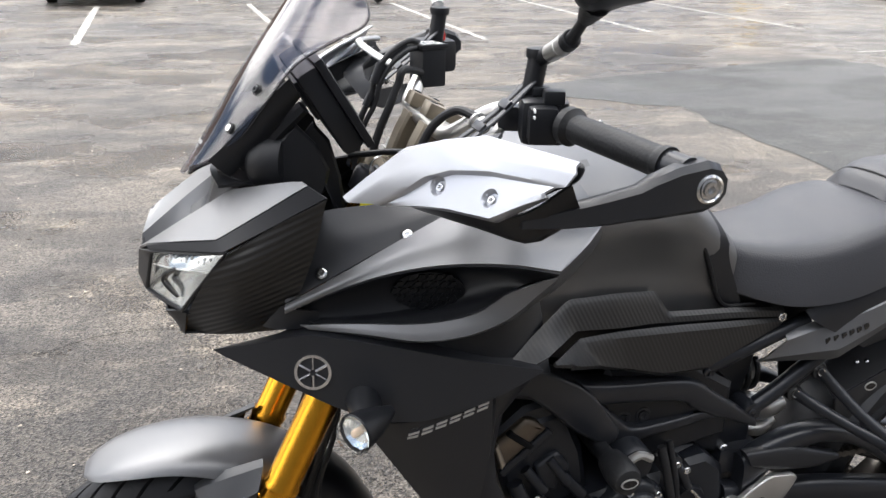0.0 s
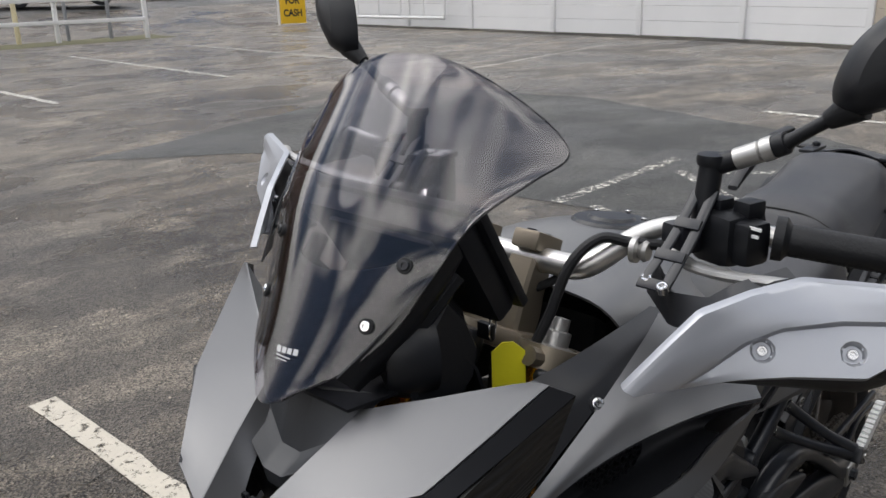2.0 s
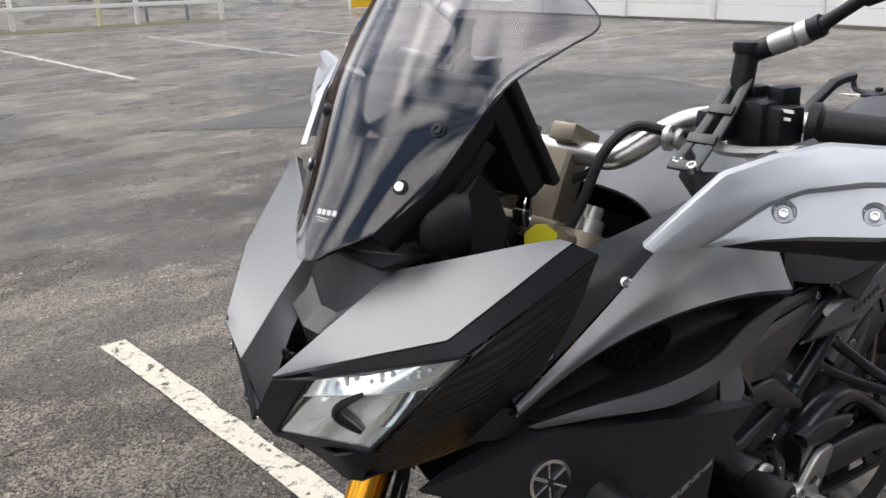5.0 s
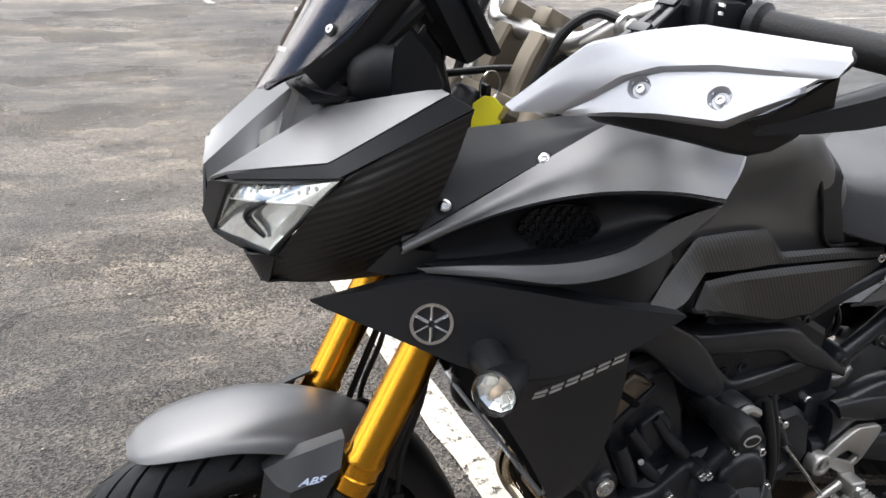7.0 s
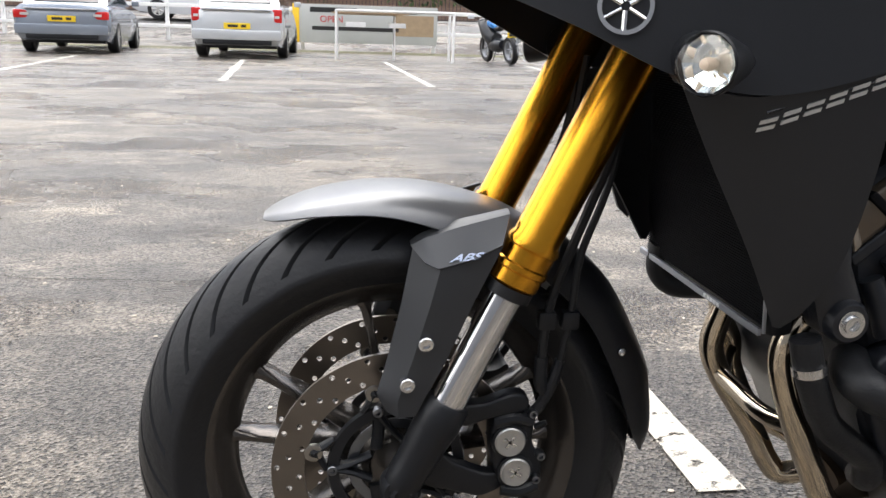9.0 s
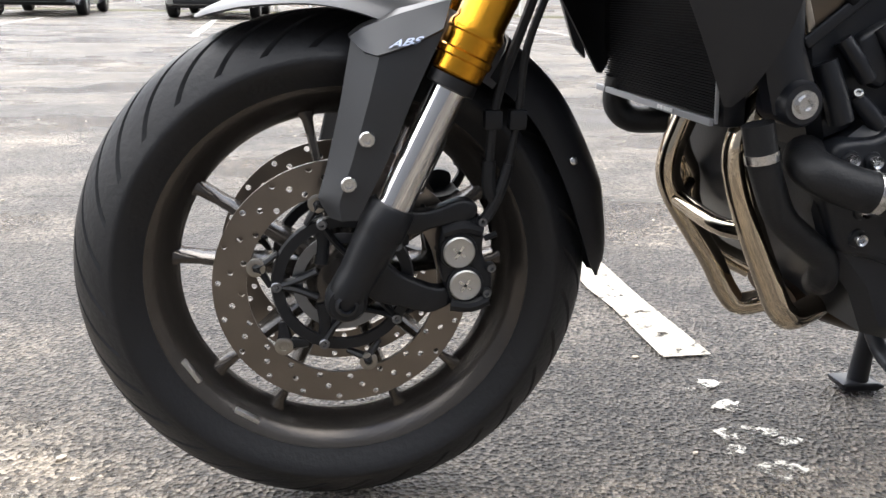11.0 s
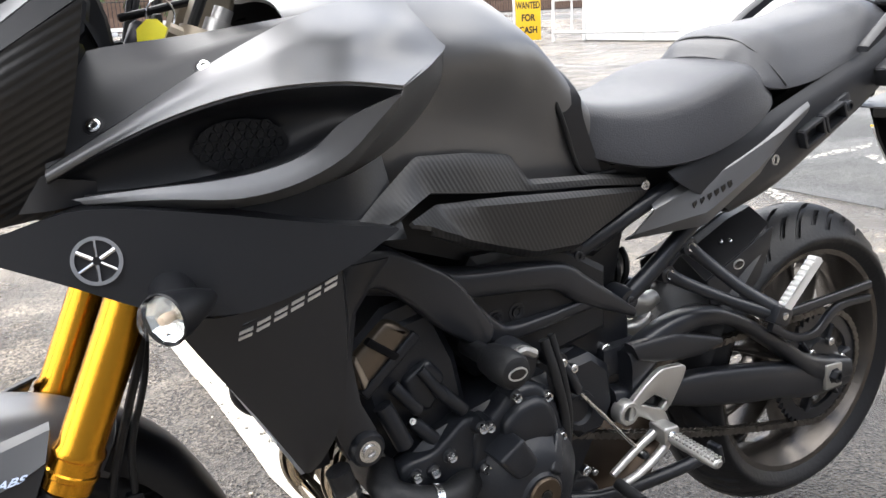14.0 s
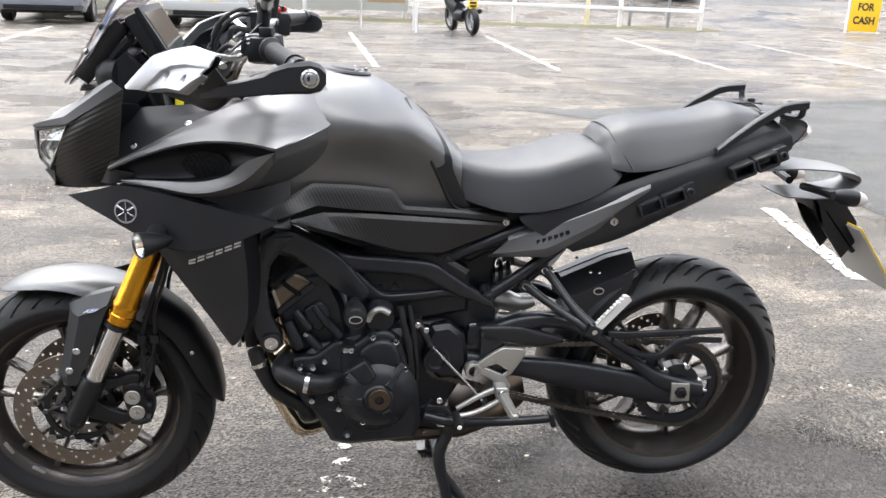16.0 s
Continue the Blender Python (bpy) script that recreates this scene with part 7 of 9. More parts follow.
    # black lower fairing
    f_top = both([(0.055, -0.135, 0.850), (0.110, -0.163, 0.866), (0.171, -0.188, 0.881), (0.264, -0.216, 0.869), (0.370, -0.240, 0.846), (0.477, -0.254, 0.823)], s)
    f_mid = both([(0.057, -0.137, 0.847), (0.14, -0.182, 0.812), (0.225, -0.212, 0.772), (0.305, -0.236, 0.760), (0.400, -0.250, 0.785), (0.475, -0.2545, 0.820)], s)
    bm = sheet(B(), [f_top, f_mid], 24, 6, 0.003)
    lowf = part("lower_fairing", bm, M_BODYBLACK, bike, "matt black lower fairing panel")
    bm = sheet(B(), [both([(0.055, -0.135, 0.850), (0.110, -0.163, 0.866), (0.171, -0.188, 0.881), (0.264, -0.216, 0.869), (0.370, -0.240, 0.846), (0.477, -0.254, 0.823)], s), both([(0.09, -0.13, 0.852), (0.14, -0.145, 0.868), (0.19, -0.16, 0.885), (0.27, -0.185, 0.872), (0.37, -0.205, 0.85), (0.47, -0.225, 0.826)], s)], 16, 2, 0.002)
    part("fairing_ledge", bm, M_BODYBLACK, lowf)
    bm = sheet(B(), [both([(0.225, -0.212, 0.772), (0.262, -0.205, 0.705), (0.318, -0.195, 0.612), (0.360, -0.182, 0.536), (0.366, -0.18, 0.525)], s), both([(0.290, -0.234, 0.758), (0.325, -0.225, 0.70), (0.352, -0.21, 0.62), (0.368, -0.19, 0.54), (0.370, -0.182, 0.524)], s), both([(0.408, -0.250, 0.788), (0.412, -0.238, 0.70), (0.407, -0.215, 0.60), (0.388, -0.194, 0.545), (0.374, -0.182, 0.524)], s)], 16, 5, 0.003)
    ftail = part("fairing_tail", bm, M_BODYBLACK, lowf)
    bm = sheet(B(), [both([(0.408, -0.250, 0.788), (0.412, -0.238, 0.70), (0.407, -0.215, 0.60), (0.388, -0.194, 0.545)], s), both([(0.43, -0.20, 0.79), (0.435, -0.19, 0.70), (0.425, -0.17, 0.60), (0.40, -0.15, 0.545)], s)], 10, 2, 0.002)
    part("fairing_edge", bm, M_BLACK, lowf)
    # round emblem as plain shapes: ring, spokes
    ec, en = Vector((0.176, skin_y(lowf, 0.176, 0.831, s), 0.831)), Vector((-0.30, s, 0.12)).normalized()
    em = along(ec, en)
    bm = B()
    lathe(bm, [(0.0205, -0.002), (0.0245, -0.002), (0.0245, 0.0025), (0.0205, 0.0025)], 40, em, True)
    for k in range(6):
        a = radians(90 + 60 * k)
        bar = rod(B(), em @ Vector((0.004 * math.cos(a), 0.001, 0.004 * math.sin(a))), em @ Vector((0.021 * math.cos(a), 0.001, 0.021 * math.sin(a))), 0.0016 + 0.0008 * (k % 2), 6)
        part("emblem_bar", bar, M_CHROME, lowf)
    part("emblem", bm, M_CHROME, lowf, "round chrome emblem")
    # model mark as slanted plain bars
    for k in range(6):
        x, z = 0.303 + 0.0185 * k, 0.7345 + 0.0080 * k
        fm, at = skin_frame(ftail, x, z, s, 22)
        bm = B()
        w, h = 0.0076, 0.0062
        for dz, hh in ((0.0034, 0.0017), (-0.0030, 0.0017)):
            ring = [(-w + 0.0035 * (dz - hh) / h, dz - hh), (w + 0.0035 * (dz - hh) / h, dz - hh), (w + 0.0035 * (dz + hh) / h, dz + hh), (-w + 0.0035 * (dz + hh) / h, dz + hh)]
            vs = grid_faces(bm, [[Matrix.Translation(at) @ fm @ Vector((a, o, b * (1 if fm[2][2] > 0 else -1))) for a, b in ring] for o in (-0.001, 0.0012)], close_v=True)
            cap(bm, vs[0])
            cap(bm, vs[1])
        part("model_mark", bm, M_MARK, lowf)
    bm = B()
    rod(bm, (0.30, skin_y(ftail, 0.30, 0.745, s), 0.745), (0.400, skin_y(ftail, 0.40, 0.778, s), 0.778), 0.0012, 6)
    part("pinstripe", bm, M_DARKMARK, lowf)
    # indicator
    ic, iw = Vector((0.214, s * 0.286, 0.787)), Vector((-0.80, s * 0.58, -0.02)).normalized()
    im = along(ic, iw)
    bm = lathe(B(), [(0.0, -0.072), (0.007, -0.068), (0.016, -0.046), (0.0235, -0.018), (0.0265, 0.0), (0.0250, 0.002), (0.0240, -0.004), (0.020, -0.012), (0.0, -0.013)], 28, im)
    tube(bm, [ic - iw * 0.03, Vector((0.236, s * 0.250, 0.788)), Vector((0.240, s * 0.205, 0.789))], [0.016, 0.018, 0.026], 14, 4)
    ind = part("indicator", bm, M_BLACK, bike, "black front indicator with clear lens")
    part("reflector", lathe(B(), [(0.0235, -0.002), (0.018, -0.008), (0.008, -0.0115), (0.0, -0.012)], 10, im, hollow=True), M_REFLECTOR, ind, angle=8)
    part("bulb", lathe(B(), [(0.0, 0.006), (0.0045, 0.004), (0.006, -0.002), (0.005, -0.010), (0.0, -0.012)], 12, im), M_AMBER, ind, "pale amber bulb")
    part("indicator_lens", lathe(B(), [(0.0255, 0.0), (0.0245, 0.008), (0.019, 0.015), (0.010, 0.019), (0.0, 0.020)], 14, im, hollow=True), M_LENS, ind, "clear faceted indicator lens", angle=12)
    # ribbed pad with crisp corners, and the smooth cover below it
    bm = sheet(B(), [both([(0.440, -0.228, 0.828), (0.470, -0.208, 0.842), (0.544, -0.170, 0.880), (0.629, -0.147, 0.871), (0.714, -0.118, 0.855), (0.741, -0.122, 0.817), (0.860, -0.111, 0.805), (0.978, -0.098, 0.789)], s), both([(0.442, -0.232, 0.824), (0.472, -0.213, 0.837), (0.545, -0.175, 0.874), (0.629, -0.152, 0.865), (0.711, -0.124, 0.849), (0.738, -0.128, 0.812), (0.860, -0.116, 0.801), (0.978, -0.101, 0.786)], s), both([(0.462, -0.240, 0.818), (0.492, -0.232, 0.824), (0.553, -0.183, 0.838), (0.642, -0.158, 0.821), (0.700, -0.140, 0.812), (0.732, -0.130, 0.806), (0.861, -0.118, 0.793), (0.979, -0.101, 0.777)], s)], 64, 3, 0.006, True, (1,), True)
    part("side_pad", bm, M_CARBON2, bike, "ribbed black vinyl pad under the tank", angle=25)
    bm = sheet(B(), [both([(0.498, -0.238, 0.820), (0.564, -0.176, 0.819), (0.641, -0.154, 0.811), (0.754, -0.132, 0.797), (0.873, -0.117, 0.784), (0.979, -0.101, 0.771)], s), both([(0.500, -0.241, 0.816), (0.565, -0.181, 0.813), (0.641, -0.159, 0.805), (0.754, -0.138, 0.791), (0.873, -0.122, 0.779), (0.979, -0.103, 0.768)], s), both([(0.530, -0.232, 0.806), (0.600, -0.180, 0.775), (0.660, -0.158, 0.752), (0.740, -0.142, 0.724), (0.828, -0.126, 0.715), (0.975, -0.103, 0.764)], s), both([(0.540, -0.215, 0.800), (0.605, -0.165, 0.765), (0.665, -0.142, 0.742), (0.742, -0.128, 0.714), (0.830, -0.112, 0.706), (0.972, -0.095, 0.760)], s)], 52, 3, 0.005, True, (1, 2), True)
    part("side_cover", bm, M_CARBON2, bike, "ribbed black vinyl side cover above the frame", angle=25)
    # black surround under the wing, down to the pad
    bm = sheet(B(), [both([(0.25, -0.185, 0.872), (0.34, -0.205, 0.868), (0.42, -0.225, 0.880), (0.50, -0.172, 0.890)], s), both([(0.25, -0.185, 0.862), (0.34, -0.21, 0.848), (0.42, -0.230, 0.828), (0.50, -0.200, 0.84)], s), both([(0.27, -0.20, 0.862), (0.36, -0.225, 0.843), (0.44, -0.24, 0.812), (0.50, -0.225, 0.80)], s)], 12, 3, 0.002)
    part("under_wing", bm, M_BLACK, bike)

# ---- tank ----
TANK = [
    (0.41, [(0, 1.070), (0.06, 1.070), (0.12, 1.060), (0.155, 1.03), (0.165, 0.99), (0.162, 0.965), (0.16, 0.90), (0.15, 0.84)]),
    (0.46, [(0, 1.086), (0.065, 1.084), (0.125, 1.072), (0.165, 1.04), (0.176, 0.99), (0.172, 0.962), (0.165, 0.90), (0.155, 0.84)]),
    (0.53, [(0, 1.096), (0.07, 1.092), (0.132, 1.076), (0.175, 1.038), (0.188, 0.995), (0.180, 0.962), (0.168, 0.91), (0.158, 0.84)]),
    (0.60, [(0, 1.096), (0.07, 1.090), (0.132, 1.070), (0.178, 1.028), (0.190, 0.994), (0.174, 0.958), (0.152, 0.91), (0.140, 0.84)]),
    (0.68, [(0, 1.080), (0.062, 1.074), (0.118, 1.054), (0.162, 1.014), (0.172, 0.988), (0.152, 0.950), (0.128, 0.90), (0.116, 0.83)]),
    (0.75, [(0, 1.042), (0.052, 1.036), (0.098, 1.020), (0.136, 0.996), (0.141, 0.974), (0.128, 0.935), (0.106, 0.88), (0.094, 0.81)]),
    (0.81, [(0, 0.990), (0.048, 0.985), (0.086, 0.972), (0.112, 0.952), (0.116, 0.93), (0.108, 0.90), (0.094, 0.85), (0.086, 0.80)]),
    (0.87, [(0, 0.930), (0.045, 0.926), (0.076, 0.915), (0.098, 0.898), (0.101, 0.88), (0.099, 0.86), (0.095, 0.83), (0.090, 0.80)]),
]
rails = []
for x, half in TANK:
    rails.append([(x + 0.0, -y, z) for y, z in half[::-1]] + [(x, y, z) for y, z in half[1:]])
bm = sheet(B(), rails, 49, 6, 0.004)
tank = part("fuel_tank", bm, M_BODY, bike, "matt grey sculpted fuel tank", angle=60)
bm = lathe(B(), [(0.0, 0.010), (0.030, 0.010), (0.034, 0.006), (0.052, 0.006), (0.056, 0.002), (0.056, -0.006), (0.0, -0.006)], 40, Matrix.Translation((0.62, 0, 1.094)) @ Matrix.Rotation(radians(90), 4, "X") @ Matrix.Rotation(radians(-6), 4, "Z"))
fc = part("filler_cap", bm, M_FRAME, tank, "black fuel filler cap with bolts")
for k in range(6):
    a = radians(60 * k)
    part("cap_bolt", bolt_mesh(B(), (0.62 + 0.044 * math.cos(a), 0.044 * math.sin(a), 1.099), (0.1, 0, 1), 0.004, 0.003), M_STEEL, fc)
for s in (-1, 1):
    bm = sheet(B(), [both([(0.750, -0.050, 1.040), (0.764, -0.092, 1.008), (0.784, -0.112, 0.955), (0.815, -0.112, 0.893), (0.860, -0.098, 0.812)], s), both([(0.806, -0.048, 0.996), (0.832, -0.085, 0.960), (0.846, -0.112, 0.925), (0.852, -0.112, 0.893), (0.894, -0.102, 0.808)], s)], 16, 3, 0.004)
    part("tank_trim", bm, M_BODYBLACK, tank, "black trim strip between tank and seat")
    bm = tube(B(), both([(0.748, -0.050, 1.043), (0.762, -0.092, 1.011), (0.782, -0.114, 0.955), (0.813, -0.114, 0.893), (0.858, -0.100, 0.811), (0.92, -0.102, 0.806)], s), 0.004, 8, 6)
    part("tank_gasket", bm, M_RUBBER, tank)
    part("seat_screw", bolt_mesh(B(), (0.977, s * 0.103, 0.776), (0, s, 0), 0.0085, 0.006), M_STEEL, bike)

# ---- seats ----
def cushion(name, stations, label, mat=M_SEAT):
    """A stuffed seat from cross-sections along x: half width at the brim, at the waist, brim height, crown height and underside."""
    rails = []
    for x, wt, wb, zt, zc, zb in stations:
        half = [(0.0, zt + zc), (wt * 0.45, zt + zc * 0.85), (wt * 0.8, zt + zc * 0.35), (wt, zt - 0.008), (wt * 1.02 + (wb - wt) * 0.35, zt - (zt - zb) * 0.35), (wb, zb + 0.006), (wb - 0.008, zb)]
        rails.append([(x, -y, z) for y, z in half[::-1]] + [(x, y, z) for y, z in half[1:]])
    bm = sheet(B(), rails, 41, 5, 0.0)
    vs = [v for v in bm.verts]
    for x0 in (stations[0][0], stations[-1][0]):
        ring = sorted([v for v in vs if abs(v.co.x - x0) < 1e-6], key=lambda v: math.atan2(v.co.z - 0.8, v.co.y))
        cap(bm, ring)
    return part(name, bm, mat, bike, label, angle=60)


cushion("rider_seat", [(0.846, 0.070, 0.082, 0.930, 0.006, 0.86), (0.865, 0.085, 0.098, 0.914, 0.008, 0.835), (0.91, 0.096, 0.118, 0.902, 0.008, 0.818), (0.975, 0.112, 0.140, 0.899, 0.008, 0.806), (1.05, 0.126, 0.152, 0.908, 0.009, 0.810), (1.12, 0.132, 0.156, 0.930, 0.009, 0.828), (1.18, 0.124, 0.150, 0.942, 0.008, 0.852), (1.215, 0.112, 0.140, 0.934, 0.006, 0.872), (1.232, 0.100, 0.128, 0.912, 0.004, 0.885)], "dark grey vinyl rider seat")
rear_seat = cushion("pillion_seat", [(1.190, 0.072, 0.125, 0.945, 0.008, 0.915), (1.212, 0.088, 0.132, 0.970, 0.011, 0.903), (1.255, 0.094, 0.137, 0.986, 0.013, 0.898), (1.32, 0.088, 0.138, 0.991, 0.016, 0.906), (1.40, 0.088, 0.132, 0.999, 0.015, 0.926), (1.46, 0.092, 0.128, 1.010, 0.015, 0.942), (1.505, 0.094, 0.122, 1.024, 0.015, 0.955), (1.56, 0.086, 0.112, 1.020, 0.013, 0.972), (1.615, 0.070, 0.095, 1.004, 0.010, 0.985), (1.640, 0.055, 0.075, 0.992, 0.006, 0.985)], "dark grey vinyl pillion seat")
for s in (-1, 1):
    bm = tube(B(), both([(1.214, 0.0, 0.985), (1.215, -0.05, 0.981), (1.218, -0.088, 0.966), (1.234, -0.116, 0.938), (1.252, -0.138, 0.905)], s), 0.0020, 6, 6)
    part("piping", bm, M_PIPING, rear_seat)

# ---- tail ----
for s in (-1, 1):
    bm = sheet(B(), [both([(0.985, -0.110, 0.746), (1.115, -0.138, 0.802), (1.225, -0.148, 0.846), (1.292, -0.146, 0.874)], s), both([(0.982, -0.120, 0.738), (1.115, -0.149, 0.792), (1.225, -0.156, 0.838), (1.292, -0.150, 0.868)], s), both([(0.950, -0.110, 0.704), (1.062, -0.152, 0.728), (1.170, -0.158, 0.786), (1.288, -0.150, 0.862)], s), both([(0.942, -0.100, 0.696), (1.068, -0.142, 0.706), (1.176, -0.150, 0.772), (1.286, -0.142, 0.858)], s)], 30, 4, 0.004, True, (1, 2), True)
    tail = part("tail_panel", bm, M_BODY, bike, "matt grey side panel under the seat", angle=20)
    for k in range(6):
        bm = B()
        block(bm, (1.045 + 0.0125 * k, skin_y(tail, 1.045 + 0.0125 * k, 0.741 + 0.0050 * k, s), 0.741 + 0.0050 * k), (0.009, 0.002, 0.010), Matrix.Rotation(radians(-17), 3, "Y"))
        part("maker_mark", bm, M_DARKMARK, tail)
    # black tail rail
    bm = sheet(B(), [both([(1.00, -0.128, 0.795), (1.15, -0.140, 0.845), (1.25, -0.135, 0.878), (1.47, -0.122, 0.948), (1.62, -0.095, 0.998)], s), both([(1.02, -0.138, 0.775), (1.17, -0.150, 0.820), (1.27, -0.148, 0.855), (1.48, -0.136, 0.922), (1.635, -0.108, 0.978)], s), both([(1.12, -0.140, 0.722), (1.22, -0.146, 0.752), (1.33, -0.142, 0.80), (1.49, -0.132, 0.875), (1.64, -0.105, 0.950)], s), both([(1.13, -0.11, 0.715), (1.22, -0.11, 0.745), (1.34, -0.105, 0.795), (1.49, -0.10, 0.865), (1.63, -0.08, 0.940)], s)], 20, 4, 0.004)
    rail = part("tail_rail", bm, M_BODYBLACK, bike, "black tail rail with luggage mounts")
    part("seat_lock", lathe(B(), [(0.0, 0.003), (0.009, 0.003), (0.0105, 0.0), (0.0105, -0.006), (0.0, -0.006)], 20, along(Vector((1.214, s * 0.152, 0.790)), Vector((0, s, 0)))), M_STEEL, rail, "bright seat lock")
    bm = B()
    block(bm, (1.214, s * 0.1548, 0.790), (0.003, 0.002, 0.010))
    part("key_slot", bm, M_DARKMARK, rail)
    # luggage mounts: open boxes with a bolt
    for cx, cz in ((1.335, 0.842), (1.545, 0.926)):
        q = Matrix.Rotation(radians(-22), 3, "Y")
        for dx in (-0.045, 0.012):
            bm = B()
            for ox, oz, sx, sz in ((0, 0.014, 0.05, 0.006), (0, -0.014, 0.05, 0.006), (-0.024, 0, 0.006, 0.030), (0.024, 0, 0.006, 0.030)):
                o = q @ Vector((dx + ox, 0, oz))
                block(bm, (cx + o.x, s * 0.150, cz + o.z), (sx, 0.035, sz), q, 0.002)
            part("mount_frame", bm, M_BODYBLACK, rail)
        o = q @ Vector((0.050, 0, 0.0))
        part("mount_bolt", bolt_mesh(B(), (cx + o.x, s * 0.158, cz + o.z), (0, s, 0), 0.010, 0.008), M_FRAME, rail)
        bm = B()
        block(bm, (cx + o.x, s * 0.142, cz + o.z), (0.036, 0.028, 0.036), q, 0.006)
        part("mount_boss", bm, M_BODYBLACK, rail)
    # grab rail
    bm = B()
    rows = []
    for x, y, z, h in ((1.442, 0.138, 0.950, 0.010), (1.47, 0.142, 0.972, 0.020), (1.52, 0.145, 1.010, 0.024), (1.575, 0.146, 1.046, 0.022), (1.60, 0.146, 1.053, 0.018), (1.638, 0.146, 1.057, 0.020)):
        rows.append([(x, s * (y + ((0.055 - 0.05 * (x - 1.442) / 0.196) if s > 0 else 0.0) + 0.011 * a), z + h / 2 * b) for a, b in ((-1, -0.7), (-1, 0.7), (-0.6, 1), (0.6, 1), (1, 0.7), (1, -0.7), (0.6, -1), (-0.6, -1))])
    vs = grid_faces(bm, rows, close_v=True)
    cap(bm, vs[0])
    cap(bm, vs[-1])
    gr = part("grab_rail", bm, M_BODYBLACK, bike, "black passenger grab rail")
    bm = B()
    tube(bm, [(1.632, s * 0.146, 1.050), (1.632, s * 0.138, 1.030), (1.625, s * 0.115, 1.026), (1.62, s * 0.085, 1.027)], 0.008, 8, 4, flat=0.7)
    block(bm, (1.61, s * 0.085, 1.026), (0.085, 0.032, 0.008), None, 0.003)
    part("rail_foot", bm, M_BODYBLACK, gr)
    part("rail_bolt", bolt_mesh(B(), (1.630, s * 0.085, 1.030), (0, 0, 1), 0.009, 0.009), M_FRAME, gr)
    # rear indicator
    bm = tube(B(), [(1.735, s * 0.03, 0.842), (1.745, s * 0.09, 0.845), (1.765, s * 0.125, 0.843)], [0.010, 0.010, 0.013], 10, 4)
    ri = part("rear_indicator", bm, M_BLACK, bike, "black rear indicator with clear lens")
    bm = lathe(B(), [(0.010, -0.04), (0.019, -0.018), (0.021, 0.0), (0.020, 0.018)], 20, Matrix.Translation((1.79, s * 0.135, 0.840)) @ Matrix.Rotation(radians(-90), 4, "Z") @ Matrix.Rotation(radians(-8), 4, "X"))
    part("indicator_body", bm, M_BLACK, ri)
    bm = lathe(B(), [(0.020, 0.018), (0.016, 0.036), (0.008, 0.046), (0.0, 0.048)], 20, Matrix.Translation((1.79, s * 0.135, 0.840)) @ Matrix.Rotation(radians(-90), 4, "Z") @ Matrix.Rotation(radians(-8), 4, "X"))
    part("indicator_lens", bm, M_INDLENS, ri)
bm = sheet(B(), [[(1.585, -0.07, 1.02), (1.585, 0, 1.035), (1.585, 0.07, 1.02)], [(1.65, -0.075, 1.015), (1.655, 0, 1.024), (1.65, 0.075, 1.015)], [(1.70, -0.06, 0.995), (1.715, 0, 1.0), (1.70, 0.06, 0.995)], [(1.67, -0.06, 0.95), (1.68, 0, 0.95), (1.67, 0.06, 0.95)], [(1.60, -0.08, 0.93), (1.6, 0, 0.93), (1.60, 0.08, 0.93)]], 11, 4, 0.003)
part("tail_cover", bm, M_BODYBLACK, bike, "black tail cover")
bm = sheet(B(), [[(1.695, -0.055, 0.99), (1.73, 0, 0.995), (1.695, 0.055, 0.99)], [(1.705, -0.058, 0.972), (1.747, 0, 0.970), (1.705, 0.058, 0.972)], [(1.69, -0.05, 0.955), (1.722, 0, 0.952), (1.69, 0.05, 0.955)]], 11, 4, 0.003)
part("tail_light", bm, M_INDLENS, bike, "clear tail light lens")
# under-tail and number plate carrier
bm = sheet(B(), [[(1.60, -0.055, 0.882), (1.60, 0, 0.89), (1.60, 0.055, 0.882)], [(1.69, -0.075, 0.892), (1.69, 0, 0.90), (1.69, 0.075, 0.892)], [(1.80, -0.070, 0.885), (1.80, 0, 0.893), (1.80, 0.070, 0.885)], [(1.872, -0.045, 0.866), (1.875, 0, 0.872), (1.872, 0.045, 0.866)], [(1.868, -0.045, 0.846), (1.87, 0, 0.846), (1.868, 0.045, 0.846)], [(1.78, -0.07, 0.822), (1.78, 0, 0.82), (1.78, 0.07, 0.822)], [(1.68, -0.06, 0.822), (1.68, 0, 0.82), (1.68, 0.06, 0.822)]], 11, 3, 0.003)
part("undertray", bm, M_BODY, bike, "grey under-tail tray")
bm = B()
for s in (-1, 1):
    plate(bm, [(1.755, 0.82), (1.83, 0.82), (1.885, 0.755), (1.89, 0.70), (1.862, 0.66), (1.80, 0.735), (1.775, 0.80)], s * 0.05, s * 0.042, 0.0)
block(bm, (1.845, 0, 0.73), (0.012, 0.10, 0.15), Matrix.Rotation(radians(-42), 3, "Y"), 0.004)
block(bm, (1.80, 0, 0.80), (0.07, 0.09, 0.03), None, 0.006)
part("plate_carrier", bm, M_BLACK, bike, "black number plate carrier")
bm = B()
q = Matrix.Rotation(radians(-38), 3, "Y")
block(bm, (1.925, 0, 0.665), (0.004, 0.21, 0.215), q, 0.001)
plt = part("number_plate", bm, M_PLATEBACK, bike, "pale back of the number plate")
bm = B()
block(bm, Vector((1.925, 0, 0.665)) + q @ Vector((0.0035, 0, 0.0)), (0.003, 0.216, 0.221), q, 0.0005)
part("plate_face", bm, M_PLATE, plt, "yellow plate face")
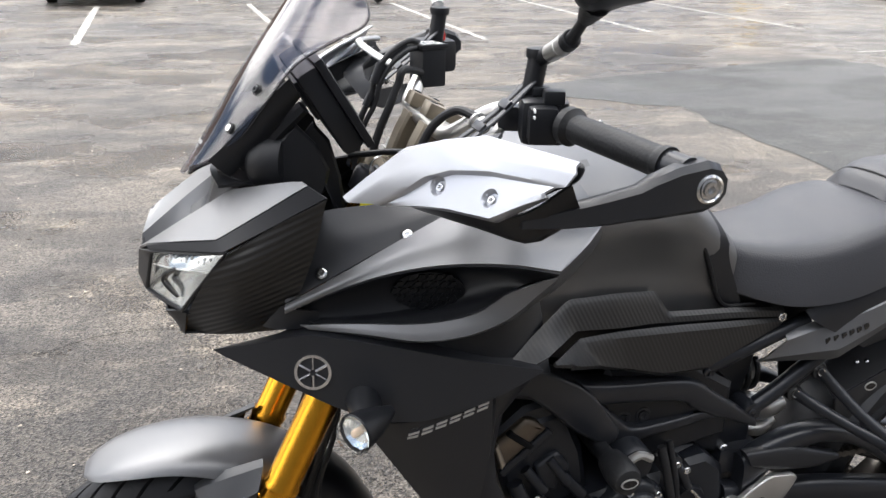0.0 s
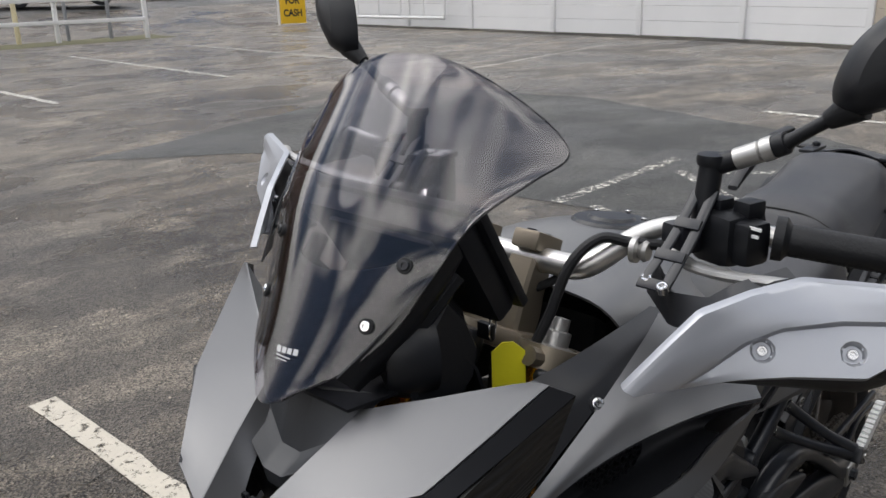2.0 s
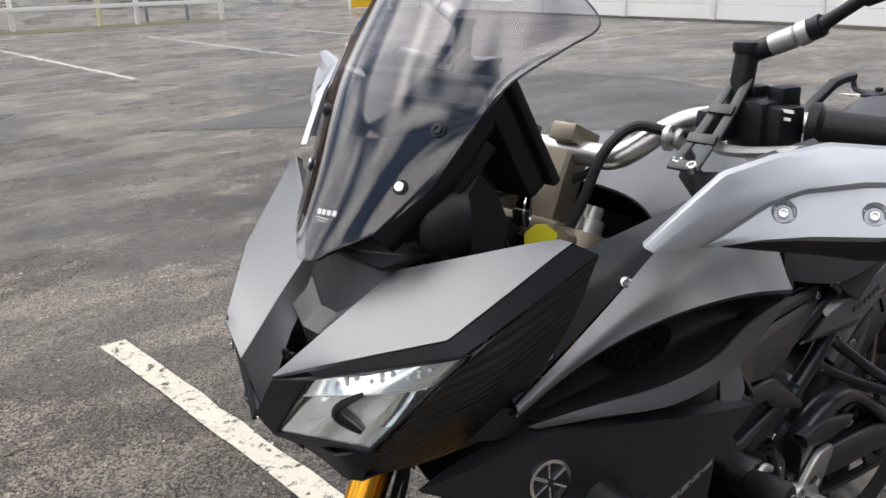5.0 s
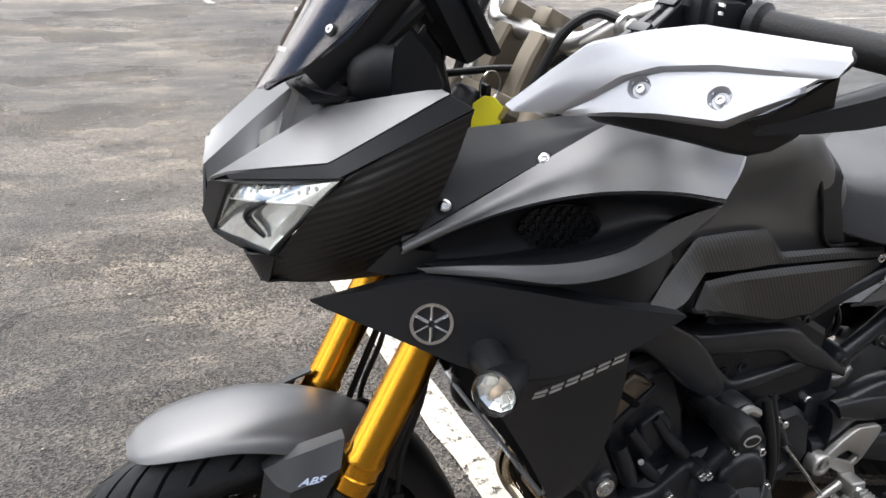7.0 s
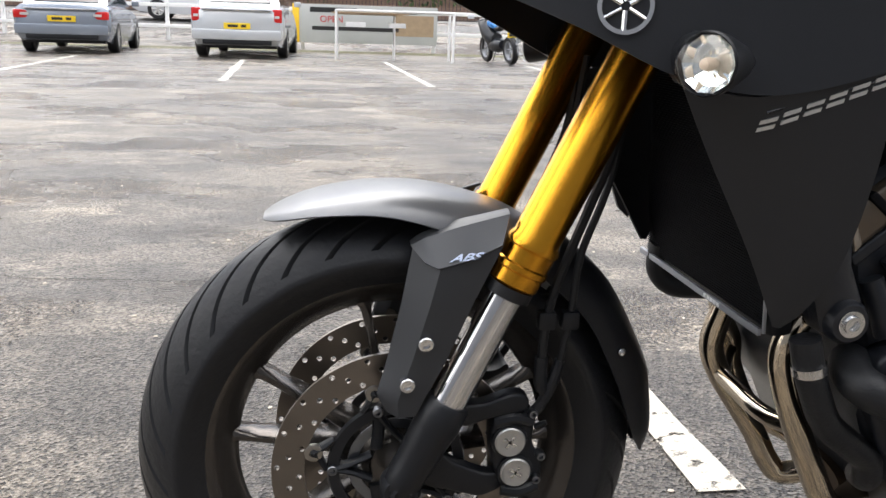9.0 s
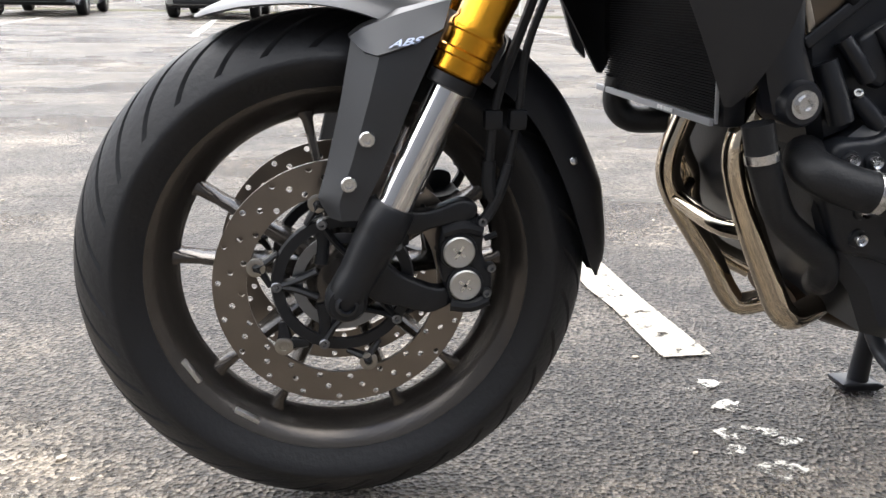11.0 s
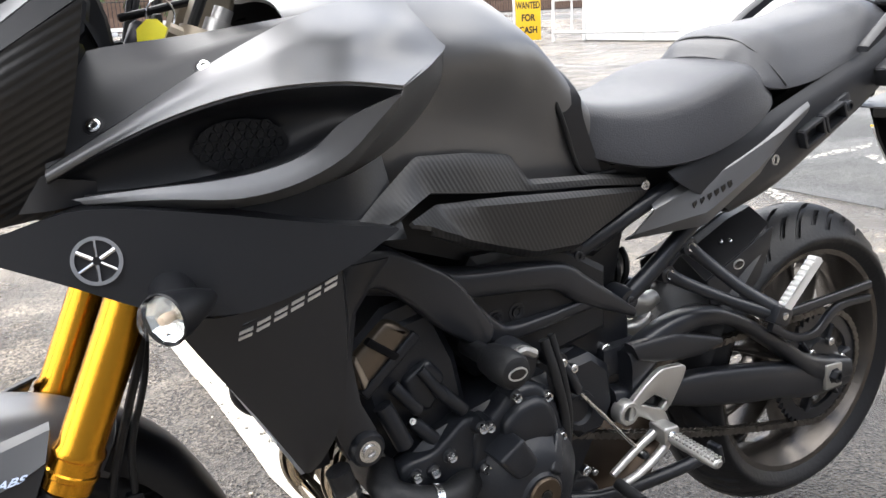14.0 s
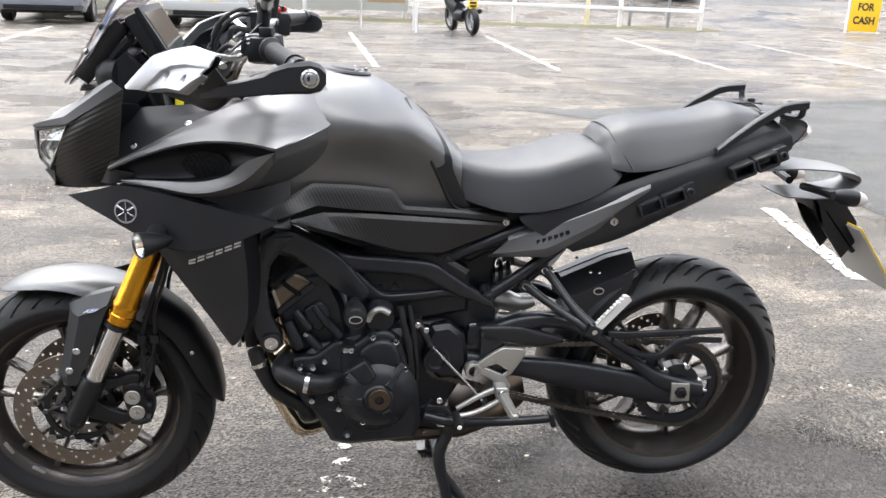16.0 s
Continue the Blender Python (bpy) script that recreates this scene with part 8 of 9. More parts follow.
for z, w in ((0.045, 0.13), (-0.045, 0.15)):
    bm = B()
    block(bm, Vector((1.925, 0, 0.665)) + q @ Vector((0.0056, 0, z)), (0.001, w, 0.06), q)
    part("text_bar", bm, M_SIGNBLACK, plt)

# ---- frame and engine ----
M_DARKFIN = material("dark_fin", (0.004, 0.004, 0.005), 0.7, spec=0.12)

for s in (-1, 1):
    bm = beam(B(), [(0.440, 0.812), (0.525, 0.763), (0.590, 0.726), (0.645, 0.711), (0.759, 0.697), (0.817, 0.684), (0.854, 0.658), (0.904, 0.622), (0.955, 0.584)], [(0.430, 0.725), (0.520, 0.702), (0.590, 0.676), (0.668, 0.668), (0.785, 0.650), (0.816, 0.630), (0.856, 0.608), (0.890, 0.594), (0.955, 0.566)], (s * 0.128, s * 0.095), (0.028, 0.018), 44, 20, 0.5)
    fr = part("frame_beam", bm, M_FRAME, bike, "black cast aluminium frame beam")
    bm = beam(B(), [(0.612, 0.705), (0.650, 0.664), (0.682, 0.632), (0.708, 0.616), (0.779, 0.616), (0.886, 0.620), (0.948, 0.590)], [(0.570, 0.690), (0.615, 0.642), (0.655, 0.606), (0.695, 0.590), (0.770, 0.594), (0.881, 0.599), (0.948, 0.571)], (s * 0.122, s * 0.092), (0.022, 0.016), 40, 20, 0.5)
    part("frame_strut", bm, M_FRAME, fr)
    # broad cheek that sweeps from the beam round to the down-tube
    bm = casting(B(), [(0.410, 0.655), (0.416, 0.700), (0.434, 0.746), (0.462, 0.780), (0.512, 0.773), (0.588, 0.727), (0.616, 0.702), (0.670, 0.628), (0.656, 0.604), (0.630, 0.612), (0.577, 0.650), (0.534, 0.694), (0.497, 0.724), (0.472, 0.730), (0.453, 0.705), (0.444, 0.655)], s * 0.172, s * 0.138, 0.007, 0.016)
    for vert in bm.verts:
        vert.co.y -= s * 0.10 * (vert.co.x - 0.44)
    part("frame_cheek", bm, M_FRAME, fr)
    bm = casting(B(), [(0.590, 0.690), (0.672, 0.665), (0.775, 0.645), (0.800, 0.610), (0.700, 0.597), (0.645, 0.615)], s * 0.108, s * 0.085, 0.003)
    part("frame_web", bm, M_FRAME, fr)
    for px, pz in ((0.692, 0.625), (0.729, 0.627)):
        part("bolt_boss", lathe(B(), [(0.0105, 0.003), (0.0140, 0.003), (0.0160, -0.001), (0.0160, -0.012), (0.0105, -0.012)], 28, along(Vector((px, s * 0.108, pz)), Vector((0, s, 0))), True), M_FRAME, fr)
        bm = lathe(B(), [(0.0, 0.000), (0.0042, 0.000), (0.0050, 0.004), (0.0082, 0.005), (0.0090, 0.001), (0.0090, -0.01), (0.0, -0.01)], 20, along(Vector((px, s * 0.108, pz)), Vector((0, s, 0))))
        part("frame_bolt", bm, M_FRAME, fr)
    bm = casting(B(), [(0.770, 0.600), (0.891, 0.604), (0.950, 0.582), (0.972, 0.555), (0.975, 0.464), (0.962, 0.400), (0.925, 0.395), (0.925, 0.478), (0.896, 0.507), (0.800, 0.528)], s * 0.080, s * 0.040, 0.008)
    piv = part("pivot_plate", bm, M_FRAME, fr)
    for px, pz, r in ((0.917, 0.512, 0.0105), (0.950, 0.506, 0.008)):
        part("pivot_bolt", bolt_mesh(B(), (px, s * 0.080, pz), (0, s, 0), r, 0.009), M_STEEL, piv)
    # dark battery box and inner mudguard between the frame rails
    if s < 0:
        bm = casting(B(), [(0.80, 0.715), (0.985, 0.755), (0.975, 0.690), (0.955, 0.600), (0.86, 0.590)], -0.062, 0.062, 0.008)
        part("inner_mudguard", bm, M_BLACK, bike, "black inner mudguard and battery box")
    # down-tube to the front engine mount
    bm = B()
    rows = []
    for x, z, w in ((0.475, 0.765, 0.030), (0.432, 0.705, 0.024), (0.424, 0.645, 0.021), (0.430, 0.585, 0.022), (0.444, 0.545, 0.026), (0.453, 0.526, 0.024)):
        rows.append([(x + w * a, s * (0.158 + 0.014 * b), z) for a, b in ((-1, -0.8), (-1, 0.6), (-0.6, 1), (0.6, 1), (1, 0.6), (1, -0.8))])
    rows[-1] = [(x, y, z - 0.012) for x, y, z in rows[-1]]
    vs = grid_faces(bm, rows, close_v=True)
    cap(bm, vs[0])
    cap(bm, vs[-1])
    lathe(bm, [(0.0, 0.0), (0.020, 0.0), (0.024, -0.006), (0.024, -0.05), (0.0, -0.05)], 24, along(Vector((0.452, s * 0.181, 0.526)), Vector((0, s, 0))))
    part("front_mount", bm, M_FRAME, fr)
    part("mount_bolt", lathe(B(), [(0.0, 0.0015), (0.005, 0.0015), (0.006, 0.006), (0.0095, 0.006), (0.010, 0.002), (0.0145, 0.002), (0.0145, -0.002), (0.0, -0.002)], 24, along(Vector((0.452, s * 0.181, 0.526)), Vector((0, s, 0)))), M_STEEL, fr)
    # crash bobbin
    bm = lathe(B(), [(0.0, 0.003), (0.015, 0.003), (0.021, 0.0), (0.0245, -0.007), (0.025, -0.035), (0.021, -0.06), (0.014, -0.065), (0.014, -0.12), (0.0, -0.12)], 28, along(Vector((0.632, s * 0.246, 0.606)), Vector((0, s, 0))))
    bob = part("crash_bobbin", bm, M_RUBBER, bike, "black crash bobbin")
    bm = lathe(B(), [(0.0, 0.0012), (0.0145, 0.0012), (0.0145, -0.001), (0.0, -0.001)], 28, along(Vector((0.632, s * 0.2488, 0.606)), Vector((0, s, 0))) @ Matrix.Diagonal((1, 1, 0.62, 1)))
    bd = part("badge", bm, M_MARK, bob)
    bm = lathe(B(), [(0.0, 0.0012), (0.0122, 0.0012), (0.0122, -0.001), (0.0, -0.001)], 28, along(Vector((0.632, s * 0.2494, 0.606)), Vector((0, s, 0))) @ Matrix.Diagonal((1, 1, 0.52, 1)))
    part("badge_field", bm, M_DARKMARK, bob)
    # sub-frame struts
    bm = tube(B(), [(0.844, s * 0.092, 0.688), (0.93, s * 0.098, 0.724), (1.03, s * 0.105, 0.766)], [0.0145, 0.0140, 0.0135], 16, 4)
    lathe(bm, [(0.0, 0.012), (0.016, 0.012), (0.019, 0.0), (0.019, -0.03), (0.0, -0.03)], 20, along(Vector((0.844, s * 0.094, 0.688)), Vector((0, s, 0))))
    sf = part("subframe_tube", bm, M_FRAME, bike, "black tubular subframe")
    bm = tube(B(), [(0.947, s * 0.096, 0.595), (1.005, s * 0.098, 0.634), (1.085, s * 0.10, 0.697), (1.14, s * 0.10, 0.745)], 0.0145, 16, 4)
    lathe(bm, [(0.0, 0.012), (0.017, 0.012), (0.021, 0.0), (0.021, -0.03), (0.0, -0.03)], 20, along(Vector((0.947, s * 0.096, 0.595)), Vector((0, s, 0))))
    part("subframe_strut", bm, M_FRAME, sf)
    for px, pz in ((0.844, 0.688), (0.947, 0.595)):
        part("strut_bolt", bolt_mesh(B(), (px, s * 0.106, pz), (0, s, 0), 0.008, 0.005), M_FRAME, sf)
    # passenger peg hanger: two arms in a V, and a folded peg
    bm = B()
    tube(bm, [(1.074, s * 0.100, 0.661), (1.094, s * 0.115, 0.640), (1.130, s * 0.165, 0.594), (1.166, s * 0.205, 0.560)], [0.0135, 0.0105, 0.0100, 0.013], 12, 5)
    tube(bm, [(1.032, s * 0.095, 0.621), (1.058, s * 0.112, 0.604), (1.110, s * 0.160, 0.575), (1.160, s * 0.202, 0.552)], [0.0135, 0.0105, 0.0100, 0.013], 12, 5)
    tube(bm, [(1.034, s * 0.090, 0.624), (1.074, s * 0.094, 0.660)], 0.008, 10, 1)
    for px, py, pz in ((1.074, 0.100, 0.661), (1.032, 0.095, 0.621)):
        lathe(bm, [(0.0, 0.010), (0.014, 0.010), (0.016, 0.006), (0.016, -0.02), (0.0, -0.02)], 20, along(Vector((px, s * py, pz)), Vector((0, s, 0))))
    hang = part("passenger_hanger", bm, M_FRAME, bike, "black passenger footrest hanger")
    for px, py, pz in ((1.074, 0.110, 0.661), (1.032, 0.105, 0.621)):
        part("hanger_bolt", lathe(B(), [(0.0, 0.000), (0.0045, 0.000), (0.0050, 0.0035), (0.0078, 0.0045), (0.0085, 0.001), (0.0085, -0.01), (0.0, -0.01)], 20, along(Vector((px, s * py, pz)), Vector((0, s, 0)))), M_STEEL, hang)
    bm = B()
    a, b = Vector((1.172, s * 0.212, 0.552)), Vector((1.238, s * 0.222, 0.634))
    d = (b - a).normalized()
    n = Vector((0, s, 0))
    sdv = d.cross(n).normalized()
    sdv = sdv if sdv.x < 0 else -sdv
    top, low = [], []
    for k in range(10):
        y = 0.010 + 0.0098 * k
        top += [(0.006, y), (0.0105, y + 0.002), (0.0105, y + 0.0065), (0.006, y + 0.009)]
        low += [(-0.009, y), (-0.009, y + 0.009)]
    plate(bm, top + [(0.0, 0.110)] + low[::-1], -0.008, 0.008, 0.0015)
    frame_m = Matrix((sdv, n, d)).transposed().to_4x4()
    bmesh.ops.transform(bm, matrix=Matrix.Translation(a) @ frame_m, verts=bm.verts)
    part("passenger_peg", bm, M_PEG, hang, "bright ribbed passenger peg, folded up")
    bm = block(B(), a + Vector((-0.004, -s * 0.002, -0.002)), (0.036, 0.030, 0.030), Matrix.Rotation(radians(25), 3, "Y"), 0.005)
    hinge = part("peg_hinge", bm, M_FRAME, hang, "black forked peg hinge")
    part("hinge_pin", bolt_mesh(B(), a + Vector((-0.004, s * 0.0135, 0.0)), (0, s, 0), 0.0065, 0.002, False), M_STEEL, hinge)

# crankcase, cylinder, head
bm = B()
plate(bm, [(0.500, 0.470), (0.545, 0.505), (0.60, 0.520), (0.700, 0.540), (0.745, 0.545), (0.775, 0.50), (0.780, 0.40), (0.790, 0.30), (0.775, 0.262), (0.700, 0.256), (0.62, 0.252), (0.58, 0.264), (0.555, 0.315), (0.515, 0.36), (0.495, 0.41)], -0.170, 0.170, 0.015)
case = part("crankcase", bm, M_ENGINE, bike, "black engine crankcase")
bm = B()
plate(bm, [(0.76, 0.545), (0.85, 0.535), (0.895, 0.50), (0.905, 0.43), (0.89, 0.37), (0.85, 0.30), (0.79, 0.268), (0.74, 0.268)], -0.100, 0.120, 0.012)
part("gearbox", bm, M_ENGINE, case)
bm = B()
plate(bm, [(0.500, 0.470), (0.625, 0.520), (0.610, 0.600), (0.575, 0.680), (0.485, 0.665), (0.452, 0.640), (0.470, 0.560)], -0.140, 0.140, 0.012)
cyl = part("cylinder_block", bm, M_ENGINE, bike, "black cylinder block")
bm = B()
plate(bm, [(0.450, 0.640), (0.480, 0.578), (0.545, 0.606), (0.583, 0.648), (0.570, 0.700), (0.505, 0.688)], -0.134, 0.134, 0.008)
part("cylinder_head", bm, M_ENGINE, bike)
bm = B()
casting(bm, [(0.453, 0.634), (0.503, 0.676), (0.519, 0.671), (0.543, 0.652), (0.494, 0.610), (0.464, 0.585)], -0.146, 0.146, 0.010, 0.006)
cam_cover = part("cam_cover", bm, material("bronze_engine_paint", (0.13, 0.105, 0.080), 0.30, 0.7, 0.12, 12), bike, "bronze cam cover")
bm = casting(B(), [(0.472, 0.652), (0.480, 0.659), (0.520, 0.627), (0.512, 0.620)], -0.149, -0.14, 0.002, 0.003)
part("cover_groove", bm, M_DARKFIN, cam_cover)
# paler bronze rib paints the highlight on the cover's front face
bm = casting(B(), [(0.453, 0.634), (0.459, 0.640), (0.474, 0.601), (0.466, 0.592)], -0.1495, -0.14, 0.003, 0.003)
part("cover_rib", bm, material("pale_bronze_highlight", (0.36, 0.32, 0.27), 0.3, 0.8, 0.1, 20), cam_cover)
bm = casting(B(), [(0.462, 0.588), (0.542, 0.654), (0.552, 0.643), (0.470, 0.576)], -0.148, -0.12, 0.003, 0.004)
part("head_gasket_face", bm, M_ENGINE, bike)
# ribs and bosses on the cylinder side
for x0, z0, x1, z1, r in ((0.529, 0.530, 0.556, 0.500, 0.010), (0.569, 0.567, 0.603, 0.528, 0.010), (0.488, 0.565, 0.512, 0.505, 0.013), (0.545, 0.60, 0.575, 0.556, 0.008), (0.505, 0.588, 0.535, 0.548, 0.009)):
    bm = tube(B(), [(x0, -0.150, z0), ((x0 + x1) / 2, -0.156, (z0 + z1) / 2), (x1, -0.158, z1)], r, 12, 3)
    part("cylinder_boss", bm, M_ENGINE, cyl)
bm = casting(B(), [(0.520, 0.590), (0.560, 0.612), (0.585, 0.580), (0.560, 0.535), (0.530, 0.548)], -0.152, -0.13, 0.008)
part("cam_chain_cover", bm, M_ENGINE, cyl)
for px, pz in ((0.529, 0.532), (0.569, 0.569)):
    part("cylinder_bolt", bolt_mesh(B(), (px, -0.155, pz), (-0.5, -0.7, 0.5), 0.005, 0.008), M_ALU, cyl)
for y in (-0.1, 0.0, 0.1):
    bm = lathe(B(), [(0.028, -0.02), (0.030, 0.02), (0.024, 0.03), (0.0, 0.03)], 16, along(Vector((0.455, y, 0.585)), Vector((-0.8, 0, -0.5))))
    part("exhaust_port", bm, M_ENGINE, cyl)
# alternator cover
bm = lathe(B(), [(0.0, 0.030), (0.030, 0.030), (0.034, 0.026), (0.052, 0.024), (0.066, 0.012), (0.078, -0.002), (0.088, -0.012), (0.090, -0.05), (0.0, -0.05)], 56, along(Vector((0.684, -0.198, 0.403)), Vector((0, -1, 0))))
alt = part("alternator_cover", bm, M_ENGINE, bike, "black round alternator cover")
bm = lathe(B(), [(0.0, 0.0), (0.009, 0.0), (0.010, 0.003), (0.024, 0.003), (0.026, 0.0), (0.026, -0.006), (0.0, -0.006)], 32, along(Vector((0.686, -0.2290, 0.404)), Vector((0, -1, 0))))
part("inspection_cap", bm, material("bronze_cap", (0.075, 0.055, 0.038), 0.38, 0.7, 0.1), alt, "bronze inspection cap")
bm = lathe(B(), [(0.0, 0.001), (0.009, 0.001), (0.009, -0.002), (0.0, -0.002)], 6, along(Vector((0.686, -0.2315, 0.404)), Vector((0, -1, 0))))
part("cap_socket", bm, M_DARKMARK, alt)
bm = B()
casting(bm, [(0.616, 0.474), (0.655, 0.498), (0.680, 0.458), (0.668, 0.440), (0.645, 0.438)], -0.226, -0.18, 0.006, 0.006)
part("cover_lug", bm, M_ENGINE, alt)
bm = B()
casting(bm, [(0.605, 0.512), (0.640, 0.520), (0.665, 0.545), (0.705, 0.550), (0.735, 0.530), (0.752, 0.490), (0.762, 0.440), (0.766, 0.390), (0.752, 0.330), (0.72, 0.300), (0.68, 0.292), (0.63, 0.305), (0.605, 0.35), (0.598, 0.40), (0.600, 0.45)], -0.184, -0.15, 0.012, 0.02)
part("cover_flange", bm, M_ENGINE, alt)
bm = casting(B(), [(0.640, 0.505), (0.668, 0.530), (0.705, 0.534), (0.728, 0.515), (0.740, 0.470), (0.700, 0.455), (0.655, 0.470)], -0.200, -0.17, 0.012, 0.016)
part("cover_dome", bm, M_ENGINE, alt)
for k in range(3):
    bm = casting(B(), [(-0.011, -0.028), (0.011, -0.028), (0.008, 0.030), (-0.008, 0.030)], -0.008, 0.004, 0.004, 0.005)
    bmesh.ops.transform(bm, matrix=Matrix.Translation((0.684, -0.2085, 0.403)) @ Matrix.Rotation(radians((38, 150, 262)[k]), 4, "Y") @ Matrix.Translation((0, 0, 0.056)) @ Matrix.Rotation(radians(-32), 4, "X"), verts=bm.verts)
    part("cover_rib", bm, M_ENGINE, alt)
for px, y, pz in ((0.673, -0.182, 0.537), (0.725, -0.182, 0.524), (0.613, -0.187, 0.511), (0.625, -0.187, 0.509), (0.746, -0.186, 0.458), (0.567, -0.181, 0.481), (0.514, -0.181, 0.469), (0.541, -0.181, 0.467), (0.616, -0.188, 0.450), (0.648, -0.204, 0.385), (0.580, -0.181, 0.390), (0.538, -0.181, 0.384), (0.598, -0.182, 0.362), (0.652, -0.187, 0.329), (0.617, -0.176, 0.291), (0.538, -0.181, 0.414)):
    part("case_bolt", lathe(B(), [(0.0, 0.001), (0.0034, 0.001), (0.0038, 0.006), (0.0062, 0.0075), (0.0070, 0.006), (0.0070, -0.004), (0.0, -0.004)], 16, along(Vector((px, y, pz)), Vector((0, -1, 0)))), M_STEEL, case)
    part("bolt_boss", lathe(B(), [(0.0, 0.0), (0.0095, 0.0), (0.0115, -0.006), (0.0125, -0.03), (0.0, -0.03)], 16, along(Vector((px, y, pz)), Vector((0, -1, 0)))), M_ENGINE, case)
# water pump cover plate at the front
bm = B()
casting(bm, [(0.497, 0.487), (0.545, 0.490), (0.560, 0.500), (0.595, 0.525), (0.630, 0.520), (0.612, 0.45), (0.605, 0.345), (0.52, 0.368), (0.492, 0.43)], -0.178, -0.15, 0.008, 0.012)
part("side_cover", bm, M_ENGINE, case)
# sprocket cover
bm = B()
plate(bm, [(0.800, 0.500), (0.815, 0.530), (0.855, 0.535), (0.892, 0.505), (0.902, 0.44), (0.880, 0.40), (0.835, 0.395), (0.800, 0.43)], -0.126, -0.08, 0.010)
part("sprocket_cover", bm, M_ENGINE, bike, "black sprocket cover")
bm = lathe(B(), [(0.0, 0.004), (0.018, 0.004), (0.022, 0.010), (0.030, 0.010), (0.033, 0.0), (0.033, -0.02), (0.0, -0.02)], 32, along(Vector((0.825, -0.126, 0.450)), Vector((0, -1, 0))))
part("clutch_boss", bm, M_ENGINE, bike)
# starter motor with bright end, behind the bobbin
bm = lathe(B(), [(0.0, 0.0), (0.030, 0.0), (0.034, -0.006), (0.034, -0.10), (0.0, -0.10)], 28, along(Vector((0.69, -0.168, 0.572)), Vector((0, -1, 0))))
part("starter_motor", bm, M_ENGINE, bike)
bm = tube(B(), [(0.662, -0.176, 0.572), (0.672, -0.178, 0.592), (0.69, -0.178, 0.600), (0.71, -0.178, 0.590)], 0.007, 8, 4)
part("starter_clamp", bm, M_ALU, bike)
# hoses
for pts, r in (([(0.488, -0.140, 0.468), (0.474, -0.165, 0.464), (0.476, -0.188, 0.457), (0.50, -0.201, 0.447), (0.527, -0.206, 0.440), (0.56, -0.200, 0.434), (0.60, -0.17, 0.43)], 0.022),
               ([(0.414, -0.165, 0.505), (0.423, -0.166, 0.472), (0.436, -0.165, 0.440), (0.456, -0.163, 0.404), (0.490, -0.160, 0.376), (0.515, -0.157, 0.356), (0.525, -0.150, 0.330), (0.54, -0.12, 0.315)], 0.0165),
               ([(0.735, -0.165, 0.60), (0.745, -0.176, 0.55), (0.757, -0.180, 0.49), (0.762, -0.178, 0.44), (0.765, -0.17, 0.38)], 0.0075),
               ([(0.755, -0.155, 0.60), (0.765, -0.168, 0.54), (0.772, -0.172, 0.48), (0.775, -0.165, 0.42)], 0.006),
               ([(0.395, 0.17, 0.52), (0.395, 0.175, 0.482), (0.415, 0.165, 0.462), (0.46, 0.14, 0.465)], 0.019)):
    part("hose", tube(B(), pts, r, 14, 6), M_RUBBER, bike)
for p, d, r in ((Vector((0.527, -0.206, 0.440)), Vector((1, -0.1, -0.2)), 0.0235), (Vector((0.423, -0.166, 0.472)), Vector((0.3, 0, -1)), 0.0185)):
    part("hose_clip", lathe(B(), [(r - 0.002, -0.005), (r, -0.005), (r, 0.005), (r - 0.002, 0.005)], 24, along(p, d), True), M_STEEL, bike)
# radiator with fins behind a mesh guard
bm = B()
q = Matrix.Rotation(radians(10), 3, "Y")
block(bm, (0.394, 0.035, 0.660), (0.026, 0.34, 0.33), Matrix.Rotation(radians(-4), 3, "Y"), 0.006)
rad = part("radiator", bm, M_BLACK, bike, "black radiator")
for k in range(100):
    bm = B()
    z = 0.507 + 0.0031 * k
    block(bm, (0.3765 - (z - 0.660) * 0.07, 0.035, z), (0.006, 0.33, 0.0012))
    part("fin", bm, M_DARKFIN, rad)
bm = B()
block(bm, (0.378, 0.035, 0.502), (0.005, 0.344, 0.008), None, 0.001)
part("guard_bar", bm, M_GREYSTEEL, rad, "grey lower bar of the radiator guard")
for k in range(5):
    bm = block(B(), (0.3747, -0.045 + 0.0085 * k, 0.5025), (0.001, 0.006, 0.0045))
    part("text_bar", bm, M_WHITEMARK, rad)
bm = B()
block(bm, (0.376, -0.137, 0.60), (0.004, 0.003, 0.20), Matrix.Rotation(radians(-4), 3, "Y"), 0.001)
part("guard_bar", bm, M_GREYSTEEL, rad)
bm = casting(B(), [(0.295, 0.79), (0.335, 0.76), (0.352, 0.66), (0.376, 0.535), (0.358, 0.552), (0.318, 0.66)], 0.274, 0.262, 0.003, 0.004)
part("fairing_winglet", bm, M_BODYBLACK, bike, "black winglet of the lower fairing")
# exhaust headers: three bends that drop in front of the engine and turn under it
HEADERS = (
    [(0.465, -0.110, 0.540), (0.436, -0.113, 0.505), (0.424, -0.113, 0.468), (0.432, -0.113, 0.429), (0.454, -0.113, 0.375), (0.482, -0.113, 0.318), (0.503, -0.112, 0.280), (0.530, -0.10, 0.264), (0.59, -0.07, 0.270)],
    [(0.480, 0.03, 0.560), (0.446, 0.036, 0.510), (0.428, 0.042, 0.462), (0.420, 0.045, 0.418), (0.433, 0.045, 0.380), (0.462, 0.042, 0.336), (0.492, 0.038, 0.292), (0.516, 0.034, 0.250), (0.538, 0.028, 0.232), (0.59, 0.01, 0.250)],
    [(0.500, 0.12, 0.560), (0.475, 0.118, 0.505), (0.462, 0.116, 0.460), (0.468, 0.114, 0.425), (0.482, 0.112, 0.396), (0.494, 0.12, 0.350), (0.520, 0.10, 0.295), (0.57, 0.07, 0.268)],
)
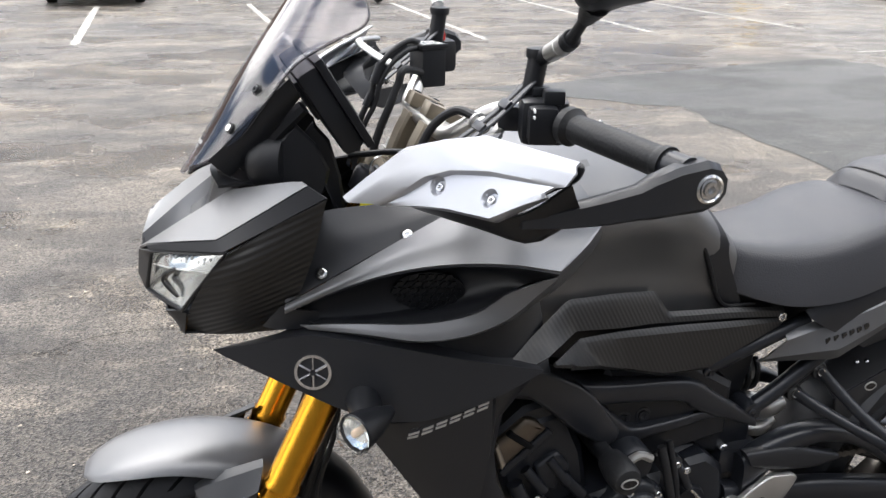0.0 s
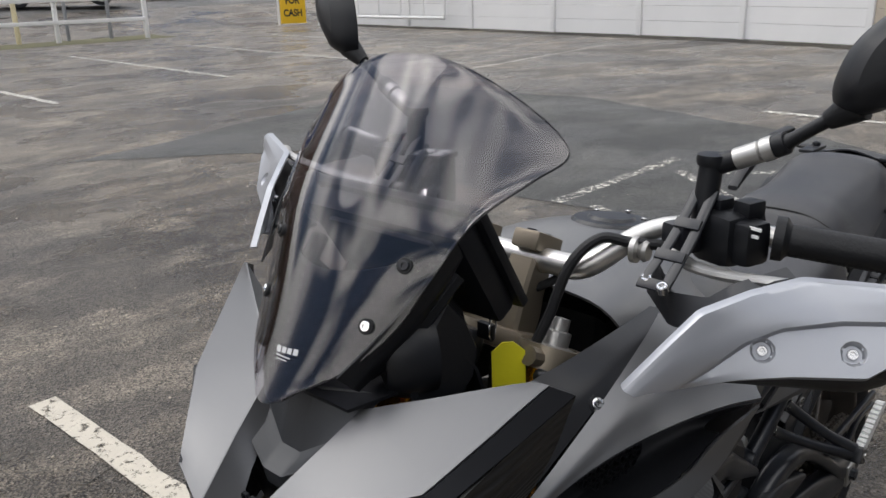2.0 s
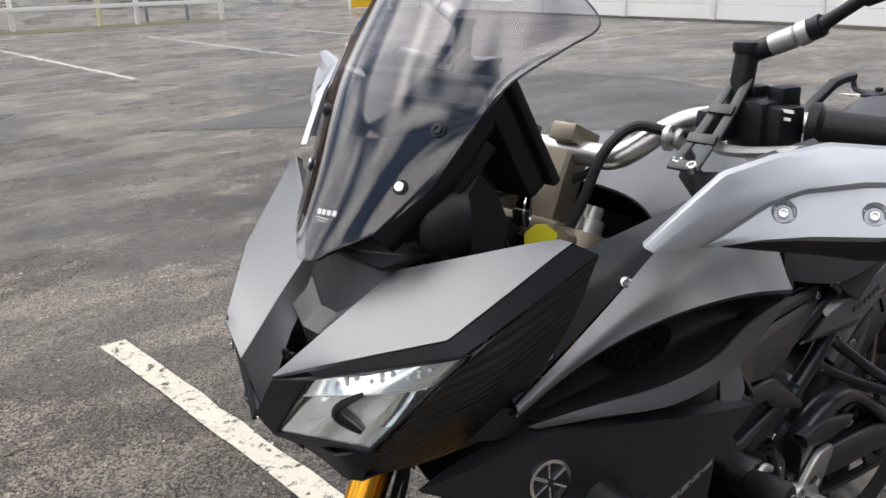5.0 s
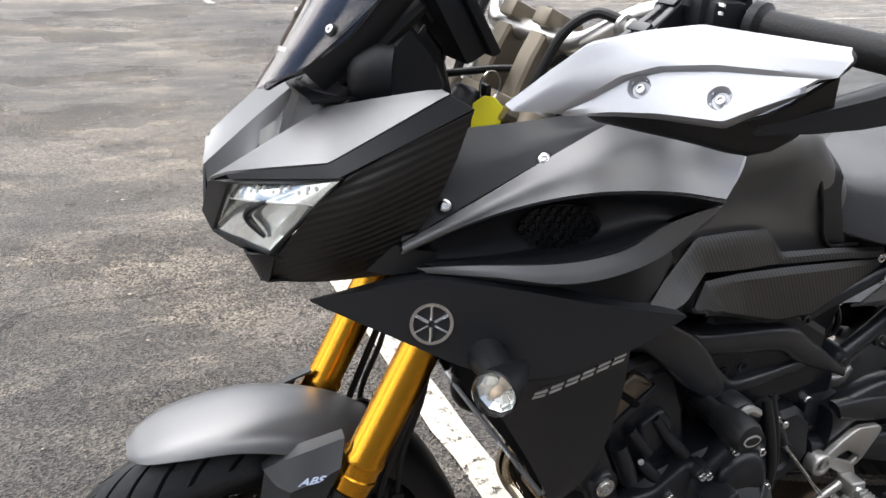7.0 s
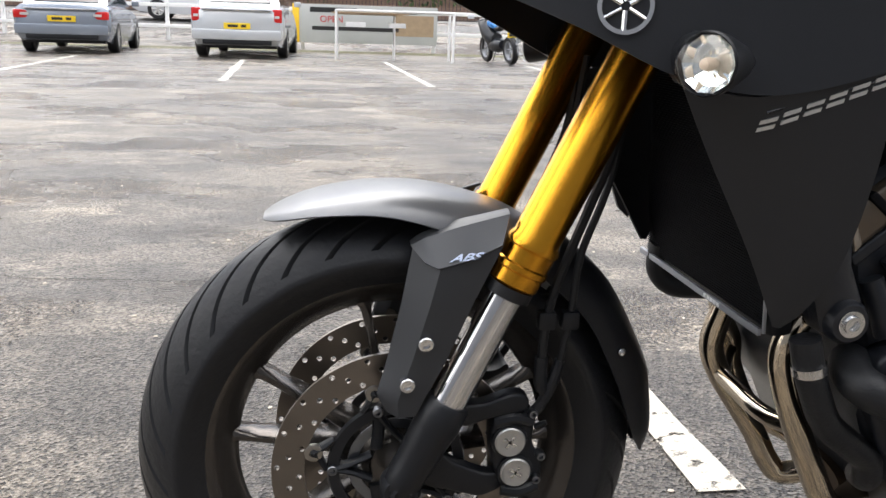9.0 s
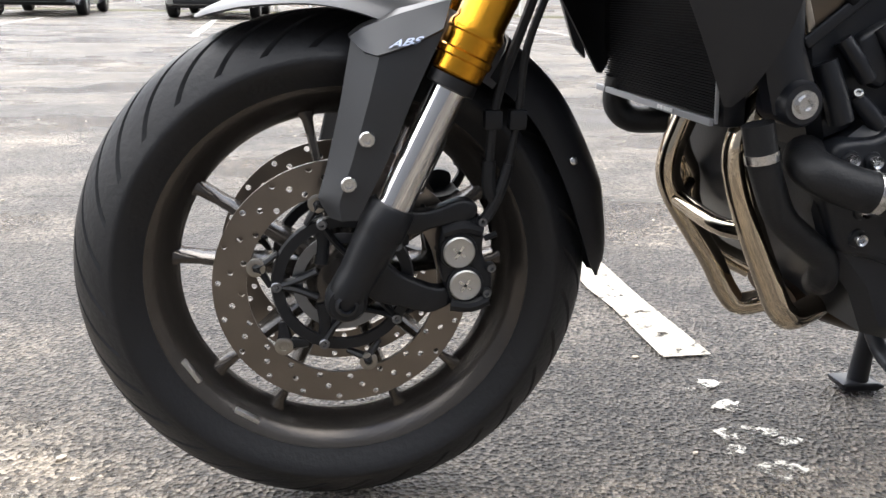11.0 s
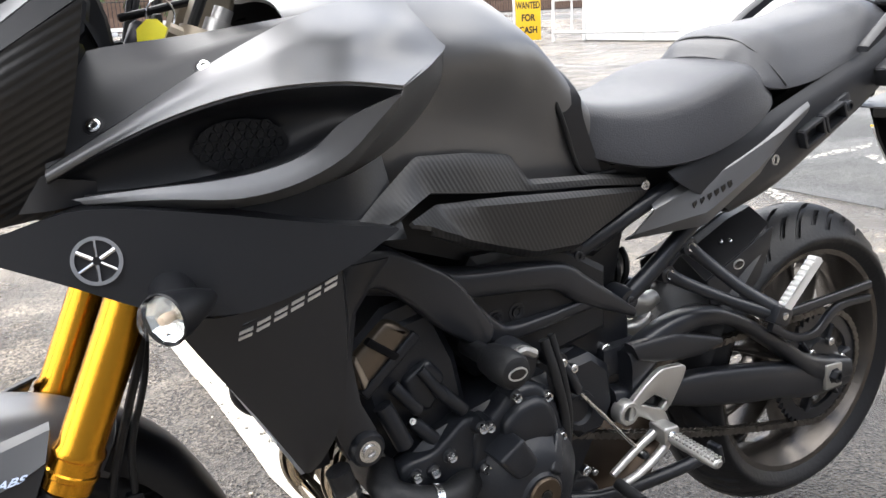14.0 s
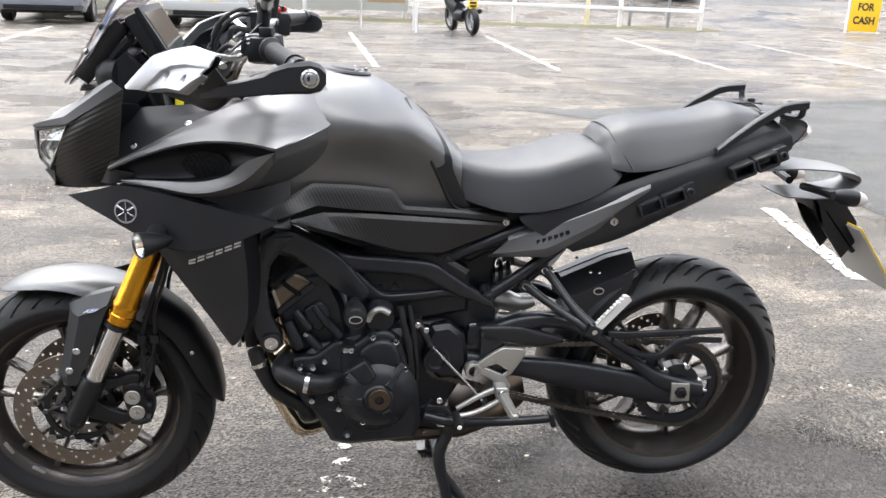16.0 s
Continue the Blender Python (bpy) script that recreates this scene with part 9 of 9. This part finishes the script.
for pts in HEADERS:
    part("exhaust_header", tube(B(), pts, 0.0158, 22, 7), M_PIPE, bike, "heat-tinted steel exhaust header")
bm = tube(B(), [(0.454, -0.112, 0.374), (0.438, -0.06, 0.370), (0.434, 0.040, 0.378)], 0.0115, 12, 3)
part("balance_pipe", bm, M_PIPE, bike)
bm = tube(B(), [(0.484, 0.112, 0.388), (0.466, 0.09, 0.380), (0.440, 0.045, 0.376)], 0.0115, 12, 3)
part("balance_pipe", bm, M_PIPE, bike)
bm = B()
rows = []
for x, w, z, h in ((0.56, 0.06, 0.262, 0.035), (0.64, 0.09, 0.246, 0.06), (0.74, 0.12, 0.238, 0.075), (0.90, 0.125, 0.250, 0.085), (1.0, 0.11, 0.285, 0.10), (1.06, 0.07, 0.31, 0.08)):
    rows.append([(x, w * math.cos(a), z + h / 2 * math.sin(a)) for a in np.linspace(0, 2 * math.pi, 20, endpoint=False)])
vs = grid_faces(bm, rows, close_v=True)
cap(bm, vs[0])
cap(bm, vs[-1])
part("exhaust_box", bm, material("stained_steel_box", (0.055, 0.037, 0.024), 0.38, 0.7, 0.4, 9), bike, "stained steel exhaust box under the engine")
# air box and electrics: dark mass under tank and seat
bm = B()
plate(bm, [(0.44, 0.80), (0.47, 1.02), (0.62, 1.04), (0.80, 0.94), (0.93, 0.82), (1.20, 0.86), (1.56, 0.975), (1.56, 0.93), (1.20, 0.80), (0.98, 0.71), (0.90, 0.67), (0.82, 0.70), (0.66, 0.70), (0.55, 0.74)], -0.085, 0.085, 0.01)
part("air_box", bm, M_BLACK, bike)
bm = B()
plate(bm, [(0.60, 0.63), (0.66, 0.72), (0.80, 0.72), (0.90, 0.66), (0.90, 0.56), (0.78, 0.54), (0.66, 0.54)], -0.11, 0.11, 0.01)
part("throttle_body", bm, M_BLACK, bike)

# ---- swingarm, chain, shock ----
for s in (-1, 1):
    bm = beam(B(), [(0.930, 0.515), (0.960, 0.532), (0.995, 0.546), (1.030, 0.554), (1.072, 0.557), (1.125, 0.549), (1.172, 0.528), (1.215, 0.505), (1.278, 0.465), (1.368, 0.403), (1.440, 0.376), (1.498, 0.362)], [(0.930, 0.430), (0.960, 0.452), (0.990, 0.485), (1.030, 0.512), (1.085, 0.521), (1.150, 0.510), (1.210, 0.477), (1.268, 0.438), (1.330, 0.392), (1.380, 0.350), (1.440, 0.326), (1.498, 0.320)], s * 0.113, 0.021, 52, 20, 0.62)
    if s < 0:
        sw = part("swingarm", bm, M_FRAME, bike, "black arched aluminium swingarm")
    else:
        part("swingarm_arch", bm, M_FRAME, sw)
    bm = beam(B(), [(0.90, 0.462), (1.017, 0.446), (1.12, 0.434), (1.24, 0.412), (1.34, 0.390), (1.42, 0.376), (1.498, 0.362)], [(0.90, 0.402), (1.017, 0.396), (1.095, 0.372), (1.21, 0.345), (1.30, 0.328), (1.385, 0.306), (1.498, 0.302)], s * 0.111, 0.020, 40, 20, 0.62)
    part("swingarm_beam", bm, M_FRAME, sw)
    bm = casting(B(), [(1.412, 0.370), (1.460, 0.366), (1.464, 0.318), (1.416, 0.318)], s * 0.137, s * 0.126, 0.002, 0.003)
    part("axle_block", bm, M_ALU, sw, "bright chain adjuster block")
    part("adjuster_bolt", rod(B(), (1.464, s * 0.118, 0.340), (1.515, s * 0.118, 0.336), 0.005, 10), M_STEEL, sw)
    bm = lathe(B(), [(0.0, 0.004), (0.007, 0.004), (0.008, 0.010), (0.0125, 0.010), (0.0125, 0.0), (0.016, 0.0), (0.016, -0.004), (0.0, -0.004)], 6, along(Vector((1.438, s * 0.138, 0.344)), Vector((0, s, 0))))
    part("axle_nut", bm, M_FRAME, sw)
    bm = beam(B(), [(1.235, 0.515), (1.308, 0.512), (1.523, 0.517)], [(1.240, 0.497), (1.311, 0.495), (1.525, 0.501)], s * 0.136, 0.006, 16, 12)
    part("guard_arm", bm, M_FRAME, sw)
    bm = beam(B(), [(1.250, 0.497), (1.316, 0.459), (1.368, 0.455), (1.423, 0.491), (1.525, 0.489)], [(1.245, 0.480), (1.311, 0.445), (1.380, 0.440), (1.436, 0.476), (1.522, 0.476)], s * 0.136, 0.006, 28, 12)
    part("guard_brace", bm, M_FRAME, sw)
bm = B()
block(bm, (0.945, 0, 0.465), (0.09, 0.20, 0.11), None, 0.02)
part("swingarm_bridge", bm, M_FRAME, sw)
bm = beam(B(), [(0.925, 0.534), (1.014, 0.531), (1.060, 0.519), (1.125, 0.499)], [(0.940, 0.504), (0.992, 0.488), (1.070, 0.478), (1.125, 0.488)], -0.128, 0.012, 24, 16)
part("chain_guard", bm, M_BODYBLACK, sw, "black chain guard")
# rear sprocket with teeth
teeth, SY = 45, -0.094
bm = B()
rows = []
for k in range(teeth * 4):
    a = 2 * math.pi * k / (teeth * 4)
    r = 0.116 if k % 4 in (1, 2) else 0.109
    rows.append([Vector((RX + rr * math.cos(a), SY + dy, RZ + rr * math.sin(a))) for rr, dy in ((0.086, -0.004), (r, -0.004), (r, 0.004), (0.086, 0.004))])
grid_faces(bm, rows, close_u=True, close_v=True)
for k in range(6):
    a = 2 * math.pi * k / 6 + 0.2
    tube(bm, [(RX + 0.05 * math.cos(a), SY, RZ + 0.05 * math.sin(a)), (RX + 0.09 * math.cos(a), SY, RZ + 0.09 * math.sin(a))], 0.012, 8, 1, flat=0.5)
lathe(bm, [(0.03, SY - 0.01), (0.058, SY - 0.008), (0.058, SY + 0.02), (0.03, SY + 0.02)], 36, MR, True)
spr = part("rear_sprocket", bm, M_FRAME, bike, "dark rear sprocket")
for k in range(6):
    a = 2 * math.pi * k / 6 + 0.2
    part("sprocket_nut", bolt_mesh(B(), (RX + 0.056 * math.cos(a), SY - 0.010, RZ + 0.056 * math.sin(a)), (0, -1, 0), 0.008, 0.008), M_STEEL, spr)
# chain: plates and rollers along its loop
loop = []
FSX, FSZ, FR = 0.845, 0.425, 0.036
loop += [(FSX + (RX - FSX) * t, FSZ + FR + 0.006 + (RZ + 0.114 - FSZ - FR) * t) for t in np.linspace(0, 1, 40)]
loop += [(RX + 0.114 * math.sin(a), RZ + 0.114 * math.cos(a)) for a in np.linspace(0, math.pi, 26)]
loop += [(RX + (FSX - RX) * t, RZ - 0.114 + (FSZ - FR - RZ + 0.114) * t - 0.012 * math.sin(math.pi * t)) for t in np.linspace(0, 1, 40)]
loop += [(FSX - FR * math.sin(a), FSZ - FR * math.cos(a)) for a in np.linspace(0, math.pi, 10)]
pts = resample([np.array(p) for p in loop], 113)[:-1]
chain = new("chain")
chain.parent = bike
tagged(chain, "dark steel drive chain")
link_me = []
for kind in (0, 1):
    bm = B()
    h, y = (0.0068, 0.0085) if kind == 0 else (0.0062, 0.0062)
    for sgn in (-1, 1):
        outline = [(-0.0095 - h * math.cos(a), h * math.sin(a)) for a in np.linspace(math.pi / 2, -math.pi / 2, 5)][::-1]
        outline = [(-0.0085 + h * math.cos(a), h * math.sin(a)) for a in np.linspace(math.pi / 2, 3 * math.pi / 2, 6)] + [(0.0, -h * 0.62)] + [(0.0085 + h * math.cos(a), h * math.sin(a)) for a in np.linspace(-math.pi / 2, math.pi / 2, 6)] + [(0.0, h * 0.62)]
        plate(bm, outline, sgn * y, sgn * (y - 0.002))
    for dx in (-0.0085, 0.0085):
        rod(bm, (dx, -y - 0.001, 0), (dx, y + 0.001, 0), 0.0032, 8)
    me = bpy.data.meshes.new("chain_link")
    bmesh.ops.recalc_face_normals(bm, faces=bm.faces)
    bm.to_mesh(me)
    bm.free()
    me.materials.append(material("chain_steel", (0.12, 0.11, 0.10), 0.35, 0.9, 0.3, 60))
    link_me.append(me)
for i, p in enumerate(pts):
    q = pts[(i + 1) % len(pts)]
    c, ang = (p + q) / 2, math.atan2(q[1] - p[1], q[0] - p[0])
    ob = new("chain_link", link_me[i % 2])
    ob.parent = chain
    ob.matrix_world = Matrix.Translation((c[0], SY, c[1])) @ Matrix.Rotation(-ang, 4, "Y")
# shock with spring
bm = rod(B(), (0.885, 0.0, 0.560), (1.02, 0.0, 0.625), 0.022, 20)
shock = part("shock_absorber", bm, M_ALU, bike, "rear shock absorber lying under the seat")
bm = tube(B(), [(0.90 + 0.11 * k / 60 + 0.0 * k, 0.034 * math.sin(k * 0.62), 0.567 + 0.053 * k / 60 + 0.034 * math.cos(k * 0.62)) for k in range(61)], 0.0055, 8, 3)
part("spring", bm, M_BLACK, shock)
bm = tube(B(), [(0.965, -0.030, 0.572), (1.000, -0.034, 0.560), (1.035, -0.032, 0.548), (1.075, -0.028, 0.552)], [0.024, 0.026, 0.022, 0.014], 18, 4)
tube(bm, [(0.985, -0.045, 0.520), (1.015, -0.05, 0.518), (1.045, -0.045, 0.532)], [0.012, 0.014, 0.010], 14, 4)
part("shock_reservoir", bm, M_ALU, shock, "bright shock body")
# hugger over the rear wheel
bm = B()
def hug_row(a, r, w):
    return [(RX + (r - 0.03 * abs(u) ** 3) * math.cos(a), w * u, RZ + (r - 0.03 * abs(u) ** 3) * math.sin(a)) for u in np.linspace(-1, 1, 9)]


sheet(bm, [hug_row(radians(a), 0.335, w) for a, w in ((112, 0.060), (122, 0.084), (135, 0.096), (150, 0.098), (165, 0.094), (176, 0.085))], 15, 3, 0.003)
hug = part("rear_hugger", bm, M_BODYBLACK, bike, "black rear hugger over the tyre")
M_HUG = material("dark_anodised_plate", (0.050, 0.051, 0.055), 0.30, 0.6, 0.08)
for s in (-1, 1):
    bm = casting(B(), [(1.145, 0.580), (1.308, 0.650), (1.300, 0.611), (1.277, 0.558), (1.225, 0.520), (1.155, 0.535)], s * 0.084, s * 0.080, 0.001, 0.004)
    part("hugger_side", bm, M_BODYBLACK, hug, "black hugger side plate")
    bm = sheet(B(), [both([(1.140, -0.084, 0.582), (1.250, -0.079, 0.625), (1.312, -0.070, 0.652)], s), both([(1.142, -0.026, 0.612), (1.258, -0.024, 0.661), (1.316, -0.022, 0.675)], s), both([(1.142, 0.0, 0.613), (1.258, 0.0, 0.662), (1.316, 0.0, 0.676)], s)], 14, 3, 0.002, True, (1,), True)
    part("hugger_top", bm, M_HUG, hug, "folded dark metal top of the hugger", angle=20)
    for px, pz in ((1.205, 0.634), (1.228, 0.632)):
        part("hugger_rivet", bolt_mesh(B(), (px, s * 0.056, pz), (-0.3, s * 0.6, 0.7), 0.004, 0.002, False), M_STEEL, hug)
    bd = lathe(B(), [(0.0, 0.001), (0.013, 0.001), (0.013, -0.001), (0.0, -0.001)], 24, along(Vector((1.220, s * 0.0848, 0.596)), Vector((0, s, 0))) @ Matrix.Diagonal((1, 1, 0.7, 1)))
    bd = part("badge", bd, M_MARK, hug)
    part("badge_field", lathe(B(), [(0.0, 0.001), (0.0108, 0.001), (0.0108, -0.001), (0.0, -0.001)], 24, along(Vector((1.220, s * 0.0852, 0.596)), Vector((0, s, 0))) @ Matrix.Diagonal((1, 1, 0.58, 1))), M_DARKMARK, bd)

# ---- footrest, gear linkage, stands ----
for s in (-1, 1):
    bm = B()
    casting(bm, [(0.918, 0.442), (0.946, 0.463), (0.972, 0.479), (0.983, 0.483), (1.027, 0.479), (1.036, 0.472), (1.029, 0.455), (1.004, 0.415), (0.990, 0.404), (0.980, 0.412), (0.995, 0.424), (0.967, 0.442), (0.949, 0.437), (0.928, 0.426)], s * 0.147, s * 0.136, 0.003, 0.005)
    casting(bm, [(0.918, 0.438), (0.939, 0.433), (0.990, 0.409), (1.004, 0.380), (0.998, 0.362), (0.976, 0.362), (0.968, 0.374), (0.972, 0.390), (0.935, 0.413), (0.914, 0.408)], s * 0.1455, s * 0.134, 0.003, 0.006)
    brk = part("footrest_bracket", bm, M_ALU, bike, "satin silver footrest bracket with heel plate")
    bm = lathe(B(), [(0.0125, 0.003), (0.0180, 0.003), (0.0205, -0.001), (0.0205, -0.02), (0.0125, -0.02)], 32, along(Vector((0.912, s * 0.146, 0.425)), Vector((0, s, 0))), True)
    part("bracket_eye", bm, M_ALU, brk)
    a, b = Vector((0.976, s * 0.158, 0.378)), Vector((0.988, s * 0.263, 0.364))
    bm = casting(B(), [(0.960, 0.395), (0.992, 0.393), (0.996, 0.366), (0.964, 0.362)], s * 0.176, s * 0.140, 0.004, 0.006)
    part("peg_clevis", bm, M_ALU, brk)
    part("footrest_pin", lathe(B(), [(0.0, 0.004), (0.007, 0.004), (0.009, 0.001), (0.009, -0.01), (0.0, -0.01)], 18, along(Vector((0.976, s * 0.176, 0.379)), Vector((0, s, 0)))), M_STEEL, brk)
    d = b - a
    bm = tube(B(), [a + d * 0.14, a + d * 0.22, a + d * 0.9, b], [0.008, 0.0125, 0.0115, 0.007], 16, 3, flat=0.72)
    peg = part("footrest", bm, M_ALU, brk, "bright ribbed rider footrest")
    for k in range(12):
        c = a + d * (0.24 + 0.70 * k / 11)
        for q in (-1, 0, 1):
            bm = block(B(), c + Vector((q * 0.0072, 0, 0.0085 - 0.0012 * abs(q))), (0.0052, 0.0046, 0.004), Matrix.Rotation(radians(-8 * s), 3, "Z"), 0.001)
            part("peg_knob", bm, M_ALU, peg)
bm = tube(B(), [(0.980, -0.162, 0.376), (0.972, -0.164, 0.358), (0.955, -0.165, 0.346), (0.916, -0.166, 0.328), (0.884, -0.168, 0.323), (0.870, -0.170, 0.325)], [0.0085, 0.0085, 0.0078, 0.0070, 0.0070, 0.0085], 12, 5, flat=0.8)
ped = part("gear_pedal", bm, M_ALU, bike, "bright alloy gear pedal")
bm = tube(B(), [(0.870, -0.168, 0.327), (0.871, -0.222, 0.322)], [0.0095, 0.0100], 14, 1)
part("pedal_rubber", bm, M_RUBBER, ped)
part("pedal_tip", lathe(B(), [(0.0, 0.005), (0.004, 0.004), (0.006, 0.0), (0.0, 0.0)], 14, along(Vector((0.871, -0.2215, 0.322)), Vector((0, -1, 0)))), M_WHITEMARK, ped)
bm = tube(B(), [(0.968, -0.148, 0.378), (0.930, -0.149, 0.362), (0.875, -0.150, 0.331)], [0.0085, 0.0070, 0.0062], 12, 4)
part("linkage_arm", bm, M_ALU, bike, "bright alloy linkage arm")
bm = rod(B(), (0.808, -0.146, 0.496), (0.941, -0.150, 0.345), 0.0034, 10)
part("gear_rod", bm, M_STEEL, bike, "bright gear linkage rod")
for p in ((0.808, -0.146, 0.496), (0.941, -0.150, 0.345)):
    part("rod_joint", lathe(B(), [(0.0, 0.008), (0.0055, 0.007), (0.0075, 0.002), (0.0075, -0.008), (0.0, -0.008)], 14, along(Vector(p), Vector((0, -1, 0)))), M_FRAME, bike)
bm = B()
tube(bm, [(0.778, -0.140, 0.548), (0.790, -0.148, 0.530), (0.806, -0.150, 0.498)], [0.010, 0.009, 0.008], 12, 4)
lathe(bm, [(0.0, 0.004), (0.013, 0.004), (0.014, -0.03), (0.0, -0.03)], 20, along(Vector((0.776, -0.146, 0.550)), Vector((0, -1, 0))))
part("gear_arm", bm, M_FRAME, bike)
for px, pz in ((0.776, 0.550), (0.796, 0.536)):
    part("arm_bolt", bolt_mesh(B(), (px, -0.152, pz), (0, -1, 0), 0.007, 0.006), M_STEEL, bike)
# centre stand
bm = B()
tube(bm, [(0.845, -0.120, 0.292), (0.858, -0.126, 0.255), (0.846, -0.128, 0.222), (0.840, -0.130, 0.193), (0.846, -0.132, 0.150), (0.860, -0.135, 0.099), (0.866, -0.141, 0.037), (0.865, -0.143, 0.012)], [0.018, 0.0155, 0.0155, 0.0155, 0.0155, 0.0155, 0.0155, 0.017], 16, 5)
tube(bm, [(0.846, 0.118, 0.288), (0.850, 0.150, 0.20), (0.862, 0.182, 0.10), (0.868, 0.196, 0.012)], [0.018, 0.0155, 0.0150, 0.017], 14, 5)
tube(bm, [(0.858, 0.172, 0.118), (0.866, 0.140, 0.082), (0.872, 0.06, 0.060), (0.868, -0.04, 0.068), (0.862, -0.130, 0.082)], 0.0135, 14, 6)
tube(bm, [(0.852, -0.132, 0.140), (0.880, -0.132, 0.098), (0.918, -0.136, 0.046)], [0.013, 0.012, 0.010], 12, 4)
stand = part("centre_stand", bm, M_FRAME, bike, "black tubular centre stand, down")
for y in (-0.143, 0.196):
    bm = casting(B(), [(0.826, 0.020), (0.834, 0.006), (0.894, 0.003), (0.908, 0.012), (0.892, 0.018), (0.845, 0.020)], y - 0.022, y + 0.022, 0.004, 0.004)
    part("stand_foot", bm, M_FRAME, stand)
bm = tube(B(), [(0.868, -0.138, 0.052), (0.92, -0.139, 0.045), (1.00, -0.140, 0.032), (1.045, -0.139, 0.027), (1.066, -0.139, 0.034)], [0.011, 0.011, 0.010, 0.010, 0.007], 12, 5)
lev = part("stand_lever", bm, M_FRAME, stand, "black foot lever of the centre stand")
bm = casting(B(), [(1.030, 0.046), (1.040, 0.050), (1.080, 0.022), (1.076, 0.014), (1.055, 0.020)], -0.150, -0.130, 0.003, 0.004)
part("lever_pad", bm, M_FRAME, lev)
bm = lathe(B(), [(0.0, 0.006), (0.0055, 0.006), (0.0065, 0.012), (0.0125, 0.012), (0.0135, 0.003), (0.018, 0.003), (0.018, -0.01), (0.0, -0.01)], 6, along(Vector((0.843, -0.128, 0.289)), Vector((0, -1, 0))))
part("stand_bolt", bm, M_STEEL, stand, "bright hexagon pivot bolt")
# side stand, folded up
bm = tube(B(), [(0.80, -0.132, 0.305), (0.868, -0.140, 0.291), (0.98, -0.141, 0.286), (1.085, -0.141, 0.288), (1.110, -0.146, 0.294)], [0.012, 0.012, 0.0115, 0.011, 0.009], 14, 5)
ss = part("side_stand", bm, M_FRAME, bike, "black side stand, folded up")
bm = casting(B(), [(1.100, 0.310), (1.112, 0.312), (1.122, 0.275), (1.108, 0.272)], -0.160, -0.135, 0.003, 0.004)
part("stand_pad", bm, M_FRAME, ss)
bm = casting(B(), [(0.770, 0.305), (0.800, 0.330), (0.850, 0.325), (0.872, 0.300), (0.868, 0.272), (0.830, 0.262), (0.785, 0.272)], -0.125, 0.125, 0.006)
brkt = part("stand_bracket", bm, M_FRAME, bike)
for px, pz, r in ((0.835, 0.345, 0.0085), (0.852, 0.337, 0.0055), (0.786, 0.288, 0.005), (0.800, 0.262, 0.004)):
    part("bracket_bolt", bolt_mesh(B(), (px, -0.132, pz), (0, -1, 0), r, 0.006), M_STEEL, brkt)
part("switch_lead", tube(B(), [(0.790, -0.132, 0.298), (0.800, -0.140, 0.330), (0.815, -0.138, 0.352)], 0.003, 8, 4), M_RUBBER, brkt)
